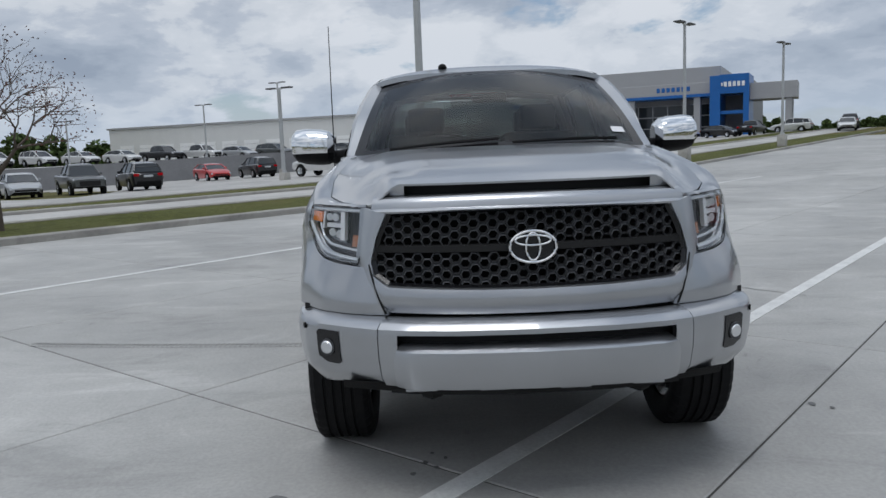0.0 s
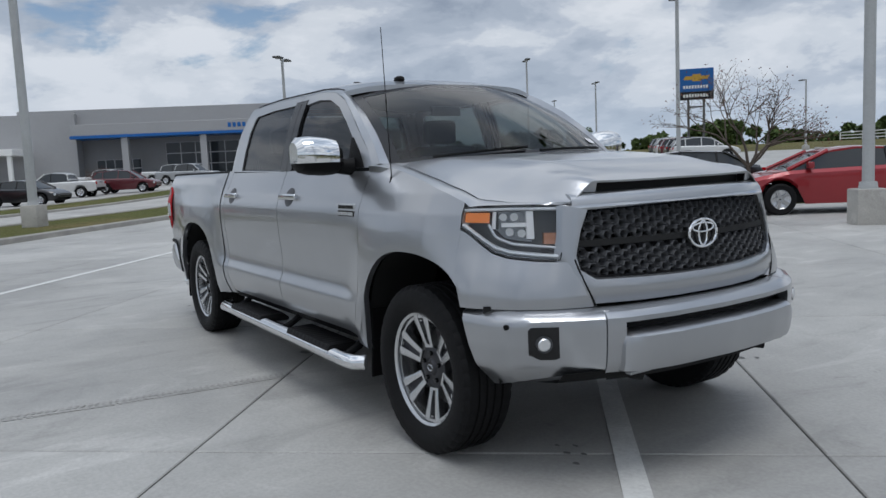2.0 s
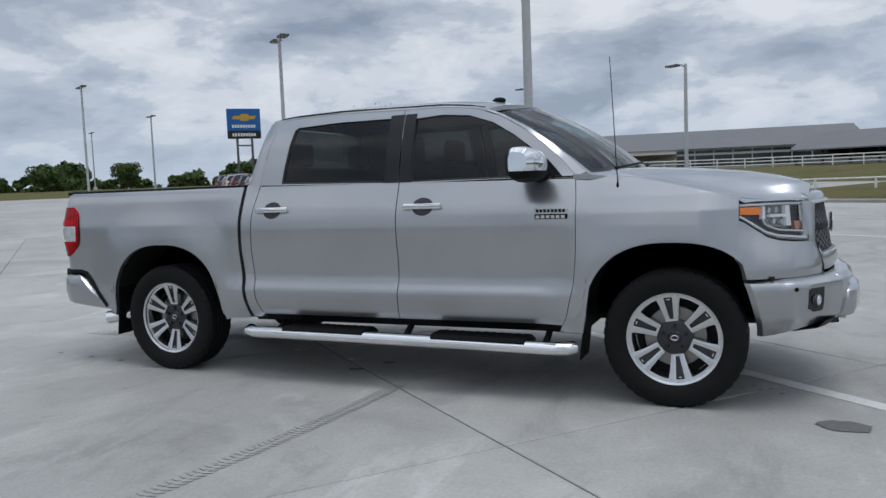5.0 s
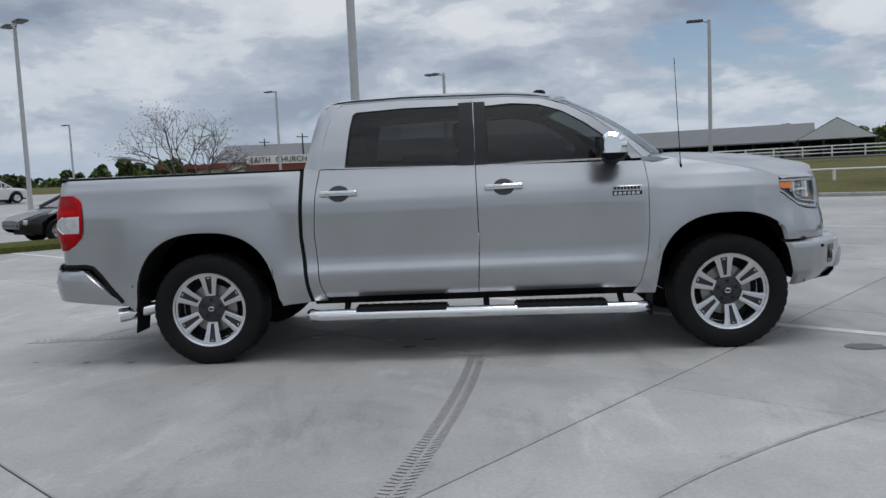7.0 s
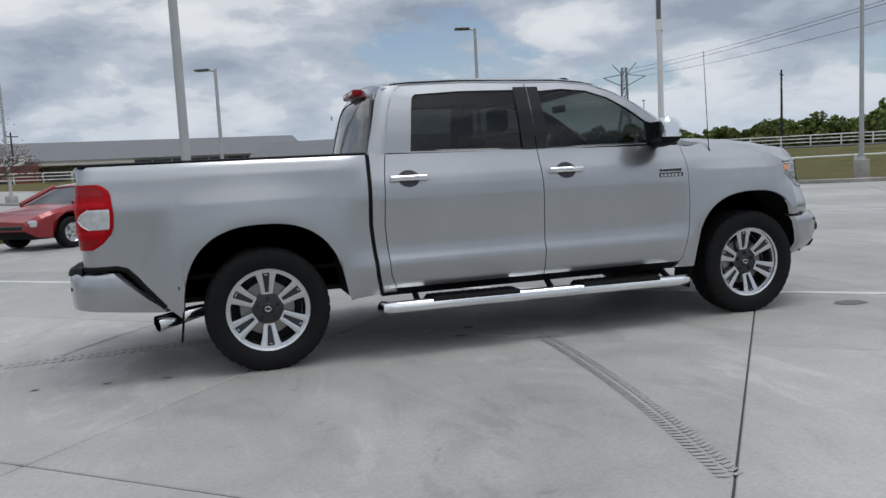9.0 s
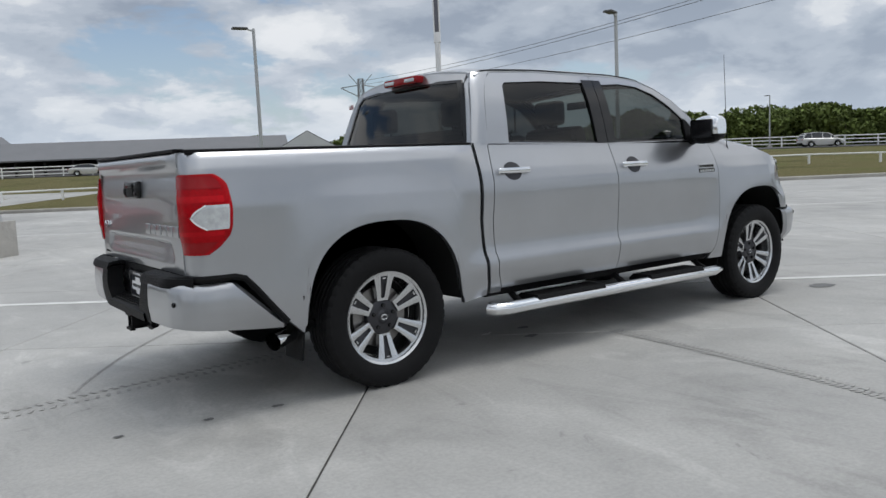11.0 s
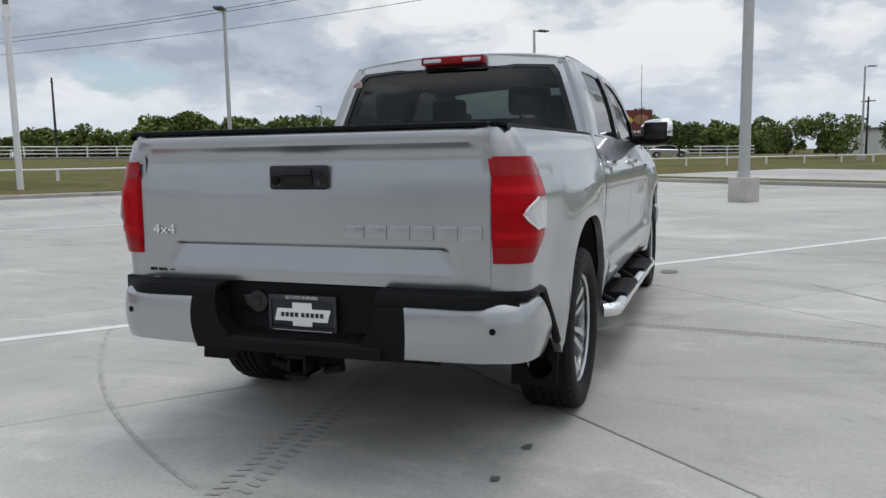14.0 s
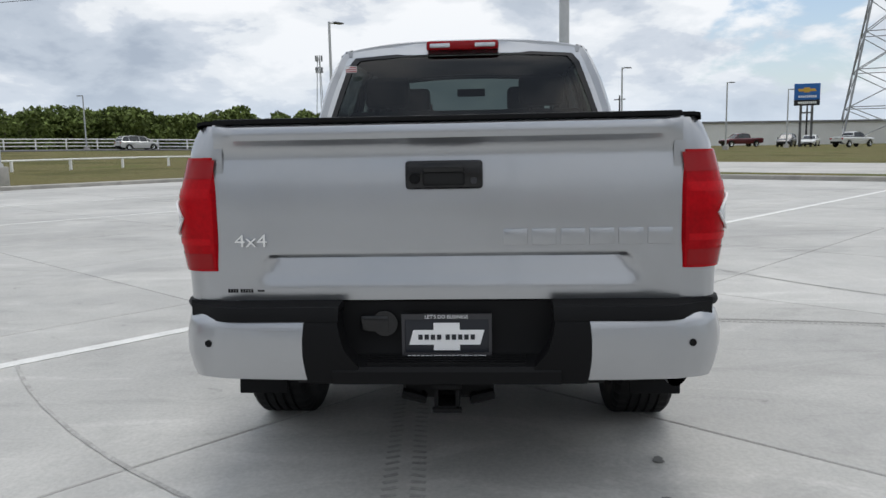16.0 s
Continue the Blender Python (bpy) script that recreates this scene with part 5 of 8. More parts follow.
# pressed model name, as raised blocks of the letters' size
for k in range(6):
    yc = -0.238 - k * 0.0965
    bm = bmesh.new()
    box(bm, -2.943, -2.93, yc - 0.041, yc + 0.041, 0.944, 1.0, 0.004, 2)
    part("pressed_letter_block", bm, M_SILVER, gate)
letters("badge_4x4", "4x4", 0.062, 0.004, Matrix.Translation((-2.944, 0.672, 0.967)) @ Matrix.Diagonal((1, 1.25, 1, 1)) @ pose(0, 0, 0, 90, 0, -90), M_CHROME, gate)
for k in range(9):
    bm = bmesh.new()
    yy = 0.765 - k * 0.0095 - (0.006 if k > 3 else 0)
    box(bm, -2.9375, -2.930, yy - 0.0075, yy, 0.786, 0.799)
    part("dealer_bar", bm, M_BLACK, gate, smooth=0)
bm = bmesh.new()
box(bm, -2.9375, -2.930, 0.635, 0.66, 0.789, 0.795)
part("dealer_bar", bm, M_BLACK, gate, smooth=0)
# black cover over the bed and its rails
bm = bmesh.new()
rows = [[Vector((x, v * 0.80, 1.378 + 0.006 * (1 - v * v))) for v in np.linspace(-1, 1, 17)] for x in np.linspace(-2.90, -1.20, 18)]
sheet(bm, rows, lambda co: (0, 0, -0.02))
cover_ob = part("bed_cover", bm, M_TONNEAU, truck, "black vinyl tonneau cover")
for s in (-1, 1):
    bm = bmesh.new()
    sheet(bm, [[Vector((x, s * (side_y(max(x, -2.8), 1.362) - o), 1.364 + h)) for x in np.linspace(-2.91, -1.14, 24)] for o, h in ((0.004, 0.0), (0.006, 0.012), (0.03, 0.016), (0.10, 0.014))], lambda co: (0, 0, -0.012))
    part("bed_rail_cap", bm, M_BLACK, truck)
bm = bmesh.new()
box(bm, -2.945, -2.89, -0.785, 0.785, 1.366, 1.384, 0.006, 2)
part("gate_cap", bm, M_BLACK, gate)
for s in (-1, 1):
    R = curve_of((0.862, -2.862), (0.90, -2.812), (0.955, -2.762), (1.0, -2.748), (1.08, -2.742), (1.2, -2.752), (1.235, -2.775), (1.256, -2.81))
    bm = bmesh.new()
    sheet(bm, panel(20, 22, lambda z: tail_end(z, 0.802), R, const(0.862), const(1.256), lambda u, z: tail(u, z, s, 0.008 + 0.012 * smoothstep(0.86, 0.98, z) * (1 - smoothstep(1.12, 1.26, z)))), lambda co: (0.02, -s * 0.01, 0))
    tl = part("tail_lamp", bm, M_RED, truck, "red tail lamp with clear reversing light")
    tip = curve_of((0.985, -2.855), (1.015, -2.895), (1.045, -2.918), (1.075, -2.895), (1.105, -2.855))
    bm = bmesh.new()
    sheet(bm, panel(14, 12, lambda z: tip(z), lambda z: R(z) - 0.006, const(0.985), const(1.105), lambda u, z: tail(u, z, s, 0.024)), lambda co: (0.015, -s * 0.01, 0))
    rev = part("reversing_light", bm, M_FROST, tl)
    bm = bmesh.new()
    edge = [tail(tip(z), z, s, 0.026) for z in np.linspace(0.985, 1.105, 13)]
    tube(bm, edge, 0.004, 6)
    part("lens_edge", bm, M_WHITE, rev)
    # lit and darker bands of the lens, their brightness put into the reds
    for za, zb3, mt in ((0.870, 0.925, M_REDDARK), (0.955, 0.978, M_REDLIT), (1.118, 1.150, M_REDLIT), (1.185, 1.248, M_REDDARK)):
        bm = bmesh.new()
        ua = tail_end(1.05, 0.802) + 0.012
        sheet(bm, panel(12, 4, const(ua), lambda z: R(z) - 0.02, const(za), const(zb3), lambda u, z: tail(u, z, s, 0.0105 + 0.012 * smoothstep(0.86, 0.98, z) * (1 - smoothstep(1.12, 1.26, z)))))
        part("lens_band", bm, mt, tl)

RB = [(-2.49, 0.937), (-2.60, 0.952), (-2.75, 0.958), (-2.86, 0.948), (-2.935, 0.92), (-2.99, 0.87), (-3.022, 0.79), (-3.036, 0.62), (-3.042, 0.48), (-3.045, 0.0)]
_ru = [0.0]
for (xa, ya), (xb, yb) in zip(RB, RB[1:]):
    _ru.append(_ru[-1] + math.hypot(xb - xa, yb - ya))


def rb_pt(u, z, s, out=0.0):
    x, y = float(np.interp(u, _ru, [p[0] for p in RB])), float(np.interp(u, _ru, [p[1] for p in RB]))
    sec = float(np.interp(z, [0.42, 0.47, 0.52, 0.58, 0.64, 0.695, 0.715, 0.722], [-0.05, -0.03, -0.012, 0.0, 0.0, -0.01, -0.022, -0.04])) + out
    k = y / 0.94
    return Vector((x - sec * (1 - k * 0.6), s * max(0.0, y + sec * k), z))


u485 = float(np.interp(-0.485, [-p[1] for p in RB], _ru))
rb_top = curve_of((0, 0.462), (0.02, 0.475), (0.27, 0.712), (0.32, 0.72), (3, 0.72))
rb_low = curve_of((0, 0.438), (0.3, 0.475), (0.55, 0.50), (3, 0.492))
rbump = None
for s in (-1, 1):
    bm = bmesh.new()
    sheet(bm, panel(34, 14, const(0.0), const(u485), rb_low, rb_top, lambda u, z: rb_pt(u, z, s)), lambda co: (0.03, -s * 0.03, 0))
    if rbump is None:
        rbump = part("rear_bumper", bm, M_SILVER, truck)
    else:
        part("bumper_end", bm, M_SILVER, rbump)
    # black strip between bed side and bumper
    bm = bmesh.new()
    pts = [Vector((x, s * (side_y(x, z) - 0.004), z)) for x, z in ((-2.47, 0.475), (-2.52, 0.535), (-2.62, 0.662), (-2.68, 0.728), (-2.73, 0.742), (-2.80, 0.742))]
    pts += [tail(u, 0.742, s, -0.002) for u in np.linspace(-2.84, -3.02, 8)]
    tube(bm, pts, 0.018, 8)
    part("bumper_strip", bm, M_BLACK, rbump)
    # black middle, outer shoulders
    bm = bmesh.new()
    u30 = float(np.interp(-0.30, [-p[1] for p in RB], _ru))
    sheet(bm, panel(8, 12, const(u485 + 0.003), lambda z: float(np.interp(z, [0.48, 0.55, 0.60, 0.72], [u30 + 0.02, u30, u30 - 0.04, u30 - 0.075])), const(0.485), const(0.724), lambda u, z: rb_pt(u, z, s, 0.002)), lambda co: (0.09, 0, 0))
    part("bumper_shoulder", bm, M_BLACK, rbump, "black textured bumper shoulder")
    p = rb_pt(float(np.interp(-0.8165, [-p2[1] for p2 in RB], _ru)), 0.623, s, 0.0)
    bm = bmesh.new()
    cyl(bm, p + Vector((0.006, 0, 0)), p + Vector((-0.004, s * 0.002, 0)), 0.0125, seg=14)
    part("parking_sensor", bm, M_BLACK, rbump)
    # ribbed step pads
    bm = bmesh.new()
    prof = [(-2.93, 0.752)] + [(-2.945 - 0.008 * k, 0.757 - 0.0008 * k + (0.0035 if k % 2 else -0.002)) for k in range(9)] + [(-3.022, 0.748), (-3.036, 0.722)]
    rows = [[Vector((x + 0.11 * smoothstep(0.72, 0.95, y) * (-2.93 - x) / 0.1, s * y, z)) for x, z in prof] for y in np.linspace(0.36, 0.90, 14)]
    sheet(bm, rows, lambda co: (0, 0, -0.02))
    part("step_pad", bm, M_BLACK, rbump, "ribbed black step pad")
# licence well
bm = bmesh.new()
sheet(bm, [[Vector((x, y, z)) for y in np.linspace(-0.385, 0.385, 13)] for x, z in ((-2.93, 0.75), (-2.925, 0.62), (-2.94, 0.565), (-3.03, 0.545), (-3.043, 0.53), (-3.04, 0.487), (-3.0, 0.475))])
well = part("plate_well", bm, M_BLACK, rbump)
for k in range(5):
    bm = bmesh.new()
    box(bm, -3.02 + 0.016 * k, -3.012 + 0.016 * k, -0.27, 0.27, 0.545, 0.556 + 0.003 * k)
    part("well_rib", bm, M_BLACK, well)
bm = bmesh.new()
tube(bm, [(-2.93, 0.215, 0.675), (-2.945, 0.215, 0.675)], 0.045, 18)
box(bm, -2.95, -2.93, 0.20, 0.30, 0.645, 0.705, 0.012, 2)
part("trailer_socket", bm, M_GLOSSBLACK, well)
# plate: black with a white cross-shaped badge and lines of plain bars
bm = bmesh.new()
box(bm, -2.956, -2.945, -0.15, 0.15, 0.555, 0.707, 0.006, 2)
plate = part("dealer_plate", bm, M_PLATE, truck, "black dealer plate with white badge shape and chrome frame")
bm = bmesh.new()
pr = [(-0.155, 0.55), (0.155, 0.55), (0.155, 0.711), (-0.155, 0.711)]
pi_ = [(-0.144, 0.575), (0.144, 0.575), (0.144, 0.692), (-0.144, 0.692)]
ring(bm, [Vector((-2.960, a, b)) for a, b in pr], [Vector((-2.960, a, b)) for a, b in pi_], lambda co: (0.012, 0, 0))
part("plate_frame", bm, M_ALLOYDARK, plate)
bm = bmesh.new()
bt = [(0.130, 0.603), (0.045, 0.603), (0.045, 0.583), (-0.045, 0.583), (-0.045, 0.603), (-0.115, 0.603), (-0.130, 0.655), (-0.045, 0.655), (-0.045, 0.68), (0.045, 0.68), (0.045, 0.655), (0.115, 0.655)]
fill(bm, [Vector((-2.9585, a, b)) for a, b in bt])
part("plate_badge", bm, M_WHITE, plate)
for k in range(9):
    bm = bmesh.new()
    y0 = 0.098 - k * 0.0215 - (0.008 if k > 3 else 0)
    box(bm, -2.9605, -2.9592, y0 - 0.015, y0, 0.621, 0.639)
    part("plate_bar", bm, M_PLATE, plate, smooth=0)
for k in range(18):
    bm = bmesh.new()
    y0 = 0.135 - k * 0.0152
    box(bm, -2.9625, -2.9612, y0 - 0.011, y0, 0.556, 0.567)
    part("plate_bar", bm, M_WHITE, plate, smooth=0)
letters("plate_line", "LET'S DO BUSINESS", 0.0175, 0.0006, Matrix.Translation((-2.9615, 0, 0.701)) @ pose(0, 0, 0, 90, 0, -90), M_WHITE, plate)
# hitch receiver
bm = bmesh.new()
for a in ((-0.042, -0.030), (0.030, 0.042)):
    box(bm, -3.02, -2.75, a[0], a[1], 0.392, 0.474)
box(bm, -3.02, -2.75, -0.042, 0.042, 0.392, 0.404)
box(bm, -3.02, -2.75, -0.042, 0.042, 0.462, 0.474)
box(bm, -3.03, -3.005, -0.05, 0.05, 0.384, 0.398)
box(bm, -3.03, -3.005, -0.05, 0.05, 0.468, 0.482)
hitch = part("hitch_receiver", bm, M_BLACK, truck)
bm = bmesh.new()
tube(bm, [(-2.85, -0.55, 0.47), (-2.85, 0.55, 0.47)], 0.035, 10)
for y0 in (-0.09, 0.09):
    tube(bm, [(-2.93, y0 * 1.8, 0.42), (-2.93, y0, 0.40), (-2.86, y0, 0.44)], 0.02, 8)
box(bm, -2.92, -2.90, -0.16, 0.16, 0.40, 0.49, 0.01, 1)
part("hitch_frame", bm, M_BLACK, hitch)
# exhaust
bm = bmesh.new()
tube(bm, [(-2.20, -0.76, 0.42), (-2.34, -0.79, 0.40), (-2.44, -0.84, 0.382), (-2.535, -0.885, 0.368)], [0.035, 0.046, 0.048, 0.050], 18, caps=False)
tube(bm, [(-2.536, -0.886, 0.368), (-2.45, -0.846, 0.38)], [0.045, 0.043], 18, caps=False)
ex = part("exhaust_tip", bm, M_CHROME, truck, "chrome exhaust tip", fix=False)
bm = bmesh.new()
tube(bm, [(0.5, -0.35, 0.42), (-1.2, -0.35, 0.45), (-1.5, -0.45, 0.62), (-2.1, -0.70, 0.44), (-2.3, -0.78, 0.41)], 0.03, 10)
tube(bm, [(-0.2, -0.35, 0.42), (-0.9, -0.35, 0.43)], 0.10, 14)
part("exhaust_pipe", bm, M_DISC, truck)

# ---- underbody and cabin ----
bm = bmesh.new()
for y0 in (-0.5, 0.5):
    box(bm, -2.85, 2.55, y0 - 0.05, y0 + 0.05, 0.46, 0.60, 0.01, 1)
box(bm, -1.30, 1.30, -0.84, 0.84, 0.455, 0.52)
box(bm, -2.82, -2.40, -0.80, 0.80, 0.52, 0.64)
box(bm, -1.30, -1.12, -0.86, 0.86, 0.45, 0.9)
box(bm, 1.25, 1.34, -0.84, 0.84, 0.42, 1.2)
box(bm, 1.34, 2.50, -0.55, 0.55, 0.50, 1.10)
box(bm, -2.82, -1.25, -0.55, 0.55, 0.62, 1.25)
tube(bm, [(-WB, -0.80, HUB), (-WB, 0.80, HUB)], 0.05, 10)
tube(bm, [(WB, -0.80, HUB), (WB, 0.80, HUB)], 0.04, 10)
r = bmesh.ops.create_uvsphere(bm, u_segments=14, v_segments=8, radius=0.15)
bmesh.ops.transform(bm, matrix=pose(-WB, 0, HUB), verts=r["verts"])
part("chassis", bm, M_DARK, truck)
bm = bmesh.new()
rows = [[Vector((x, v * 0.80, z)) for v in np.linspace(-1, 1, 13)] for x, z in ((1.36, 1.30), (1.22, 1.335), (1.05, 1.34), (0.93, 1.30), (0.90, 1.10), (0.95, 0.7))]
sheet(bm, rows, lambda co: (0.02, 0, -0.02))
part("dashboard", bm, M_SEAT, truck)
bm = bmesh.new()
pts = [Vector((0.72 + 0.07 * math.sin(t), 0.40 + 0.19 * math.cos(t), 1.20 + 0.175 * math.sin(t))) for t in np.linspace(0, math.tau, 29)]
tube(bm, pts, 0.015, 8, caps=False)
tube(bm, [(0.72, 0.22, 1.2), (0.75, 0.40, 1.19), (0.72, 0.58, 1.2)], 0.02, 8)
tube(bm, [(0.74, 0.40, 1.19), (0.95, 0.40, 1.12)], 0.03, 8)
part("steering_wheel", bm, M_SEAT, truck)


def seat(x, y, w):
    b = bmesh.new()
    box(b, x - 0.25, x + 0.27, y - w / 2, y + w / 2, 0.78, 0.93, 0.05, 3)
    box(b, -0.07, 0.07, y - w / 2, y + w / 2, -0.02, 0.64, 0.055, 3, m=Matrix.Translation((x - 0.24, 0, 0.86)) @ pose(0, 0, 0, 0, -14, 0))
    part("seat", b, M_SEAT, truck)
    for hy in ([y] if w < 0.8 else [y - 0.45, y + 0.45]):
        b = bmesh.new()
        box(b, x - 0.475, x - 0.375, hy - 0.13, hy + 0.13, 1.50, 1.68, 0.045, 3)
        tube(b, [(x - 0.40, hy - 0.06, 1.42), (x - 0.42, hy - 0.06, 1.53)], 0.008, 6)
        tube(b, [(x - 0.40, hy + 0.06, 1.42), (x - 0.42, hy + 0.06, 1.53)], 0.008, 6)
        part("headrest", b, M_SEAT, truck)


seat(0.42, 0.40, 0.54)
seat(0.42, -0.40, 0.54)
seat(-0.50, 0.0, 1.40)
bm = bmesh.new()
sheet(bm, [[Vector((x, v * (0.70 if x > -0.8 else 0.66), 1.80 + 0.06 * (1 - v * v) - 0.03 * (x > 0.6))) for v in np.linspace(-1, 1, 9)] for x in np.linspace(-0.98, 0.66, 8)])
part("headliner", bm, simple("grey_headliner", (0.06, 0.06, 0.058), 0.9, vary=0.1), truck)
bm = bmesh.new()
box(bm, 0.70, 0.72, -0.11, 0.11, 1.66, 1.72, 0.008, 2)
part("inside_mirror", bm, M_BLACK, truck)


# ---- wheels ----
def tyre_mesh(sgn):
    b = bmesh.new()
    R, r0, w = 0.400, 0.268, 0.137
    prof = [(r0, -w * 0.78), (r0 + 0.015, -w * 0.88), (r0 + 0.05, -w * 0.99), (r0 + 0.09, -w * 0.985), (R - 0.018, -w * 0.93), (R - 0.006, -w * 0.84), (R, -w * 0.78)]
    for g in (-0.45, -0.15, 0.15, 0.45):
        prof += [(R, w * (g - 0.055)), (R - 0.009, w * (g - 0.04)), (R - 0.009, w * (g + 0.04)), (R, w * (g + 0.055))]
    prof += [(r, -y) for r, y in prof[6::-1]]
    seg = 160
    rings = []
    for k in range(seg):
        a = k * math.tau / seg
        cut = 0.006 if k % 4 == 0 else 0.0
        rings.append([b.verts.new(((r - (cut if (r > R - 0.02 and abs(y) > w * 0.55) else 0)) * math.cos(a), y, (r - (cut if (r > R - 0.02 and abs(y) > w * 0.55) else 0)) * math.sin(a))) for r, y in prof])
    for k in range(seg):
        p, q = rings[k], rings[(k + 1) % seg]
        for i2 in range(len(prof) - 1):
            b.faces.new((p[i2], p[i2 + 1], q[i2 + 1], q[i2]))
    return b


def spoke_pair(b, a0, sgn):
    """Two broad arms from the hub, joined at the rim by a bridge."""
    m = Matrix.Rotation(-a0, 4, "Y")
    for k in (-1, 1):
        sec = []
        for r, off, w, y in ((0.098, 0.0225, 0.0130, 0.056), (0.15, 0.0300, 0.0150, 0.068), (0.20, 0.0385, 0.0180, 0.078), (0.256, 0.0500, 0.0240, 0.090)):
            c0, c1 = k * (off - w), k * (off + w)
            sec.append([Vector((r, sgn * y, c0)), Vector((r, sgn * (y + 0.003), (c0 + c1) / 2)), Vector((r, sgn * y, c1)), Vector((r, sgn * (y - 0.035), c1)), Vector((r, sgn * (y - 0.035), c0))])
        rings = [[b.verts.new(m @ p) for p in s2] for s2 in sec]
        for p, q in zip(rings, rings[1:]):
            for i2 in range(5):
                b.faces.new((p[i2], p[(i2 + 1) % 5], q[(i2 + 1) % 5], q[i2]))
        b.faces.new(rings[0])
        b.faces.new(rings[-1])
    box(b, 0.096, 0.110, min(sgn * 0.03, sgn * 0.0585), max(sgn * 0.03, sgn * 0.0585), -0.0345, 0.0345, m=m)
    for r0, r1, h in ((0.224, 0.231, 0.010), (0.244, 0.256, 0.028)):
        box(b, r0, r1, min(sgn * 0.06, sgn * 0.086), max(sgn * 0.06, sgn * 0.086), -h, h, m=m)


for s in (-1, 1):
    for xc in (WB, -WB):
        wheel = part("wheel", tyre_mesh(s), M_RUBBER, truck, "black road tyre on two-tone alloy rim", smooth=25)
        wheel.name = "wheel"
        cy = s * 0.826
        wheel.matrix_basis = pose(xc, cy, HUB)
        f = s
        b = bmesh.new()
        revolve(b, [(0.255, f * 0.10), (0.268, f * 0.108), (0.272, f * 0.10), (0.266, f * 0.09), (0.240, f * 0.085), (0.236, f * 0.05), (0.230, -f * 0.08), (0.262, -f * 0.10)], 56, (0, 0, 0))
        part("rim", b, M_ALLOY, wheel)
        for k in range(6):
            b = bmesh.new()
            spoke_pair(b, math.radians(90 + 60 * k + (8 if xc > 0 else 0)), f)
            part("spoke", b, M_ALLOY, wheel, "machined split spoke")
            # dark pocket between the two arms
            b = bmesh.new()
            m = Matrix.Rotation(-math.radians(90 + 60 * k + (8 if xc > 0 else 0)), 4, "Y")
            q = [b.verts.new(m @ Vector(p)) for p in ((0.06, f * 0.028, -0.015), (0.06, f * 0.028, 0.015), (0.245, f * 0.066, 0.035), (0.245, f * 0.066, -0.035))]
            b.faces.new(q)
            part("spoke_pocket", b, M_ALLOYDARK, wheel)
        b = bmesh.new()
        revolve(b, [(0.001, f * 0.062), (0.03, f * 0.062), (0.036, f * 0.056), (0.042, f * 0.052), (0.088, f * 0.052), (0.101, f * 0.044), (0.104, f * 0.0)], 32, (0, 0, 0))
        hubm = part("hub", b, M_ALLOYDARK, wheel, "dark grey wheel hub")
        b = bmesh.new()
        tube(b, [(0.02 * math.cos(t), f * 0.064, 0.014 * math.sin(t)) for t in np.linspace(0, math.tau, 17)], 0.0025, 6, caps=False)
        part("hub_emblem", b, M_CHROME, hubm)
        for k in range(5):
            a = math.radians(90 + 72 * k)
            b = bmesh.new()
            cyl(b, (0.068 * math.cos(a), f * 0.045, 0.068 * math.sin(a)), (0.068 * math.cos(a), f * 0.066, 0.068 * math.sin(a)), 0.013, 0.011, 6)
            part("lug_nut", b, M_GLOSSBLACK, hubm)
        b = bmesh.new()
        revolve(b, [(0.07, f * 0.008), (0.175, f * 0.008), (0.178, 0.0), (0.178, -f * 0.02), (0.07, -f * 0.02)], 40, (0, 0, 0), close=True)
        part("brake_disc", b, M_DISC, wheel)
        b = bmesh.new()
        revolve(b, [(0.0, -f * 0.03), (0.23, -f * 0.03)], 32, (0, 0, 0))
        part("wheel_back", b, M_DARK, wheel)

# ---- light poles ----
M_POLE = simple("galvanised_pole", (0.42, 0.43, 0.43), 0.55, 0.3, vary=0.12, vscale=3)
M_BASE = concrete("pole_base_concrete", (0.40, 0.385, 0.355), 0.8, 1.1)
M_LAMPHEAD = simple("dark_bronze_fixture", (0.10, 0.10, 0.10), 0.5, 0.3)


def light_pole(x, y, h, az, double=False, block=0.72, r=0.085, label="grey steel parking lot light pole on a concrete base"):
    """Round steel pole on a square concrete block, with flat lamp heads turned to az degrees."""
    z0 = lie(x, y)
    ob = thing("light_pole", pose(x, y, z0), label, "light pole", "light poles")
    if block:
        bm = bmesh.new()
        box(bm, -0.26, 0.26, -0.26, 0.26, -0.1, block, 0.03, 2, m=pose(0, 0, 0, 0, 0, 49.8))
        part("base", bm, M_BASE, ob, "square concrete base block")
        bm = bmesh.new()
        cyl(bm, (0, 0, block), (0, 0, block + 0.12), 0.16, 0.14, 16)
        part("base_cover", bm, M_POLE, ob)
    bm = bmesh.new()
    tube(bm, [(0, 0, block), (0, 0, h * 0.5), (0, 0, h)], [r * 1.12, r, r * 0.82], 14)
    part("pole", bm, M_POLE, ob)
    for sg in ((1, -1) if double else (1,)):
        m = pose(0, 0, h, 0, 0, az + (180 if sg < 0 else 0))
        bm = bmesh.new()
        tube(bm, [m @ Vector((0, 0, -0.12)), m @ Vector((0.18, 0, -0.06)), m @ Vector((0.34, 0, -0.02))], 0.04, 8)
        arm = part("arm", bm, M_POLE, ob)
        bm = bmesh.new()
        box(bm, 0.28, 0.98, -0.2, 0.2, -0.055, 0.03, 0.03, 2, m=m)
        part("lamp_head", bm, M_LAMPHEAD, arm)
    return ob


light_pole(-20.9, -0.68, 11.5, 139.8, True, 0.75, 0.12)
light_pole(-34.8, 12.8, 7.15, 139.8, True, 0.8)
light_pole(-46.5, 23.2, 6.9, 139.8, True, 0.9)
light_pole(-2.50, 10.8, 11.8, 139.8, True, 0.62, 0.09)
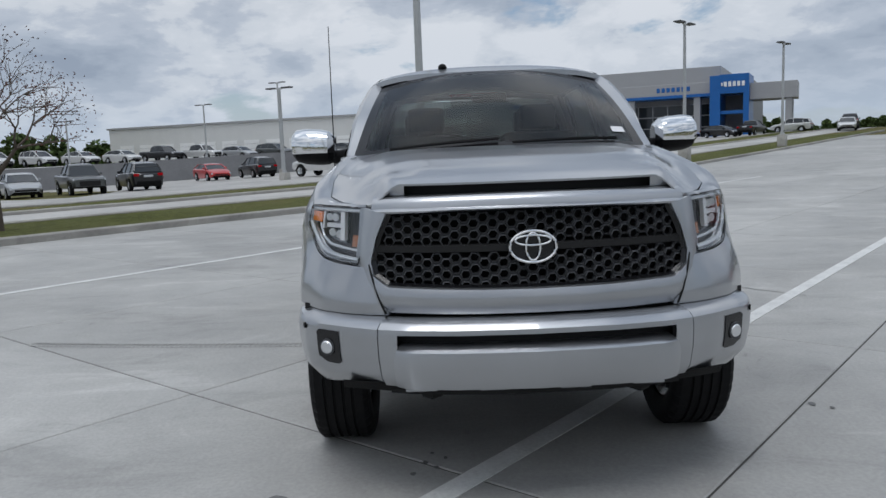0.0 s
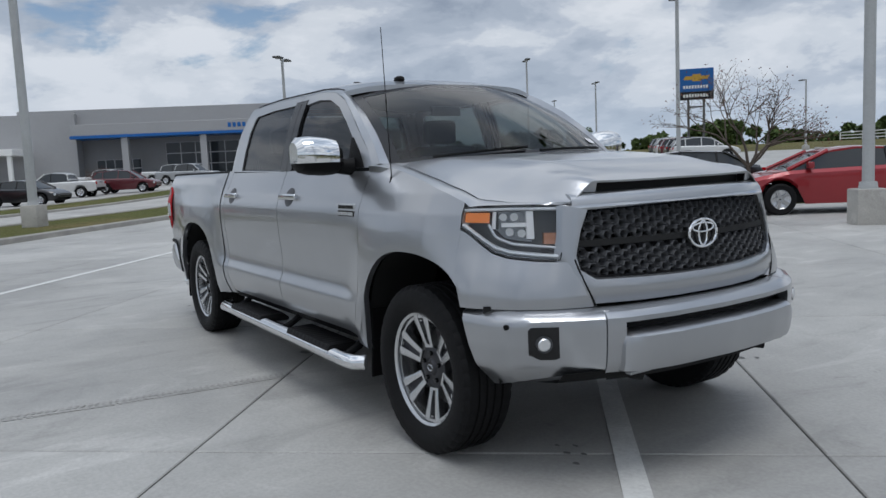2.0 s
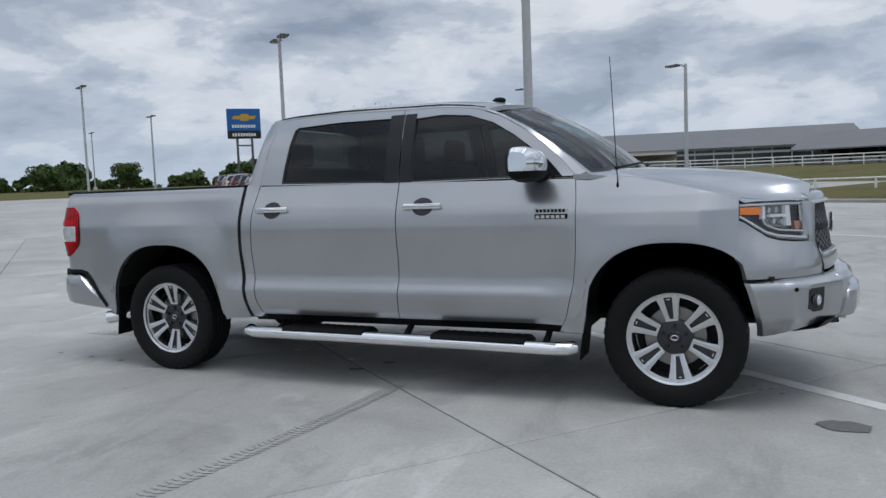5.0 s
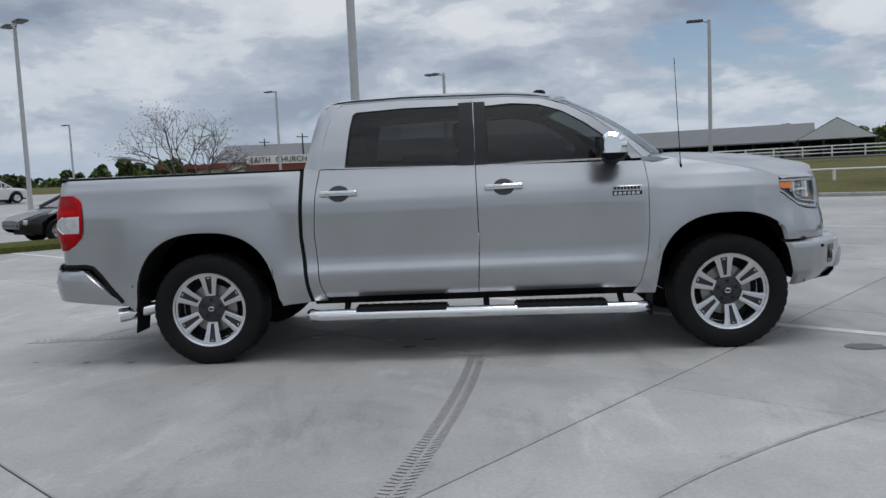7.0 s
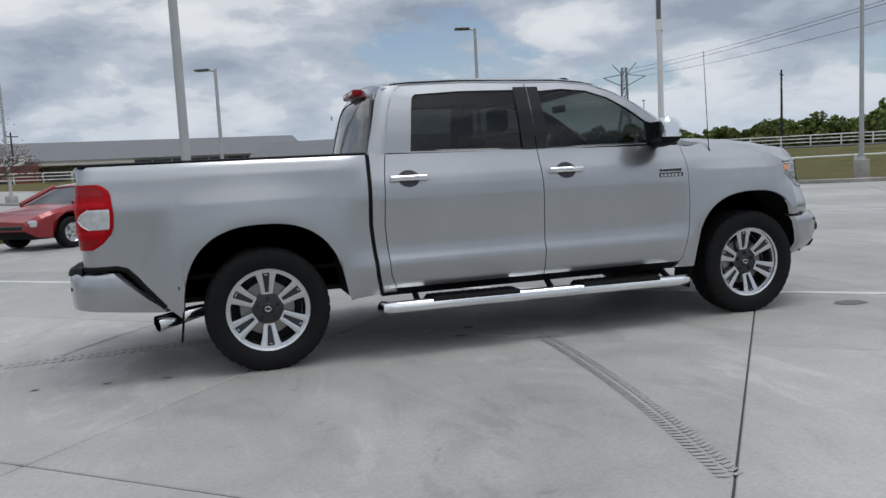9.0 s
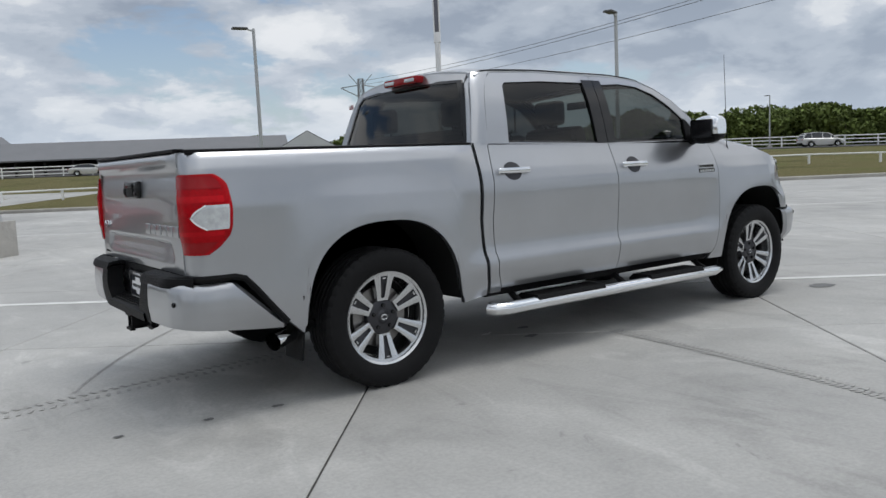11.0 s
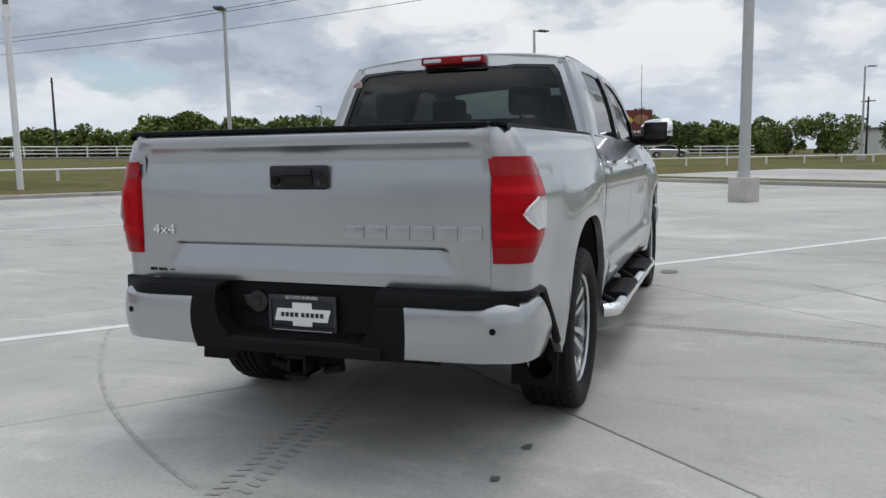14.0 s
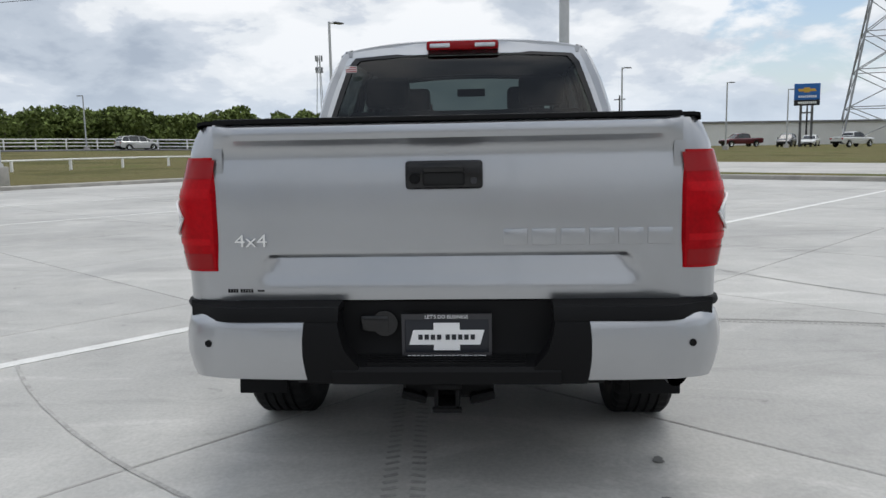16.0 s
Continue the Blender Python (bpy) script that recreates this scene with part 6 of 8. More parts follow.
light_pole(14.6, -2.0, 11.8, 139.8, True, 0.6, 0.12)
light_pole(10.9, 30.0, 7.8, 170, False, 0.8)
light_pole(22.6, 18.4, 7.35, 200, False, 0.7)
light_pole(38.6, 8.9, 8.15, -35, False, 0.7)
light_pole(-1.3, 31.2, 6.3, 150, False, 0.7)
light_pole(-13.5, 47.0, 7.3, 150, False, 0.5)
light_pole(-36.2, 62.0, 6.2, 150, False, 0.4)
light_pole(-17.7, 23.7, 7.9, 139.8, True, 0.5)
light_pole(-45.5, 38.0, 8.6, 150, True, 0.6)
light_pole(-53.0, 52.8, 7.4, 150, True, 0.4)
light_pole(-44.0, -9.8, 5.8, 60, True, 0.5)
light_pole(-73.0, -15.5, 9.0, 60, True, 0.4)
light_pole(-71.3, -22.5, 7.2, 60, True, 0.4)
light_pole(-67.0, -34.0, 6.2, 60, True, 0.4)
light_pole(-92.0, 58.0, 8.0, 150, True, 0.4)
light_pole(-85.0, 75.0, 8.0, 150, True, 0.4)
light_pole(70.0, -12.5, 8.0, -60, False, 0.4)
light_pole(81.0, -25.5, 7.2, -60, False, 0.4)
light_pole(92.0, -36.0, 7.0, -60, False, 0.4)
light_pole(56.0, 88.0, 7.2, 60, False, 0.3)
light_pole(88.0, 50.0, 6.6, 60, False, 0.3)

# tall white pylon pole with a narrow banner box
zb = lie(18.4, 25.8)
ob = thing("banner_pole", pose(18.4, 25.8, zb), "white steel pole with narrow banner box above", "pole")
bm = bmesh.new()
tube(bm, [(0, 0, -0.2), (0, 0, 6.9)], 0.13, 14)
part("pole", bm, simple("white_painted_steel", (0.72, 0.72, 0.72), 0.4, vary=0.08), ob)
bm = bmesh.new()
box(bm, -0.16, 0.16, -0.12, 0.12, 6.9, 13.5, 0.02, 1, m=pose(0, 0, 0, 0, 0, -40))
bx = part("banner_box", bm, simple("white_sign_face", (0.78, 0.78, 0.78), 0.35), ob)
bm = bmesh.new()
box(bm, -0.10, 0.10, -0.13, 0.13, 7.4, 9.0, 0.01, 1, m=pose(0, 0, 0, 0, 0, -40))
part("banner_stripe", bm, simple("dark_grey_stripe", (0.12, 0.12, 0.14), 0.4), bx)

# ---- fences and rails ----
M_WHITEP = simple("white_fence_paint", (0.78, 0.78, 0.76), 0.5, vary=0.06)


def rail_fence(name, pts, height, rails, gap, label, post=0.06):
    ob = thing(name, pose(0, 0, 0), label, "fence")
    P = [Vector((x, y, 0)) for x, y in pts]
    tot = [(a, b) for a, b in zip(P, P[1:])]
    for a, b in tot:
        n = max(1, int((b - a).length / gap))
        nodes = [a.lerp(b, i / n) for i in range(n + 1)]
        for q in nodes[:-1]:
            z = lie(q.x, q.y)
            bm = bmesh.new()
            box(bm, q.x - post, q.x + post, q.y - post, q.y + post, z - 0.15, z + height + 0.03, 0.01, 1)
            part("post", bm, M_WHITEP, ob)
        for hgt in rails:
            bm = bmesh.new()
            tube(bm, [(q.x, q.y, lie(q.x, q.y) + hgt) for q in nodes], 0.055 if len(rails) == 1 else 0.075, 6)
            part("rail", bm, M_WHITEP, ob)


rail_fence("low_rail", [(-4, 47.5), (18.5, 34.5), (27, 27.5), (41.5, 19.9), (52, 4.0), (62, -10), (70, -20)], 0.55, (0.55,), 3.2, "low white pipe rail on short posts")
rail_fence("paddock_fence", [(-60, 108), (-22, 105), (12.5, 104), (45, 94), (70, 78), (90.5, 54), (99.5, 30), (103, 12), (106, -5)], 1.3, (0.4, 0.85, 1.28), 3.4, "white three-rail paddock fence", 0.07)

# ---- barn ----
M_ROOFM = simple("grey_metal_roof", (0.17, 0.17, 0.175), 0.5, 0.3, vary=0.1, vscale=0.5)
M_SIDING = simple("light_metal_siding", (0.55, 0.56, 0.56), 0.6, vary=0.08, vscale=0.6)
# dark timber; on the barn's back walls its colour holds the inside shade
M_DARKIN = simple("barn_shadow_timber", (0.03, 0.028, 0.026), 0.9)


def barn():
    c = Vector((27, 112, 0))
    ax = Vector((0.93, -0.366, 0)).normalized()
    sd = Vector((-ax.y, ax.x, 0))
    L, W, ze, zr = 42.0, 13.0, 2.3, 4.7
    z0 = 2.1
    ob = thing("riding_barn", pose(0, 0, 0), "long open-sided barn with grey metal roof", "barn")

    def P(a, b, z):
        q = c + ax * a + sd * b
        return Vector((q.x, q.y, z0 + z))
    for sg in (-1, 1):
        bm = bmesh.new()
        rows = [[P(a, sg * b, z) for a in np.linspace(-L / 2 - 0.6, L / 2 + 0.6, 12)] for b, z in ((W / 2 + 0.8, ze - 0.15), (0, zr))]
        sheet(bm, rows, lambda co: (0, 0, -0.18))
        part("roof", bm, M_ROOFM, ob)
    for k in range(13):
        a = -L / 2 + k * L / 12
        for sg in (-1, 1):
            bm = bmesh.new()
            q = P(a, sg * W / 2, 0)
            box(bm, q.x - 0.15, q.x + 0.15, q.y - 0.15, q.y + 0.15, q.z - 0.3, q.z + ze)
            part("post", bm, M_DARKIN, ob)
    bm = bmesh.new()
    sheet(bm, [[P(a, W / 2 - 0.5, z) for a in (-L / 2, L / 2)] for z in (0, ze)])
    part("back_wall", bm, M_DARKIN, ob)
    bm = bmesh.new()
    sheet(bm, [[P(a, -W / 2 + 0.2, z) for a in (-L / 2, L / 2)] for z in (0.0, 0.9)], lambda co: (0, 0.1, 0))
    part("kick_wall", bm, simple("grey_boards", (0.22, 0.21, 0.20), 0.8, vary=0.2), ob)
    for sg in (-1, 1):
        bm = bmesh.new()
        a = sg * L / 2
        fill(bm, [P(a, -W / 2, ze - 0.2), P(a, W / 2, ze - 0.2), P(a, 0, zr - 0.05)])
        part("gable", bm, M_SIDING, ob)
    # gabled wing that faces the lot
    bm = bmesh.new()
    fx, fy = Vector((41.5, 96.0, 0)), Vector((50.0, 92.6, 0))
    bk = Vector((5.0, 12.0, 0))
    up = Vector((0, 0, 1))
    apex = (fx + fy) * 0.5 + up * 6.8
    fill(bm, [fx + up * 4.2, fy + up * 4.2, apex])
    part("wing_gable", bm, M_SIDING, ob)
    for e in (fx, fy):
        bm = bmesh.new()
        o2 = (e - apex + up * 6.8).normalized() * 0.5
        o2.z = 0
        sheet(bm, [[e + up * 4.0 + o2, e + up * 4.0 + o2 + bk], [apex + up * 0.08, apex + up * 0.08 + bk]], lambda co: (0, 0, -0.12))
        part("wing_roof", bm, M_ROOFM, ob)
    for t in (0, 0.33, 0.67, 1):
        q = fx.lerp(fy, t)
        bm = bmesh.new()
        box(bm, q.x - 0.12, q.x + 0.12, q.y - 0.12, q.y + 0.12, 1.4, 4.2)
        part("wing_post", bm, M_DARKIN, ob)
    bm = bmesh.new()
    sheet(bm, [[fx + bk * 0.4 + up * z, fy + bk * 0.4 + up * z] for z in (1.5, 4.2)])
    part("wing_back", bm, M_DARKIN, ob)


barn()

# ---- church with low red-brick front ----
M_BRICK = simple("red_brick", (0.20, 0.055, 0.045), 0.85, vary=0.2, vscale=2)
M_CREAM = simple("cream_stucco", (0.55, 0.53, 0.48), 0.8, vary=0.06, vscale=1)
M_WINDOW = simple("dark_window_glass", (0.03, 0.035, 0.04), 0.08)


def block_building(name, m, w, d, h, wall, roofm, label, category, roof_h=0.0, z0=0.0):
    """Box building, front at local -y; returns its Empty."""
    ob = thing(name, m, label, category)
    bm = bmesh.new()
    box(bm, -w / 2, w / 2, 0, d, -1.5, h)
    part("wall", bm, wall, ob, smooth=0)
    bm = bmesh.new()
    if roof_h:
        sheet(bm, [[Vector((x, y, z)) for x in (-w / 2 - 0.4, w / 2 + 0.4)] for y, z in ((-0.5, h), (d / 2, h + roof_h), (d + 0.5, h))], lambda co: (0, 0, -0.15))
    else:
        box(bm, -w / 2 - 0.12, w / 2 + 0.12, -0.12, d + 0.12, h, h + 0.35)
    part("roof", bm, roofm, ob, smooth=0)
    return ob


def window_on(ob, x0, x1, z0, z1, nx, nz, frame=M_POLE, y=-0.03):
    for i in range(nx):
        for j in range(nz):
            bm = bmesh.new()
            a, b = x0 + (x1 - x0) * i / nx, x0 + (x1 - x0) * (i + 1) / nx
            c, d = z0 + (z1 - z0) * j / nz, z0 + (z1 - z0) * (j + 1) / nz
            fr = min(0.08, (b - a) * 0.06)
            box(bm, a + fr, b - fr, y - 0.01, y + 0.02, c + fr, d - fr)
            part("window_pane", bm, M_WINDOW, ob, smooth=0)
    bm = bmesh.new()
    box(bm, x0, x1, y + 0.012, y + 0.03, z0, z1)
    part("window_frame", bm, frame, ob, smooth=0)


church = block_building("church_building", pose(-15, 131, 2.0, 0, 0, 6), 62, 26, 3.7, M_CREAM, M_ROOFM, "low cream church hall with grey metal roof", "church", 3.6)
bm = bmesh.new()
box(bm, -24.5, -11.5, -6, 0, -1.5, 3.0)
part("brick_front", bm, M_BRICK, church, "red brick entrance block", smooth=0)
bm = bmesh.new()
box(bm, -36, -24.6, -8, -5, -1.5, 2.6)
part("side_block", bm, M_CREAM, church, "pale side block", smooth=0)
bm = bmesh.new()
box(bm, -38, -27, -9, -5, 2.62, 3.3)
part("porch_roof", bm, M_BRICK, church, smooth=0)
bm = bmesh.new()
box(bm, -11.4, 2, -7.5, 0, 2.75, 3.15)
part("entrance_canopy", bm, M_CREAM, church, smooth=0)
window_on(church, -23, -15, -0.6, 1.0, 4, 1, M_CREAM, -6.03)
bm = bmesh.new()
box(bm, -24.2, -13.2, -6.12, -6.0, 3.0, 4.4)
sgn = part("sign_panel", bm, M_WHITEP, church, smooth=0)
M_LETTER = simple("dark_sign_letter", (0.05, 0.02, 0.02), 0.6)
letters("sign_text", "FAITH", 1.25, 0.03, pose(-21.85, -6.2, 3.7, 90, 0, 0), M_LETTER, sgn)
letters("sign_text", "CHURCH", 1.25, 0.03, pose(-16.7, -6.2, 3.7, 90, 0, 0), M_LETTER, sgn)
window_on(church, 2, 29, 0.4, 2.6, 9, 1)
window_on(church, 2, 29, 2.8, 3.4, 9, 1)

# ---- the dealership ----
M_ACM = simple("grey_composite_panel", (0.36, 0.36, 0.365), 0.45, 0.2, vary=0.05, vscale=0.4)
M_ACMD = simple("dark_grey_panel", (0.20, 0.20, 0.205), 0.5, 0.2, vary=0.06, vscale=0.4)
M_BLUE = simple("blue_sign_panel", (0.012, 0.11, 0.36), 0.35, vary=0.08, vscale=0.6)
M_WHITEWALL = simple("white_metal_wall", (0.62, 0.62, 0.60), 0.6, vary=0.06, vscale=0.5)
deal = thing("dealership_building", pose(-113.4, 43.6, 2.6, 0, 0, 63), "grey dealership showroom with blue entrance tower and canopy", "building")


def dpart(name, mat, x0, x1, y0, y1, z0, z1, label=""):
    bm = bmesh.new()
    box(bm, x0, x1, y0, y1, z0, z1, 0.03, 1)
    return part(name, bm, mat, deal, label, smooth=0)


dpart("wall", M_ACMD, -38, 4, 4.0, 34, -2, 8.4)
dpart("upper_wall", M_ACM, -42, 0, 2.5, 36, 7.2, 10.2)
dpart("tall_wall", M_ACM, -46, -33, 1.5, 30, -2, 9.6, "tall grey end wall")
dpart("canopy_fascia", M_ACM, -33, 0.0, -1.2, 4, 5.9, 7.6)
dpart("canopy_edge", M_BLUE, -33, 0.0, -1.3, 4, 5.45, 5.9, "blue canopy edge")
dpart("tower_side", M_BLUE, -0.9, 0.6, -3.0, 5, -1, 8.3, "blue entrance tower wall")
dpart("tower_top", M_BLUE, 0.6, 4.6, -3.0, 5, 5.6, 8.4, "blue entrance tower head")
dpart("tower_leg", M_BLUE, 3.8, 4.6, -3.0, 5, -1, 5.6)
dpart("tower_beam", M_BLUE, 0.6, 3.8, -2.6, -1.2, 2.6, 3.1)
dpart("portico", M_ACM, 4.6, 11.0, -1.5, 6, 4.6, 7.0)
dpart("portico_column", M_ACM, 9.4, 10.3, -1.2, -0.3, -1, 4.6)
dpart("portico_column", M_ACM, 9.4, 10.3, 4.5, 5.4, -1, 4.6)
for xx in (-25, -13, -3.0):
    dpart("canopy_column", M_ACM, xx - 0.5, xx + 0.5, -0.9, 0.1, -2, 5.45)
for k in range(5):
    b0 = 1.1 + k * 0.62
    dpart("sign_bar", M_WHITEP, b0, b0 + 0.42, -3.1, -3.0, 6.6, 7.3)
dpart("sign_badge", M_FROST, 0.7, 1.0, -3.1, -3.0, 6.7, 7.2)
for k in range(7):
    dpart("sign_bar", M_BLUE, -9 + k * 0.75, -8.5 + k * 0.75, -1.28, -1.2, 6.4, 7.1)
window_on(deal, -20, -1.2, -0.8, 4.6, 8, 3, M_ACM, y=3.95)
window_on(deal, -31, -24, -0.8, 2.2, 5, 2, M_ACM, y=3.95)
dpart("low_wing", M_ACMD, -62, -46, 4, 20, -2, 5.8)
dpart("low_canopy", M_WHITEP, -60, -40, -5, 4, 3.2, 4.2, "white drive-through canopy")
for xx in (-59.5, -50, -41):
    dpart("canopy_post", M_WHITEP, xx, xx + 0.6, -4.8, -4.2, -2, 3.2)
dpart("low_window", M_WINDOW, -57, -52, 3.9, 4.1, -1, 2.6)
serv = thing("service_building", pose(-160, -38.8, 1.6, 0, 0, 68), "long white metal service building with roll-up doors", "building")
bm = bmesh.new()
box(bm, -38, 55, 0, 25, -2, 7.3)
part("wall", bm, M_WHITEWALL, serv, smooth=0)
bm = bmesh.new()
box(bm, -38.4, 55.4, -0.3, 25.3, 7.3, 7.7)
part("roof", bm, M_ACM, serv, smooth=0)
for k in range(15):
    bm = bmesh.new()
    box(bm, -35 + k * 5.6, -31.2 + k * 5.6, -0.12, 0.1, -1, 3.6)
    dr = part("roll_up_door", bm, M_WHITEP, serv, smooth=0)
    for j in range(4):
        bm = bmesh.new()
        box(bm, -35 + k * 5.6, -31.2 + k * 5.6, -0.16, -0.12, -0.2 + j * 1.0, -0.15 + j * 1.0)
        part("door_rib", bm, M_ACM, dr, smooth=0)
# retaining wall in front of it
bm = bmesh.new()
q = [Vector((-60, -50, 0)), Vector((-66, -36, 0)), Vector((-74, -15, 0)), Vector((-80, -3, 0))]
rows = [[Vector((p.x + dx, p.y, lie(p.x, p.y) + z)) for p in q] for dx, z in ((0.0, -0.3), (0.0, 2.1), (-0.4, 2.1))]
sheet(bm, rows)
tagged(part("wall_retaining", bm, simple("grey_retaining_block", (0.22, 0.22, 0.225), 0.85, vary=0.15, vscale=1.0), None), "grey block retaining wall", "wall", kind="structure")
bm = bmesh.new()
rows = [[Vector((p.x * k, p.y * k, lie(p.x, p.y) + 2.05)) for p in q] for k in (1.0, 1.25, 1.6, 2.1)]
sheet(bm, rows)
tagged(part("pavement_4", bm, M_ROAD, None), "raised concrete yard behind the retaining wall", "car park", kind="structure")


# ---- signs ----
def dealer_sign(x, y, zbot, w, h, az, label):
    z0 = lie(x, y)
    ob = thing("pole_sign", pose(x, y, z0, 0, 0, az), label, "sign")
    bm = bmesh.new()
    box(bm, -w / 2, w / 2, -0.2, 0.2, zbot + h * 0.26, zbot + h, 0.03, 1)
    pn = part("sign_panel", bm, M_BLUE, ob, smooth=0)
    bm = bmesh.new()
    box(bm, -w / 2, w / 2, -0.2, 0.2, zbot, zbot + h * 0.255, 0.03, 1)
    lo = part("sign_base_panel", bm, M_GLOSSBLACK, ob, smooth=0)
    for sg in (-1, 1):
        bm = bmesh.new()
        g = [(-0.36, 0.60), (-0.10, 0.60), (-0.10, 0.55), (0.14, 0.55), (0.14, 0.60), (0.32, 0.60), (0.38, 0.72), (0.14, 0.72), (0.14, 0.78), (-0.10, 0.78), (-0.10, 0.72), (-0.30, 0.72)]
        fill(bm, [Vector((a * w, sg * 0.215, zbot + b * h + 0.04 * h)) for a, b in g])
        part("sign_badge", bm, simple("gold_badge", (0.55, 0.33, 0.05), 0.35, 0.4), pn)
        for k in range(9):
            bm = bmesh.new()
            a = (-0.36 + k * 0.08) * w
            box(bm, a, a + 0.055 * w, sg * 0.21 - 0.01, sg * 0.21 + 0.01, zbot + 0.36 * h, zbot + 0.46 * h)
            part("sign_bar", bm, M_WHITEP, pn, smooth=0)
            bm = bmesh.new()
            box(bm, a, a + 0.055 * w, sg * 0.21 - 0.01, sg * 0.21 + 0.01, zbot + 0.08 * h, zbot + 0.18 * h)
            part("sign_bar", bm, M_WHITEP, lo, smooth=0)
    for sx in (-0.22, 0.22):
        bm = bmesh.new()
        box(bm, sx * w - 0.14, sx * w + 0.14, -0.14, 0.14, -0.5, zbot)
        part("leg", bm, M_LAMPHEAD, ob, smooth=0)
    bm = bmesh.new()
    box(bm, -0.22 * w, 0.22 * w, -0.1, 0.1, zbot - 1.0, zbot - 0.8)
    part("cross_tie", bm, M_LAMPHEAD, ob, smooth=0)


dealer_sign(-61.8, 78.6, 6.0, 4.3, 3.9, 45, "blue dealership pole sign with gold badge shape")
dealer_sign(96.9, -40.1, 5.2, 3.0, 2.75, 75, "blue dealership pole sign with white bars")

zb = lie(103.5, 12.5)
bb = thing("billboard", pose(103.5, 12.5, zb, 0, 0, -83), "maroon roadside billboard with yellow arrow on a steel post", "billboard")
bm = bmesh.new()
box(bm, -4.4, 4.4, -0.35, 0.35, 2.5, 6.2, 0.03, 1)
face_p = part("panel", bm, simple("maroon_vinyl", (0.16, 0.035, 0.03), 0.5, vary=0.1), bb, smooth=0)
bm = bmesh.new()
fill(bm, [Vector((1.75 - 3.7 + 1.05 * math.cos(a), -0.37, 4.6 + 1.05 * math.sin(a))) for a in np.linspace(0, math.tau, 29)[:-1]])
part("roundel", bm, simple("cream_vinyl", (0.62, 0.5, 0.40), 0.5), face_p)
bm = bmesh.new()
fill(bm, [Vector((1.75 - 3.7 + 0.85 * math.cos(a), -0.38, 4.6 + 0.5 * math.sin(a))) for a in np.linspace(0, math.tau, 29)[:-1]])
part("roundel_band", bm, simple("red_vinyl", (0.42, 0.06, 0.04), 0.5), face_p)
bm = bmesh.new()
fill(bm, [Vector((a, -0.37, b)) for a, b in ((-0.6, 4.2), (1.0, 4.2), (1.0, 3.8), (2.0, 4.8), (1.0, 5.7), (1.0, 5.3), (-0.6, 5.3))])
part("arrow", bm, simple("yellow_vinyl", (0.65, 0.52, 0.05), 0.5), face_p)
bm = bmesh.new()
r = bmesh.ops.create_uvsphere(bm, u_segments=18, v_segments=10, radius=1)
bmesh.ops.transform(bm, matrix=pose(3.0, -0.36, 4.9) @ Matrix.Diagonal((1.0, 0.04, 0.65, 1)), verts=r["verts"])
part("picture_shape", bm, simple("tan_vinyl", (0.33, 0.16, 0.08), 0.5), face_p)
for k in range(12):
    bm = bmesh.new()
    box(bm, -1.6 + k * 0.45, -1.25 + k * 0.45, -0.38, -0.36, 3.1, 3.4)
    part("text_bar", bm, M_WHITEP, face_p, smooth=0)
bm = bmesh.new()
cyl(bm, (0.3, 0, -0.5), (0.3, 0, 2.6), 0.35, seg=14)
part("post", bm, M_LAMPHEAD, bb)


# ---- towers and lines ----
M_STEEL = simple("galvanised_lattice", (0.30, 0.31, 0.32), 0.6, 0.5)


def lattice(x, y, h, w, waist, label, arms=True, az=0.0, thick=1.0):
    ob = thing("transmission_tower", pose(x, y, lie(x, y), 0, 0, az), label, "pylon", "transmission towers")
    hw = curve_of((0, w / 2), (h * 0.55, waist / 2), (h * 0.8, waist / 2), (h, waist * 0.4))
    zs = np.concatenate([np.linspace(0, h * 0.55, 5), np.linspace(h * 0.64, h, 5)])
    for sx in (-1, 1):
        for sy in (-1, 1):
            bm = bmesh.new()
            tube(bm, [(sx * hw(z), sy * hw(z), z) for z in zs], 0.16 * thick, 6)
            part("leg", bm, M_STEEL, ob)
    for a, b in zip(zs, zs[1:]):
        for k in range(4):
            c0 = ((-1, -1), (1, -1), (1, 1), (-1, 1))[k]
            c1 = ((1, -1), (1, 1), (-1, 1), (-1, -1))[k]
            for p, q in (((c0, a), (c1, b)), ((c1, a), (c0, b)), ((c0, b), (c1, b))):
                bm = bmesh.new()
                tube(bm, [(p[0][0] * hw(p[1]), p[0][1] * hw(p[1]), p[1]), (q[0][0] * hw(q[1]), q[0][1] * hw(q[1]), q[1])], 0.08 * thick, 5)
                part("brace", bm, M_STEEL, ob)
    if arms:
        for sg in (-1, 1):
            bm = bmesh.new()
            tube(bm, [(sg * waist * 0.4, 0, h * 0.93), (sg * w * 0.95, 0, h * 0.90)], 0.14 * thick, 5)
            tube(bm, [(sg * waist * 0.4, 0, h * 0.80), (sg * w * 0.95, 0, h * 0.90)], 0.14 * thick, 5)
            tube(bm, [(sg * waist * 0.4, 0, h * 0.93), (sg * w * 0.55, 0, h * 1.05)], 0.12 * thick, 5)
            part("cross_arm", bm, M_STEEL, ob)


lattice(186, 314, 41, 10.0, 2.6, "far steel lattice transmission tower", az=-20, thick=1.6)
lattice(129.5, -66, 44, 14, 6.5, "steel lattice transmission tower beyond the road", az=-20)
wires = thing("power_lines", pose(0, 0, 0), "thin dark overhead power lines", "power line")
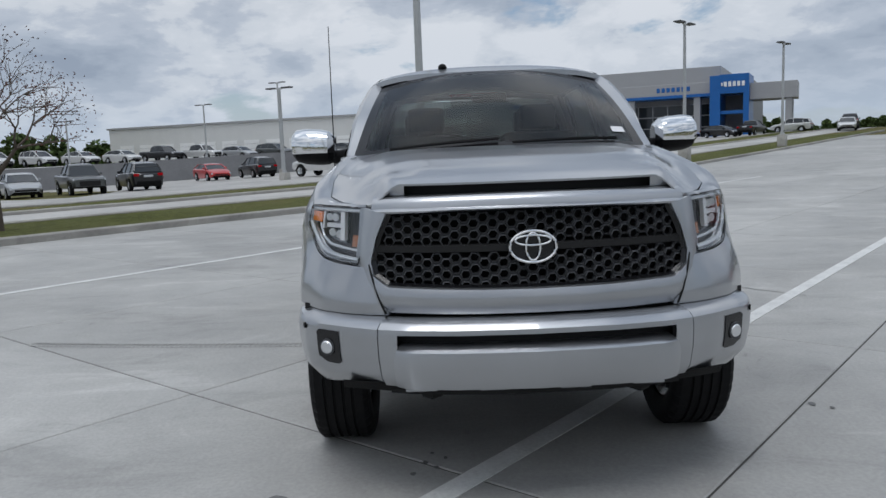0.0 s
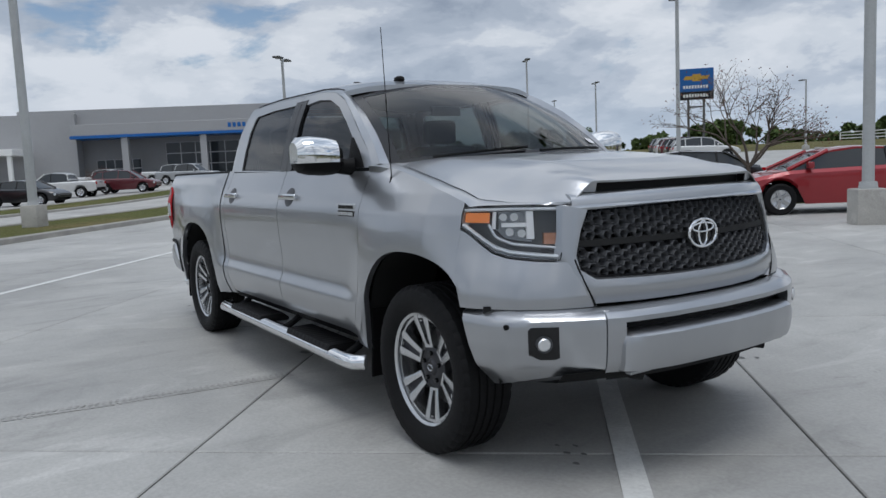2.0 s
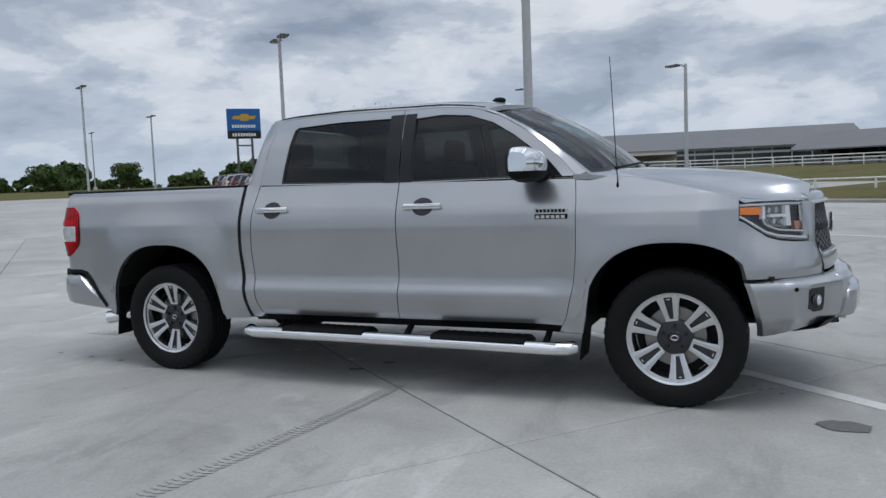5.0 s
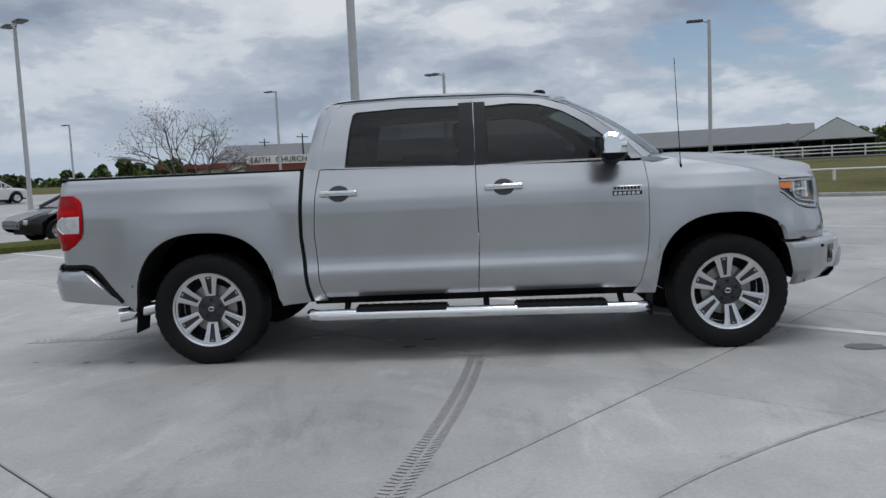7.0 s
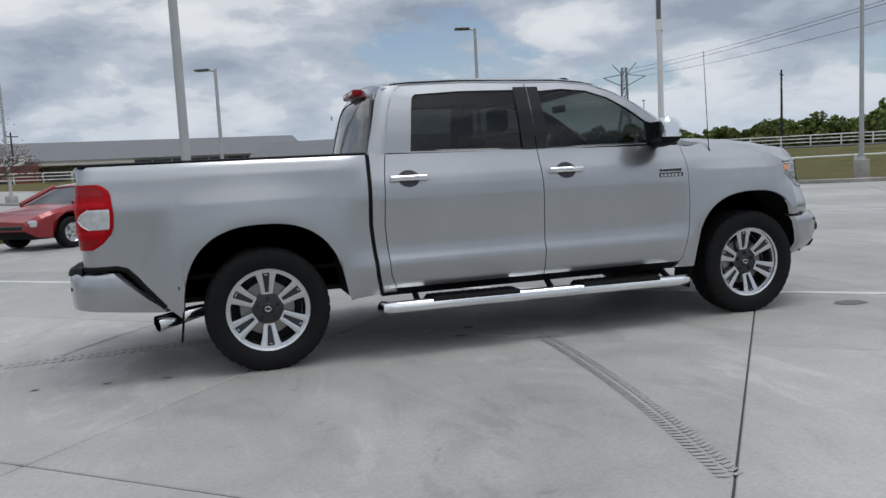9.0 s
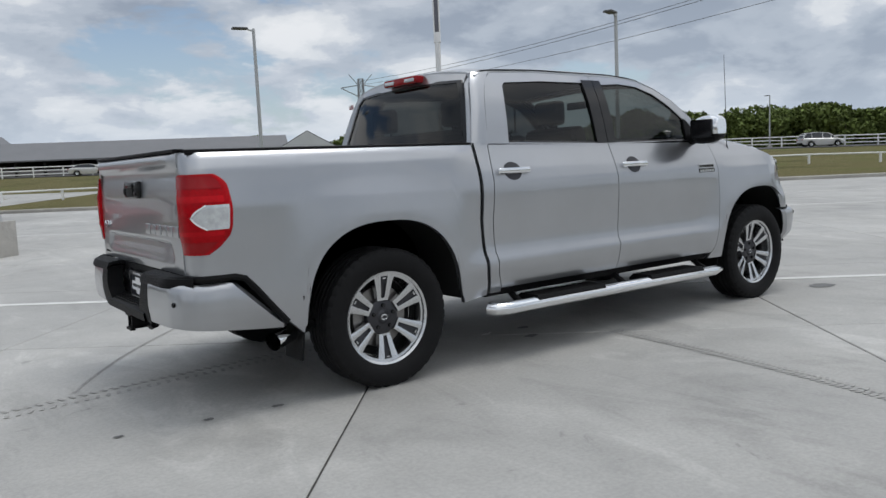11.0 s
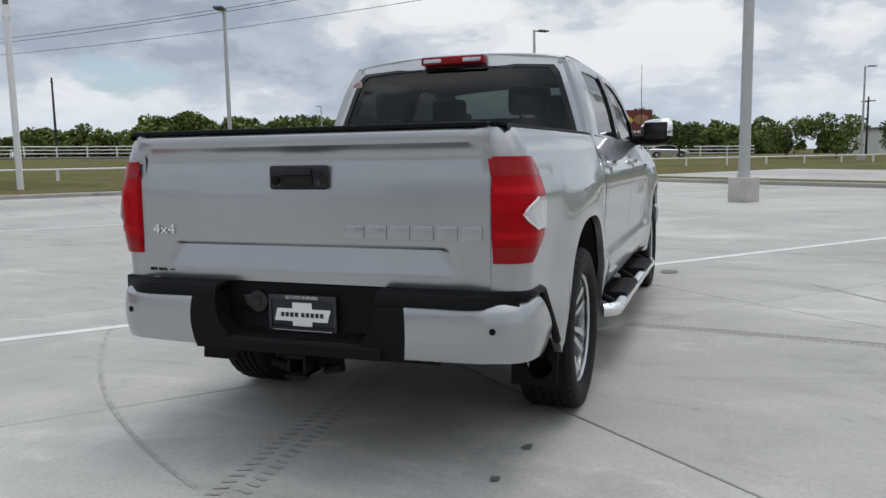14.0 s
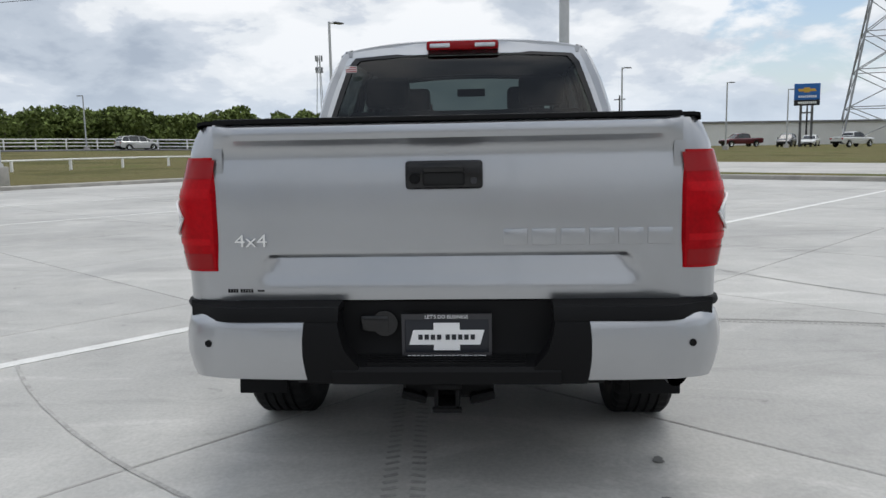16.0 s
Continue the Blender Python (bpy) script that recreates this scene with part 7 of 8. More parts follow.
for dx, dz in ((-9, 0), (0, 3), (9, 0)):
    a, b = Vector((186 + dx * 0.9, 314 - dx * 0.3, 39 + dz)), Vector((129.5 + dx * 0.9, -66 - dx * 0.3, 42 + dz))
    bm = bmesh.new()
    tube(bm, [a.lerp(b, t) - Vector((0, 0, 26 * t * (1 - t))) for t in np.linspace(0, 1, 30)], 0.07, 5)
    part("wire", bm, M_LAMPHEAD, wires)
cell = thing("cell_tower", pose(222, 50, 2.0), "slim steel cell tower with antenna cluster", "cell tower")
for k in range(3):
    a = k * math.tau / 3
    bm = bmesh.new()
    tube(bm, [(1.6 * math.cos(a), 1.6 * math.sin(a), 0), (0.5 * math.cos(a), 0.4 * math.sin(a), 25)], 0.11, 6)
    part("leg", bm, M_STEEL, cell)
for k in range(12):
    a = k * math.tau / 12
    for zz3 in (24.8, 21.5):
        bm = bmesh.new()
        box(bm, 1.0 * math.cos(a) - 0.1, 1.0 * math.cos(a) + 0.1, 1.0 * math.sin(a) - 0.1, 1.0 * math.sin(a) + 0.1, zz3 - 0.8, zz3 + 0.8)
        part("antenna", bm, M_STEEL, cell, smooth=0)


def utility_pole(x, y, h):
    ob = thing("utility_pole", pose(x, y, lie(x, y)), "dark wooden utility pole with cross arm", "utility pole", "utility poles")
    bm = bmesh.new()
    tube(bm, [(0, 0, -0.3), (0, 0, h)], [0.17, 0.11], 8)
    part("pole", bm, M_DARKIN, ob)
    bm = bmesh.new()
    box(bm, -1.1, 1.1, -0.06, 0.06, h - 0.7, h - 0.55, m=pose(0, 0, 0, 0, 0, 40))
    part("cross_arm", bm, M_DARKIN, ob)


for x, y, h in ((71, 79, 10), (-40, 140, 8), (-62, 150, 8), (103, 15, 6.2), (118, -20, 8), (122, -50, 8), (-30, 128, 8)):
    utility_pole(x, y, h)

# ---- vegetation ----
M_BARK = simple("grey_brown_bark", (0.10, 0.08, 0.065), 0.9, vary=0.3, vscale=6, bump=0.5, bscale=20)


def leaf_mat(name, c):
    m, t, b = mat_base(name)
    geo = t.nodes.new("ShaderNodeNewGeometry")
    rp = ramp(t, geo.outputs["Random Per Island"], [(0.0, tuple(v * 0.55 for v in c)), (0.5, c), (1.0, tuple(min(1, v * 1.6) for v in c))], "LINEAR")
    link(t, rp.outputs[0], b.inputs["Base Color"])
    b.inputs["Roughness"].default_value = 0.8
    b.inputs["Specular IOR Level"].default_value = 0.2
    return m


M_LEAF = leaf_mat("spring_leaves", (0.115, 0.15, 0.042))
M_LEAFD = leaf_mat("dark_leaves", (0.065, 0.095, 0.03))
M_BUD = leaf_mat("reddish_buds", (0.14, 0.06, 0.045))


def leaf_cloud(rng, blobs, count, size):
    """Many small leaf clumps spread through lumpy volumes, denser at the skin."""
    vs, fs = [], []
    wts = [b[3] ** 2 for b in blobs]
    for _ in range(count):
        x, y, z, r, fz = rng.choices(blobs, wts)[0]
        d = Vector((rng.gauss(0, 1), rng.gauss(0, 1), rng.gauss(0, 1)))
        d.normalize()
        k = r * (0.55 + 0.5 * rng.random() ** 0.6)
        p = Vector((x + d.x * k, y + d.y * k, max(0.1, z + d.z * k * fz)))
        a = Vector((rng.gauss(0, 1), rng.gauss(0, 1), rng.gauss(0, 1))).normalized()
        b = a.cross(Vector((rng.gauss(0, 1), rng.gauss(0, 1), rng.gauss(0, 1)))).normalized()
        s = size * rng.uniform(0.5, 1.3)
        i = len(vs)
        vs += [p - a * s, p + b * s * 0.7, p + a * s, p - b * s * 0.6]
        fs.append((i, i + 1, i + 2, i + 3))
    return vs, fs


def mesh_part(name, vs, fs, mat, parent):
    me = bpy.data.meshes.new(name)
    me.from_pydata([tuple(v) for v in vs], [], fs)
    me.materials.append(mat)
    ob = new(name, me)
    ob.parent = parent
    return ob


def woods(name, pts, h, depth, per_m, size, seed, mat, label, dens=1.0):
    """A far belt of trees along points: one mass of clumps with uneven top, and its trunks."""
    rng = random.Random(seed)
    blobs = []
    P = [Vector((x, y, 0)) for x, y in pts]
    trunks = bmesh.new()
    for a, b in zip(P, P[1:]):
        L = (b - a).length
        n = max(1, int(L * per_m))
        nrm = Vector((-(b - a).y, (b - a).x, 0)).normalized()
        for k in range(n):
            q = a.lerp(b, (k + rng.random()) / n) + nrm * rng.uniform(-depth, depth)
            hh = h * rng.uniform(0.72, 1.08) * (0.85 + 0.25 * math.sin(q.x * 0.13 + q.y * 0.07))
            z0 = lie(q.x, q.y)
            r = hh * rng.uniform(0.28, 0.42)
            for _ in range(4):
                blobs.append((q.x + rng.uniform(-r, r) * 0.8, q.y + rng.uniform(-r, r) * 0.8, z0 + hh * rng.uniform(0.05, 0.76), r * rng.uniform(0.5, 0.85), 0.85))
            tube(trunks, [(q.x, q.y, z0 - 0.2), (q.x + rng.uniform(-0.3, 0.3), q.y, z0 + hh * 0.6)], [hh * 0.022, hh * 0.01], 5)
    vs, fs = leaf_cloud(rng, blobs, int(len(blobs) * 60 * dens), size)
    ob = tagged(new(name), label, "trees", kind="stuff")
    mesh_part("foliage", vs, fs, mat, ob)
    part("trunks", trunks, M_BARK, ob)
    return ob


woods("woods_east", [(52, 128), (78, 104), (104, 82), (128, 56), (140, 34), (146, 12), (150, -8)], 7.0, 6, 1.9, 0.38, 3, M_LEAF, "belt of spring-green trees behind the paddock fence", 2.6)
woods("woods_north", [(-150, 120), (-120, 165), (-80, 200), (-40, 190), (0, 215)], 7.5, 10, 0.4, 0.8, 4, M_LEAFD, "distant belt of dark trees")
woods("woods_south_east", [(150, -10), (165, -45), (170, -100)], 6.0, 8, 0.45, 0.7, 5, M_LEAFD, "far low trees beyond the road")
woods("woods_west", [(-170, 60), (-150, 90), (-135, 120)], 4.4, 8, 0.7, 0.45, 6, M_LEAFD, "dark green trees beside the dealership", 2.0)
woods("woods_south_west", [(-190, -110), (-178, -80), (-185, -62)], 9, 8, 0.5, 0.8, 7, M_LEAFD, "trees behind the service yard")
woods("woods_far", [(900, 700), (1100, 200), (1000, -500), (300, -1100), (-600, -1000), (-1100, -300), (-1000, 500), (-400, 1100), (400, 1150), (900, 700)], 22, 30, 0.06, 3.6, 8, M_LEAFD, "hazy tree line on the horizon")
woods("bush_row", [(-56, 122), (-44, 121)], 4.2, 3, 0.5, 0.4, 9, M_LEAFD, "dark bushes beside the church")


def leafy_tree(x, y, h, r, seed, mat, label):
    rng = random.Random(seed)
    z0 = lie(x, y)
    ob = thing("tree", pose(x, y, z0), label, "tree", "trees")
    bm = bmesh.new()
    tube(bm, [(0, 0, -0.2), (0.05, 0, h * 0.3), (0, 0.1, h * 0.7)], [h * 0.03, h * 0.022, h * 0.01], 8)
    for k in range(7):
        a = k * 0.9
        tube(bm, [(0, 0, h * 0.25), (math.cos(a) * r * 0.5, math.sin(a) * r * 0.5, h * 0.55), (math.cos(a) * r * 0.8, math.sin(a) * r * 0.8, h * 0.75)], [h * 0.014, h * 0.009, h * 0.004], 5)
    part("trunk", bm, M_BARK, ob)
    blobs = [(rng.uniform(-r, r) * 0.75, rng.uniform(-r, r) * 0.75, h * rng.uniform(0.35, 0.9), r * rng.uniform(0.25, 0.45), 0.9) for _ in range(16)]
    vs, fs = leaf_cloud(rng, blobs, 2600, 0.16)
    mesh_part("crown", vs, fs, mat, ob)


leafy_tree(84, -7.5, 3.7, 2.7, 21, M_LEAF, "round spring-green tree near the highway")
leafy_tree(82, -12.0, 4.2, 2.6, 22, M_LEAF, "taller spring-green tree near the highway")
leafy_tree(86, 3.5, 4.2, 2.6, 23, M_LEAFD, "small dark-green tree by the highway")
leafy_tree(88, -19.5, 4.0, 2.6, 24, M_LEAFD, "low dark-green tree by the highway")
leafy_tree(-78, 62, 3.1, 2.4, 25, M_LEAFD, "dark-green tree beside the car park")
leafy_tree(-72, 68, 2.9, 2.3, 26, M_LEAFD, "dark-green tree beside the car park")


def bare_tree(x, y, h, spread, seed, buds, label):
    """Leafless tree: branches divide again and again, with a few buds."""
    rng = random.Random(seed)
    ob = thing("tree", pose(x, y, lie(x, y)), label, "tree", "trees")
    bm = bmesh.new()
    tips = []

    def grow(p, d, length, r, depth):
        q = p + d * length
        mid = p.lerp(q, 0.5) + Vector((rng.gauss(0, 1), rng.gauss(0, 1), rng.gauss(0, 0.5))) * length * 0.06
        tube(bm, [p, mid, q], [r, r * 0.82, r * 0.66], 6 if depth < 2 else 4, caps=False)
        if depth >= 6:
            tips.append(q)
            return
        for k in range(5 if depth == 0 else 3 if depth < 4 else 2):
            ax = Vector((rng.gauss(0, 1), rng.gauss(0, 1), rng.gauss(0, 0.6)))
            nd = (d * (0.8 if depth else 0.7) + ax.normalized() * spread * (0.75 if depth else 0.9)).normalized()
            nd.z = max(nd.z, 0.02)
            grow(q, nd.normalized(), length * rng.uniform(0.62, 0.84), r * 0.60, depth + 1)
    grow(Vector((0, 0, -0.1)), Vector((0.03, 0, 1)), h * 0.24, h * 0.016, 0)
    part("trunk", bm, M_BARK, ob, smooth=60)
    vs, fs = [], []
    for q in tips:
        for _ in range(buds):
            p = q + Vector((rng.gauss(0, 1), rng.gauss(0, 1), rng.gauss(0, 1))) * h * 0.03
            a = Vector((rng.gauss(0, 1), rng.gauss(0, 1), rng.gauss(0, 1))).normalized() * h * 0.006
            b = a.orthogonal()
            i = len(vs)
            vs += [p - a, p + b, p + a]
            fs.append((i, i + 1, i + 2))
    tagged(mesh_part("buds", vs, fs, M_BUD, ob), kind="stuff")


bare_tree(-7.7, 14.6, 4.4, 0.80, 31, 1, "bare spreading tree with a few reddish buds")
bare_tree(-10.2, -9.2, 5.2, 0.72, 32, 3, "young tree with reddish-brown buds in the grass strip")
bare_tree(-64, 8, 3.0, 0.9, 33, 3, "small bare tree by the showroom")
bare_tree(-70, -7, 3.0, 0.9, 34, 3, "small bare tree by the yard wall")


# ---- parked vehicles ----
def vehicle(kind, color, x, y, az, label, group="parked cars"):
    """A parked car built from stations along its length: body, cabin, wheels, lamps."""
    spec = {
        "sedan": (4.75, 0.91, 0.66, [(-2.37, .55, .80, .80), (-2.2, .30, .98, .88), (-1.4, .24, 1.02, .91), (0, .22, .98, .92), (1.2, .22, .95, .91), (1.9, .25, .82, .88), (2.25, .32, .70, .80), (2.38, .42, .62, .66)], [(-1.95, 1.0), (-1.25, 1.40), (-0.1, 1.46), (0.5, 1.40), (1.35, 0.97)]),
        "coupe": (4.6, 0.91, 0.66, [(-2.3, .5, .82, .80), (-2.1, .30, .96, .88), (-1.4, .22, .98, .92), (0, .22, .95, .92), (1.2, .22, .92, .91), (1.85, .25, .80, .88), (2.2, .3, .68, .80), (2.3, .42, .60, .66)], [(-2.0, .96), (-1.1, 1.33), (-0.2, 1.38), (0.4, 1.32), (1.25, 0.94)]),
        "suv": (4.65, 0.92, 0.70, [(-2.32, .45, .95, .82), (-2.2, .32, 1.12, .89), (-1.4, .28, 1.10, .92), (0, .26, 1.06, .92), (1.1, .26, 1.02, .91), (1.8, .30, .95, .89), (2.2, .36, .80, .82), (2.32, .46, .70, .68)], [(-2.25, 1.12), (-1.95, 1.58), (-0.6, 1.70), (0.3, 1.63), (1.2, 1.03)]),
        "hatch": (4.3, 0.88, 0.64, [(-2.1, .42, .95, .78), (-2.0, .32, 1.02, .85), (-1.2, .24, 1.02, .88), (0, .22, .98, .89), (1.1, .22, .96, .88), (1.7, .26, .84, .85), (2.05, .34, .70, .76), (2.15, .42, .62, .62)], [(-2.05, 1.02), (-1.7, 1.42), (-0.4, 1.52), (0.3, 1.45), (1.2, 0.98)]),
        "pickup": (5.6, 0.96, 0.78, [(-2.8, .55, 1.12, .88), (-2.75, .45, 1.16, .94), (-1.0, .42, 1.14, .96), (0, .40, 1.12, .96), (1.2, .40, 1.12, .95), (2.0, .42, 1.08, .94), (2.6, .48, 1.00, .88), (2.75, .52, .90, .78)], [(-0.95, 1.14), (-0.80, 1.72), (0.1, 1.80), (0.7, 1.74), (1.4, 1.14)]),
        "van": (5.1, 0.98, 0.68, [(-2.5, .40, 1.0, .9), (-2.4, .30, 1.08, .96), (-1.4, .25, 1.05, .98), (0, .22, 1.02, .98), (1.2, .22, 1.0, .97), (1.9, .26, .92, .94), (2.4, .34, .76, .84), (2.55, .44, .66, .70)], [(-2.42, 1.06), (-2.1, 1.66), (-0.5, 1.76), (0.6, 1.66), (1.7, 1.0)]),
    }[kind]
    length, hw, wr, body, cab = spec
    name = {"pickup": "parked_pickup", "van": "parked_minivan", "suv": "parked_suv"}.get(kind, "parked_car")
    ob = thing(name, pose(x, y, lie(x, y) + (0.03 if abs(x) > 30 or y > 60 else 0), 0, 0, az), label, {"pickup": "pickup truck", "suv": "suv", "van": "minivan"}.get(kind, "car"), group)
    paint = car_paint(f"paint_{kind}", color, 0.3, 0.35)
    xs = np.linspace(body[0][0], body[-1][0], 30)
    col = list(zip(*body))
    wx = (length * 0.5 - 0.92, -(length * 0.5 - 1.05)) if kind != "pickup" else (1.85, -1.75)
    r = wr * 0.5
    bm = bmesh.new()
    rows = []
    for xx in xs:
        zl, zb2, w = (float(np.interp(xx, col[0], col[k])) for k in (1, 2, 3))
        za = zl
        for c in wx:
            d = abs(xx - c)
            if d < r + 0.08:
                za = max(za, r + math.sqrt(max(0, (r + 0.08) ** 2 - d * d)))
        zmid = max(za + 0.05, zl + (zb2 - zl) * 0.55)
        rows.append([Vector((xx, -w * 0.93, za)), Vector((xx, -w, min(zmid, zb2 - 0.08))), Vector((xx, -w * 0.985, zb2 - 0.07)), Vector((xx, -w * 0.90, zb2)), Vector((xx, 0, zb2 + 0.03)), Vector((xx, w * 0.90, zb2)), Vector((xx, w * 0.985, zb2 - 0.07)), Vector((xx, w, min(zmid, zb2 - 0.08))), Vector((xx, w * 0.93, za))])
    vv = sheet(bm, rows)
    for end in (vv[0], vv[-1]):
        bm.faces.new(end)
    part("body", bm, paint, ob)
    bm = bmesh.new()
    box(bm, -length / 2 + 0.3, length / 2 - 0.3, -hw * 0.8, hw * 0.8, 0.24 if kind != "pickup" else 0.42, 0.6)
    part("underbody", bm, M_DARK, ob)
    if kind == "pickup":
        bm = bmesh.new()
        box(bm, -2.65, -1.05, -0.80, 0.80, 1.10, 1.165)
        part("bed_floor", bm, M_DARK, ob)
    # cabin glass and painted roof
    cx = np.linspace(cab[0][0], cab[-1][0], 24)
    cz = [float(np.interp(q, [c[0] for c in cab], [c[1] for c in cab])) for q in cx]
    base = [float(np.interp(q, col[0], col[2])) - 0.03 for q in cx]
    bm = bmesh.new()
    rows = []
    for q, z, b0 in zip(cx, cz, base):
        w0 = float(np.interp(q, col[0], col[3])) * 0.90
        wt_ = w0 - 0.22 * max(0, z - b0) / 0.6
        rows.append([Vector((q, -w0, b0)), Vector((q, -wt_, max(b0, z - 0.03))), Vector((q, 0, max(b0, z))), Vector((q, wt_, max(b0, z - 0.03))), Vector((q, w0, b0))])
    sheet(bm, rows)
    part("window_band", bm, M_WINDOW, ob, "dark window glass")
    lo_x, hi_x = cab[1][0] - 0.12, cab[-2][0] + 0.08
    bm = bmesh.new()
    rows = []
    for q in np.linspace(lo_x, hi_x, 12):
        z = float(np.interp(q, cx, cz))
        b0 = float(np.interp(q, cx, base))
        w0 = float(np.interp(q, col[0], col[3])) * 0.90
        wt_ = w0 - 0.22 * max(0, z - b0) / 0.6 + 0.012
        rows.append([Vector((q, v * wt_, z + 0.018 - 0.03 * abs(v) ** 3)) for v in np.linspace(-1, 1, 9)])
    sheet(bm, rows, lambda co: (0, 0, -0.04))
    part("roof", bm, paint, ob)
    mids = {"suv": (-1.45, -0.35, 0.55), "van": (-1.4, -0.1, 0.9), "pickup": (0.25,), "coupe": (-0.75,), "hatch": (-1.1, -0.05), "sedan": (-1.05, -0.05)}[kind]
    for sg in (-1, 1):
        lines = [[(cab[0][0] + 0.03), (cab[1][0])], [cab[-2][0], cab[-1][0] - 0.03]] + [[m0, m0 + 0.02] for m0 in mids]
        for k, (xa, xb) in enumerate(lines):
            bm = bmesh.new()
            pts = []
            for t in np.linspace(0, 1, 6):
                if k < 2:
                    q = xa + (xb - xa) * t
                    z = float(np.interp(q, cx, cz))
                    b0 = float(np.interp(q, cx, base))
                    f = 1.0
                else:
                    q = xa + 0.02 * t
                    z, b0 = float(np.interp(q, cx, cz)), float(np.interp(q, cx, base))
                    z = b0 + (z - b0) * t
                w0 = float(np.interp(q, col[0], col[3])) * 0.90
                pts.append((q, sg * (w0 - 0.22 * max(0, z - b0) / 0.6 + 0.004), z - 0.01))
            tube(bm, pts, 0.045 if k < 2 else 0.03, 6)
            part("pillar", bm, paint if k < 2 or kind in ("suv", "van") else M_GLOSSBLACK, ob)
        for xc in wx:
            bm = bmesh.new()
            revolve(bm, [(r * 0.62, -0.10), (r * 0.9, -0.11), (r, -0.08), (r, 0.08), (r * 0.9, 0.11), (r * 0.62, 0.10)], 24, (0, 0, 0))
            w_ob = part("wheel", bm, M_RUBBER, ob)
            w_ob.matrix_basis = pose(xc, sg * (hw - 0.11), r)
            bm = bmesh.new()
            revolve(bm, [(0.02, sg * 0.07), (r * 0.2, sg * 0.075), (r * 0.25, sg * 0.05), (r * 0.55, sg * 0.07), (r * 0.64, sg * 0.10)], 20, (0, 0, 0))
            for q in range(5):
                a = q * math.tau / 5
                box(bm, r * 0.12, r * 0.6, sg * 0.085 - 0.015, sg * 0.085 + 0.015, -0.035, 0.035, m=Matrix.Rotation(a, 4, "Y"))
            part("rim", bm, M_ALLOY, w_ob)
        # lamps
        bm = bmesh.new()
        xf, xr_ = body[-2][0], body[0][0]
        zf, zr_ = body[-2][2] - 0.10, body[1][2] - 0.16
        box(bm, xf - 0.22, xf + 0.05, sg * body[-2][3] * 0.80 - 0.16, sg * body[-2][3] * 0.80 + 0.16, zf - 0.08, zf + 0.06, 0.03, 2)
        part("headlight", bm, M_FROST, ob)
        bm = bmesh.new()
        if kind in ("suv", "van"):
            box(bm, xr_ - 0.02, xr_ + 0.20, sg * body[0][3] * 0.82 - 0.15, sg * body[0][3] * 0.82 + 0.15, zr_ - 0.10, zr_ + 0.06, 0.03, 2)
        else:
            box(bm, xr_ - 0.01, xr_ + 0.16, sg * body[0][3] * 0.85 - 0.13, sg * body[0][3] * 0.85 + 0.13, zr_ - 0.10, zr_ + 0.08, 0.03, 2)
        part("tail_light", bm, M_RED, ob)
        bm = bmesh.new()
        mx = cab[-1][0] - 0.45
        box(bm, mx - 0.06, mx + 0.06, sg * (hw + 0.0) - 0.09, sg * (hw + 0.0) + 0.09, float(np.interp(mx, col[0], col[2])) + 0.02, float(np.interp(mx, col[0], col[2])) + 0.16, 0.03, 2)
        part("side_mirror", bm, paint, ob)
    bm = bmesh.new()
    fx = body[-1][0]
    box(bm, fx - 0.12, fx + 0.015, -0.55, 0.55, body[-1][1] + 0.02, body[-1][2] - 0.06, 0.02, 1)
    part("front_grille", bm, M_GLOSSBLACK, ob)
    bm = bmesh.new()
    box(bm, xr_ - 0.03, xr_ + 0.14, -body[0][3] * 0.85, body[0][3] * 0.85, body[0][1] - 0.06, body[0][1] + 0.14, 0.03, 2)
    part("rear_valance", bm, M_BLACK, ob)
    bm = bmesh.new()
    box(bm, xr_ - 0.035, xr_ + 0.05, -0.26, 0.26, body[0][2] - 0.14, body[0][2] - 0.02, 0.01, 1)
    part("number_plate", bm, M_FROST, ob)
    return ob


WHITE, BLACK_, RED_, GREY_, SILV, BLUE_, MAROON = (0.62, 0.62, 0.61), (0.012, 0.012, 0.014), (0.28, 0.012, 0.018), (0.07, 0.075, 0.075), (0.35, 0.36, 0.37), (0.015, 0.035, 0.16), (0.10, 0.01, 0.016)
vehicle("coupe", RED_, -4.7, 13.5, 229.8, "glossy red coupe parked beside a light pole")
vehicle("sedan", BLACK_, -10.9, 15.6, 229.8, "black sedan parked by a grass island")
vehicle("suv", WHITE, -4.8, 33.0, 49.8, "white suv seen from behind near the grass")
vehicle("suv", BLACK_, -2.5, 30.7, 49.8, "black suv seen from behind near the grass")
vehicle("suv", BLACK_, 8.4, 20.2, 49.8, "black suv parked alone near the rail")
for k, (c, t) in enumerate(((GREY_, "dark grey"), (WHITE, "white"), (MAROON, "maroon"), (BLACK_, "black"), (WHITE, "white"))):
    vehicle("suv", c, -40.5 + k * 2.15, 50.2 - k * 1.8, 49.8, f"{t} suv in a distant parking row")
vehicle("pickup", GREY_, -40.0, -21.0, 35, "dark grey-green pickup facing the road")
vehicle("suv", BLACK_, -41.6, -18.2, 215, "black suv seen from behind on the access lot")
vehicle("sedan", SILV, -39.0, -24.0, 35, "silver sedan behind the grass strip")
vehicle("sedan", BLACK_, -36.5, -26.0, 50, "dark sedan at the end of the row")
vehicle("coupe", (0.45, 0.02, 0.02), -58.0, -18.4, 35, "bright red sports coupe by the retaining wall")
vehicle("suv", BLACK_, -59.3, -15.0, 215, "black boxy suv by the retaining wall")
vehicle("pickup", WHITE, -47.5, -7.4, 235, "white compact pickup beside the grass strip")
vehicle("hatch", RED_, -45.0, -3.2, 60, "red hatchback parked along the drive")
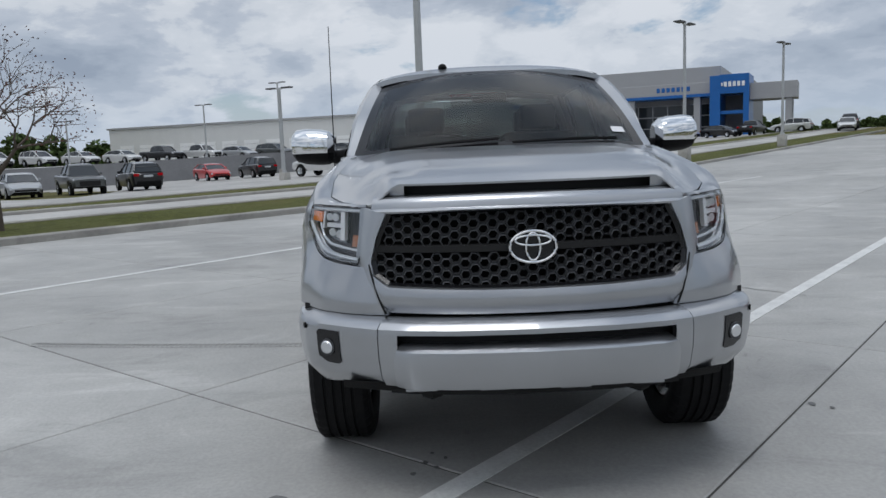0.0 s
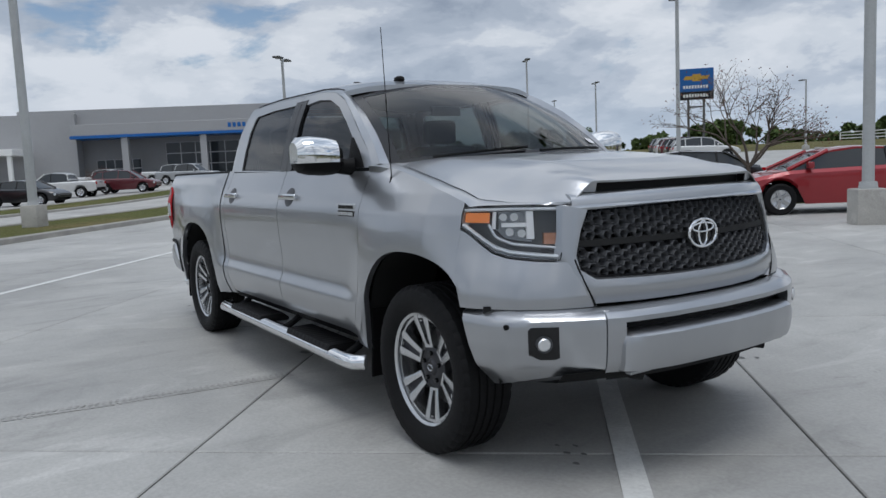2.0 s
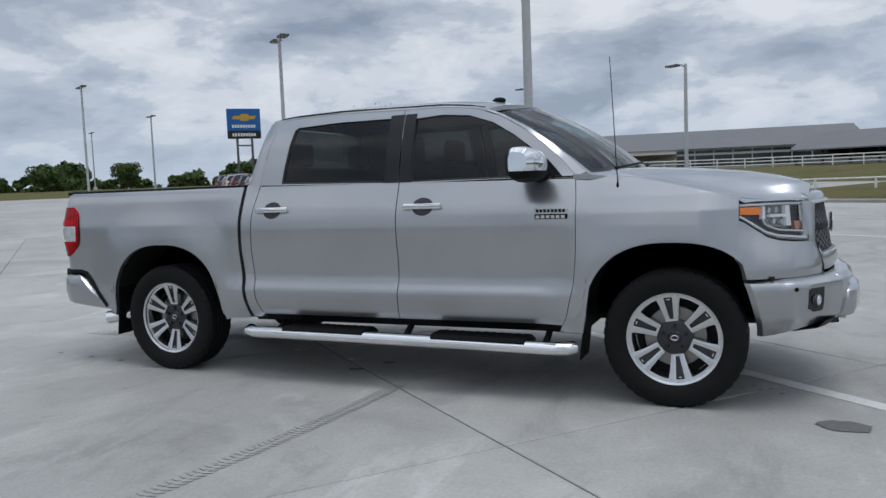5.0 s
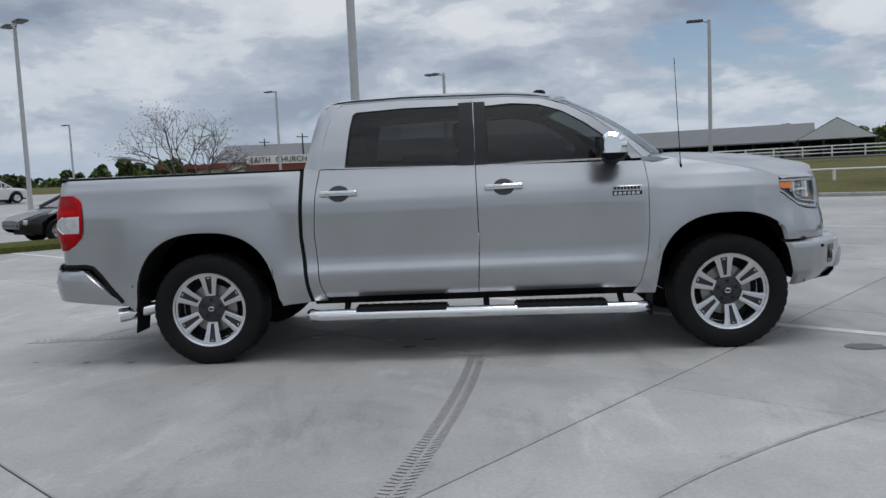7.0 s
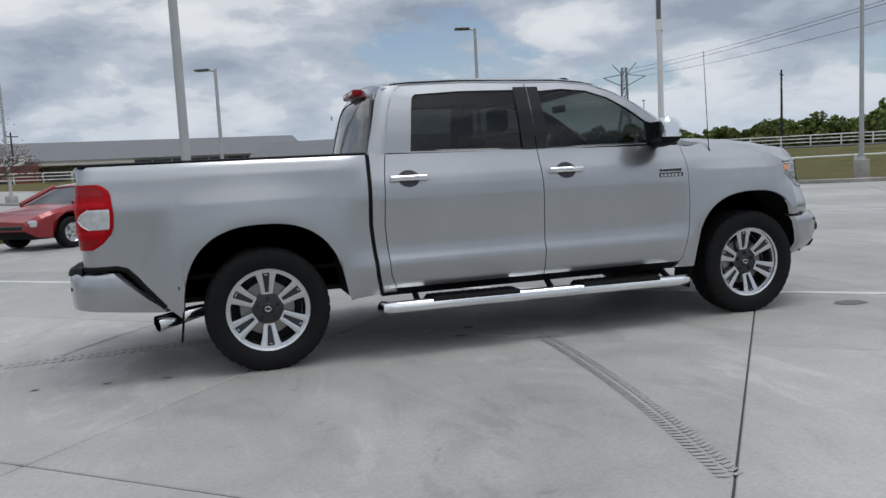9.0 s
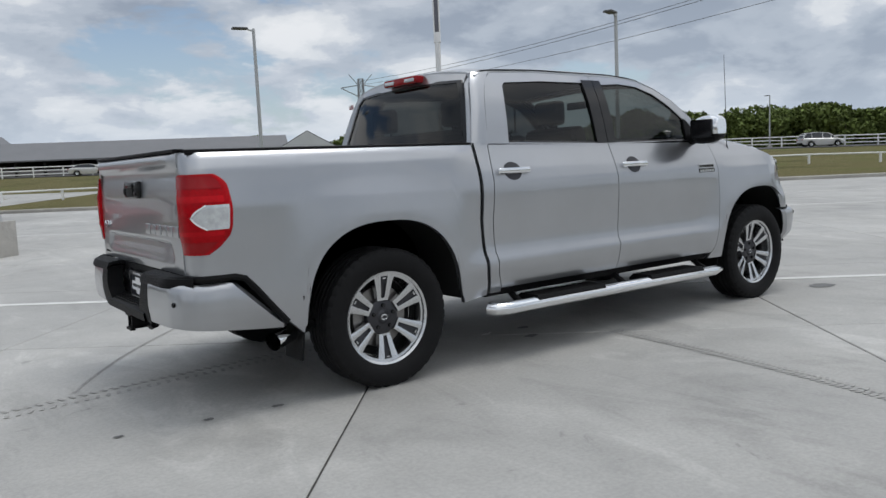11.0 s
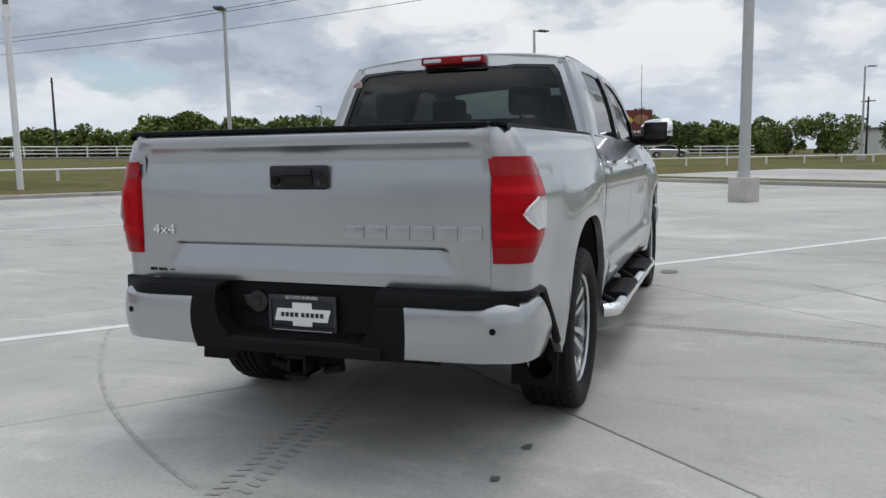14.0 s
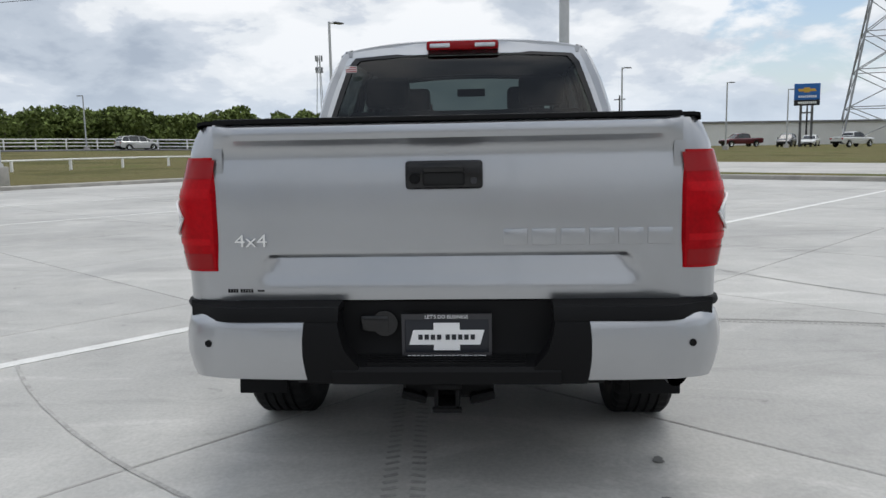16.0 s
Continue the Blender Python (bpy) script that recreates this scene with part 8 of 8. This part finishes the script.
vehicle("sedan", BLACK_, -45.6, 1.0, 50, "black sedan parked along the drive")
vehicle("pickup", WHITE, -55.0, 3.8, 240, "white full-size pickup with raised bed")
vehicle("suv", MAROON, -56.0, 8.4, 60, "maroon suv near the showroom")
vehicle("pickup", WHITE, -72.0, 9.5, 60, "white pickup near the showroom")
vehicle("pickup", WHITE, -74.0, 16.0, 60, "white pickup near the showroom glass")
vehicle("pickup", SILV, -66.0, 15.5, 50, "silver pickup beside a grass verge")
vehicle("pickup", WHITE, -66.0, -2.0, 240, "white pickup by the service canopy")
vehicle("hatch", BLUE_, -90.0, 30.5, 35, "blue hatchback before the entrance tower")
vehicle("sedan", BLACK_, -88.0, 34.5, 35, "black sedan before the entrance tower")
vehicle("pickup", BLACK_, -86.0, 37.5, 140, "black pickup before the showroom")
vehicle("suv", WHITE, -90.0, 44.0, 235, "white suv before the showroom")
vehicle("sedan", WHITE, -78.0, 44.5, 330, "white sedan driving lane of the dealership")
vehicle("pickup", BLACK_, -84.0, 48.0, 150, "black pickup beside the dealership lane")
vehicle("van", WHITE, 89.0, 44.0, -38, "white minivan on the highway")
vehicle("pickup", SILV, 96.0, 17.0, -70, "silver pickup on the highway")
vehicle("sedan", WHITE, 90.0, 5.0, -80, "white sedan on the highway")
vehicle("pickup", MAROON, 100.0, -33.0, 105, "dark red pickup on the far dealership lot")
vehicle("suv", BLACK_, 98.0, -38.2, 150, "black suv on the far dealership lot")
vehicle("sedan", WHITE, 97.5, -41.0, 150, "white sedan on the far dealership lot")
vehicle("pickup", WHITE, 88.0, -42.0, -60, "white pickup under the transmission tower")
vehicle("sedan", WHITE, 18.3, 100.5, -20, "white sedan beside the paddock fence")
for k in range(10):
    rg = random.Random(90 + k)
    vehicle(rg.choice(("suv", "sedan", "pickup")), rg.choice((WHITE, BLACK_, SILV, GREY_, WHITE)), -78 - k * 1.3, -47 + k * 4.0, 60, "car stored in the raised service yard").location.z = lie(-74, -30) + 2.06
fb = thing("storage_building", pose(135, -45, 0.3, 0, 0, 105), "low white metal building beyond the trees", "building")
bm = bmesh.new()
box(bm, -28, 25, -6, 6, -1, 3.6)
part("wall", bm, M_WHITEWALL, fb, smooth=0)
bm = bmesh.new()
box(bm, -28.3, 25.3, -6.3, 6.3, 3.6, 3.9)
part("roof", bm, M_ROOFM, fb, smooth=0)

# ---- concrete slabs of the lot, joints recessed ----
lot = thing("floor", pose(0, 0, 0), "pale broom-finished concrete slabs with dark joints", "concrete lot", kind="structure")
SN, SS = 2.95, 3.0
bm = bmesh.new()
g = 0.0055
vs = []
for dz, e in ((-0.10, g), (-0.005, g), (0.0, g + 0.006)):
    vs.append([bm.verts.new(Vector((a, b, dz))) for a, b in ((e, e), (SS - e, e), (SS - e, SN - e), (e, SN - e))])
for p, q in zip(vs, vs[1:]):
    for i in range(4):
        bm.faces.new((p[i], p[(i + 1) % 4], q[(i + 1) % 4], q[i]))
bm.faces.new(vs[-1])
bmesh.ops.recalc_face_normals(bm, faces=bm.faces)
slab_mesh = bpy.data.meshes.new("slab")
bm.to_mesh(slab_mesh)
bm.free()
slab_mesh.materials.append(M_CONC)
slab_az = math.degrees(math.atan2(S_AX.y, S_AX.x))
for i in range(-4, 9):
    for j in range(-10, 7):
        n0, s0 = -0.68 + SN * i, 2.05 + SS * j
        if n0 < -11.3 - 1.5 or n0 + SN > 25.7 or s0 + SS > 20.6:
            continue
        o = new("slab", slab_mesh)
        o.parent = lot
        o.matrix_basis = Matrix.Translation(N_AX * n0 + S_AX * s0) @ pose(0, 0, 0, 0, 0, slab_az)
bm = bmesh.new()
sheet(bm, [[N_AX * n + S_AX * s + Vector((0, 0, -0.006)) for s in np.linspace(-28, 20.5, 6)] for n in np.linspace(-11.3, 25.5, 6)])
tagged(part("joint_bed", bm, M_JOINT, lot), "")
for a, b in (((-0.68 + SN * 8, 25.5), (-28, 20.5)),):
    bm = bmesh.new()
    sheet(bm, [[N_AX * n + S_AX * s + Vector((0, 0, -0.001)) for s in np.linspace(b[0], b[1], 6)] for n in a])
    part("edge_slab", bm, M_CONC, lot)
bm = bmesh.new()
sheet(bm, [[N_AX * n + S_AX * s + Vector((0, 0, -0.001)) for s in (2.05 + SS * 6 + 0.004, 20.5)] for n in np.linspace(-11.3, 25.5, 8)])
part("edge_slab", bm, M_CONC, lot)
# grass island in the lot
bm = bmesh.new()
sheet(bm, [[N_AX * n + S_AX * s + Vector((0, 0, 0.13)) for s in (-17.3, -16.0, -14.95)] for n in np.linspace(0.5, 13, 8)], lambda co: (0, 0, -0.13))
tagged(part("grass_island", bm, M_GRASS, None), "small grass island between parking rows", "grass", kind="structure")
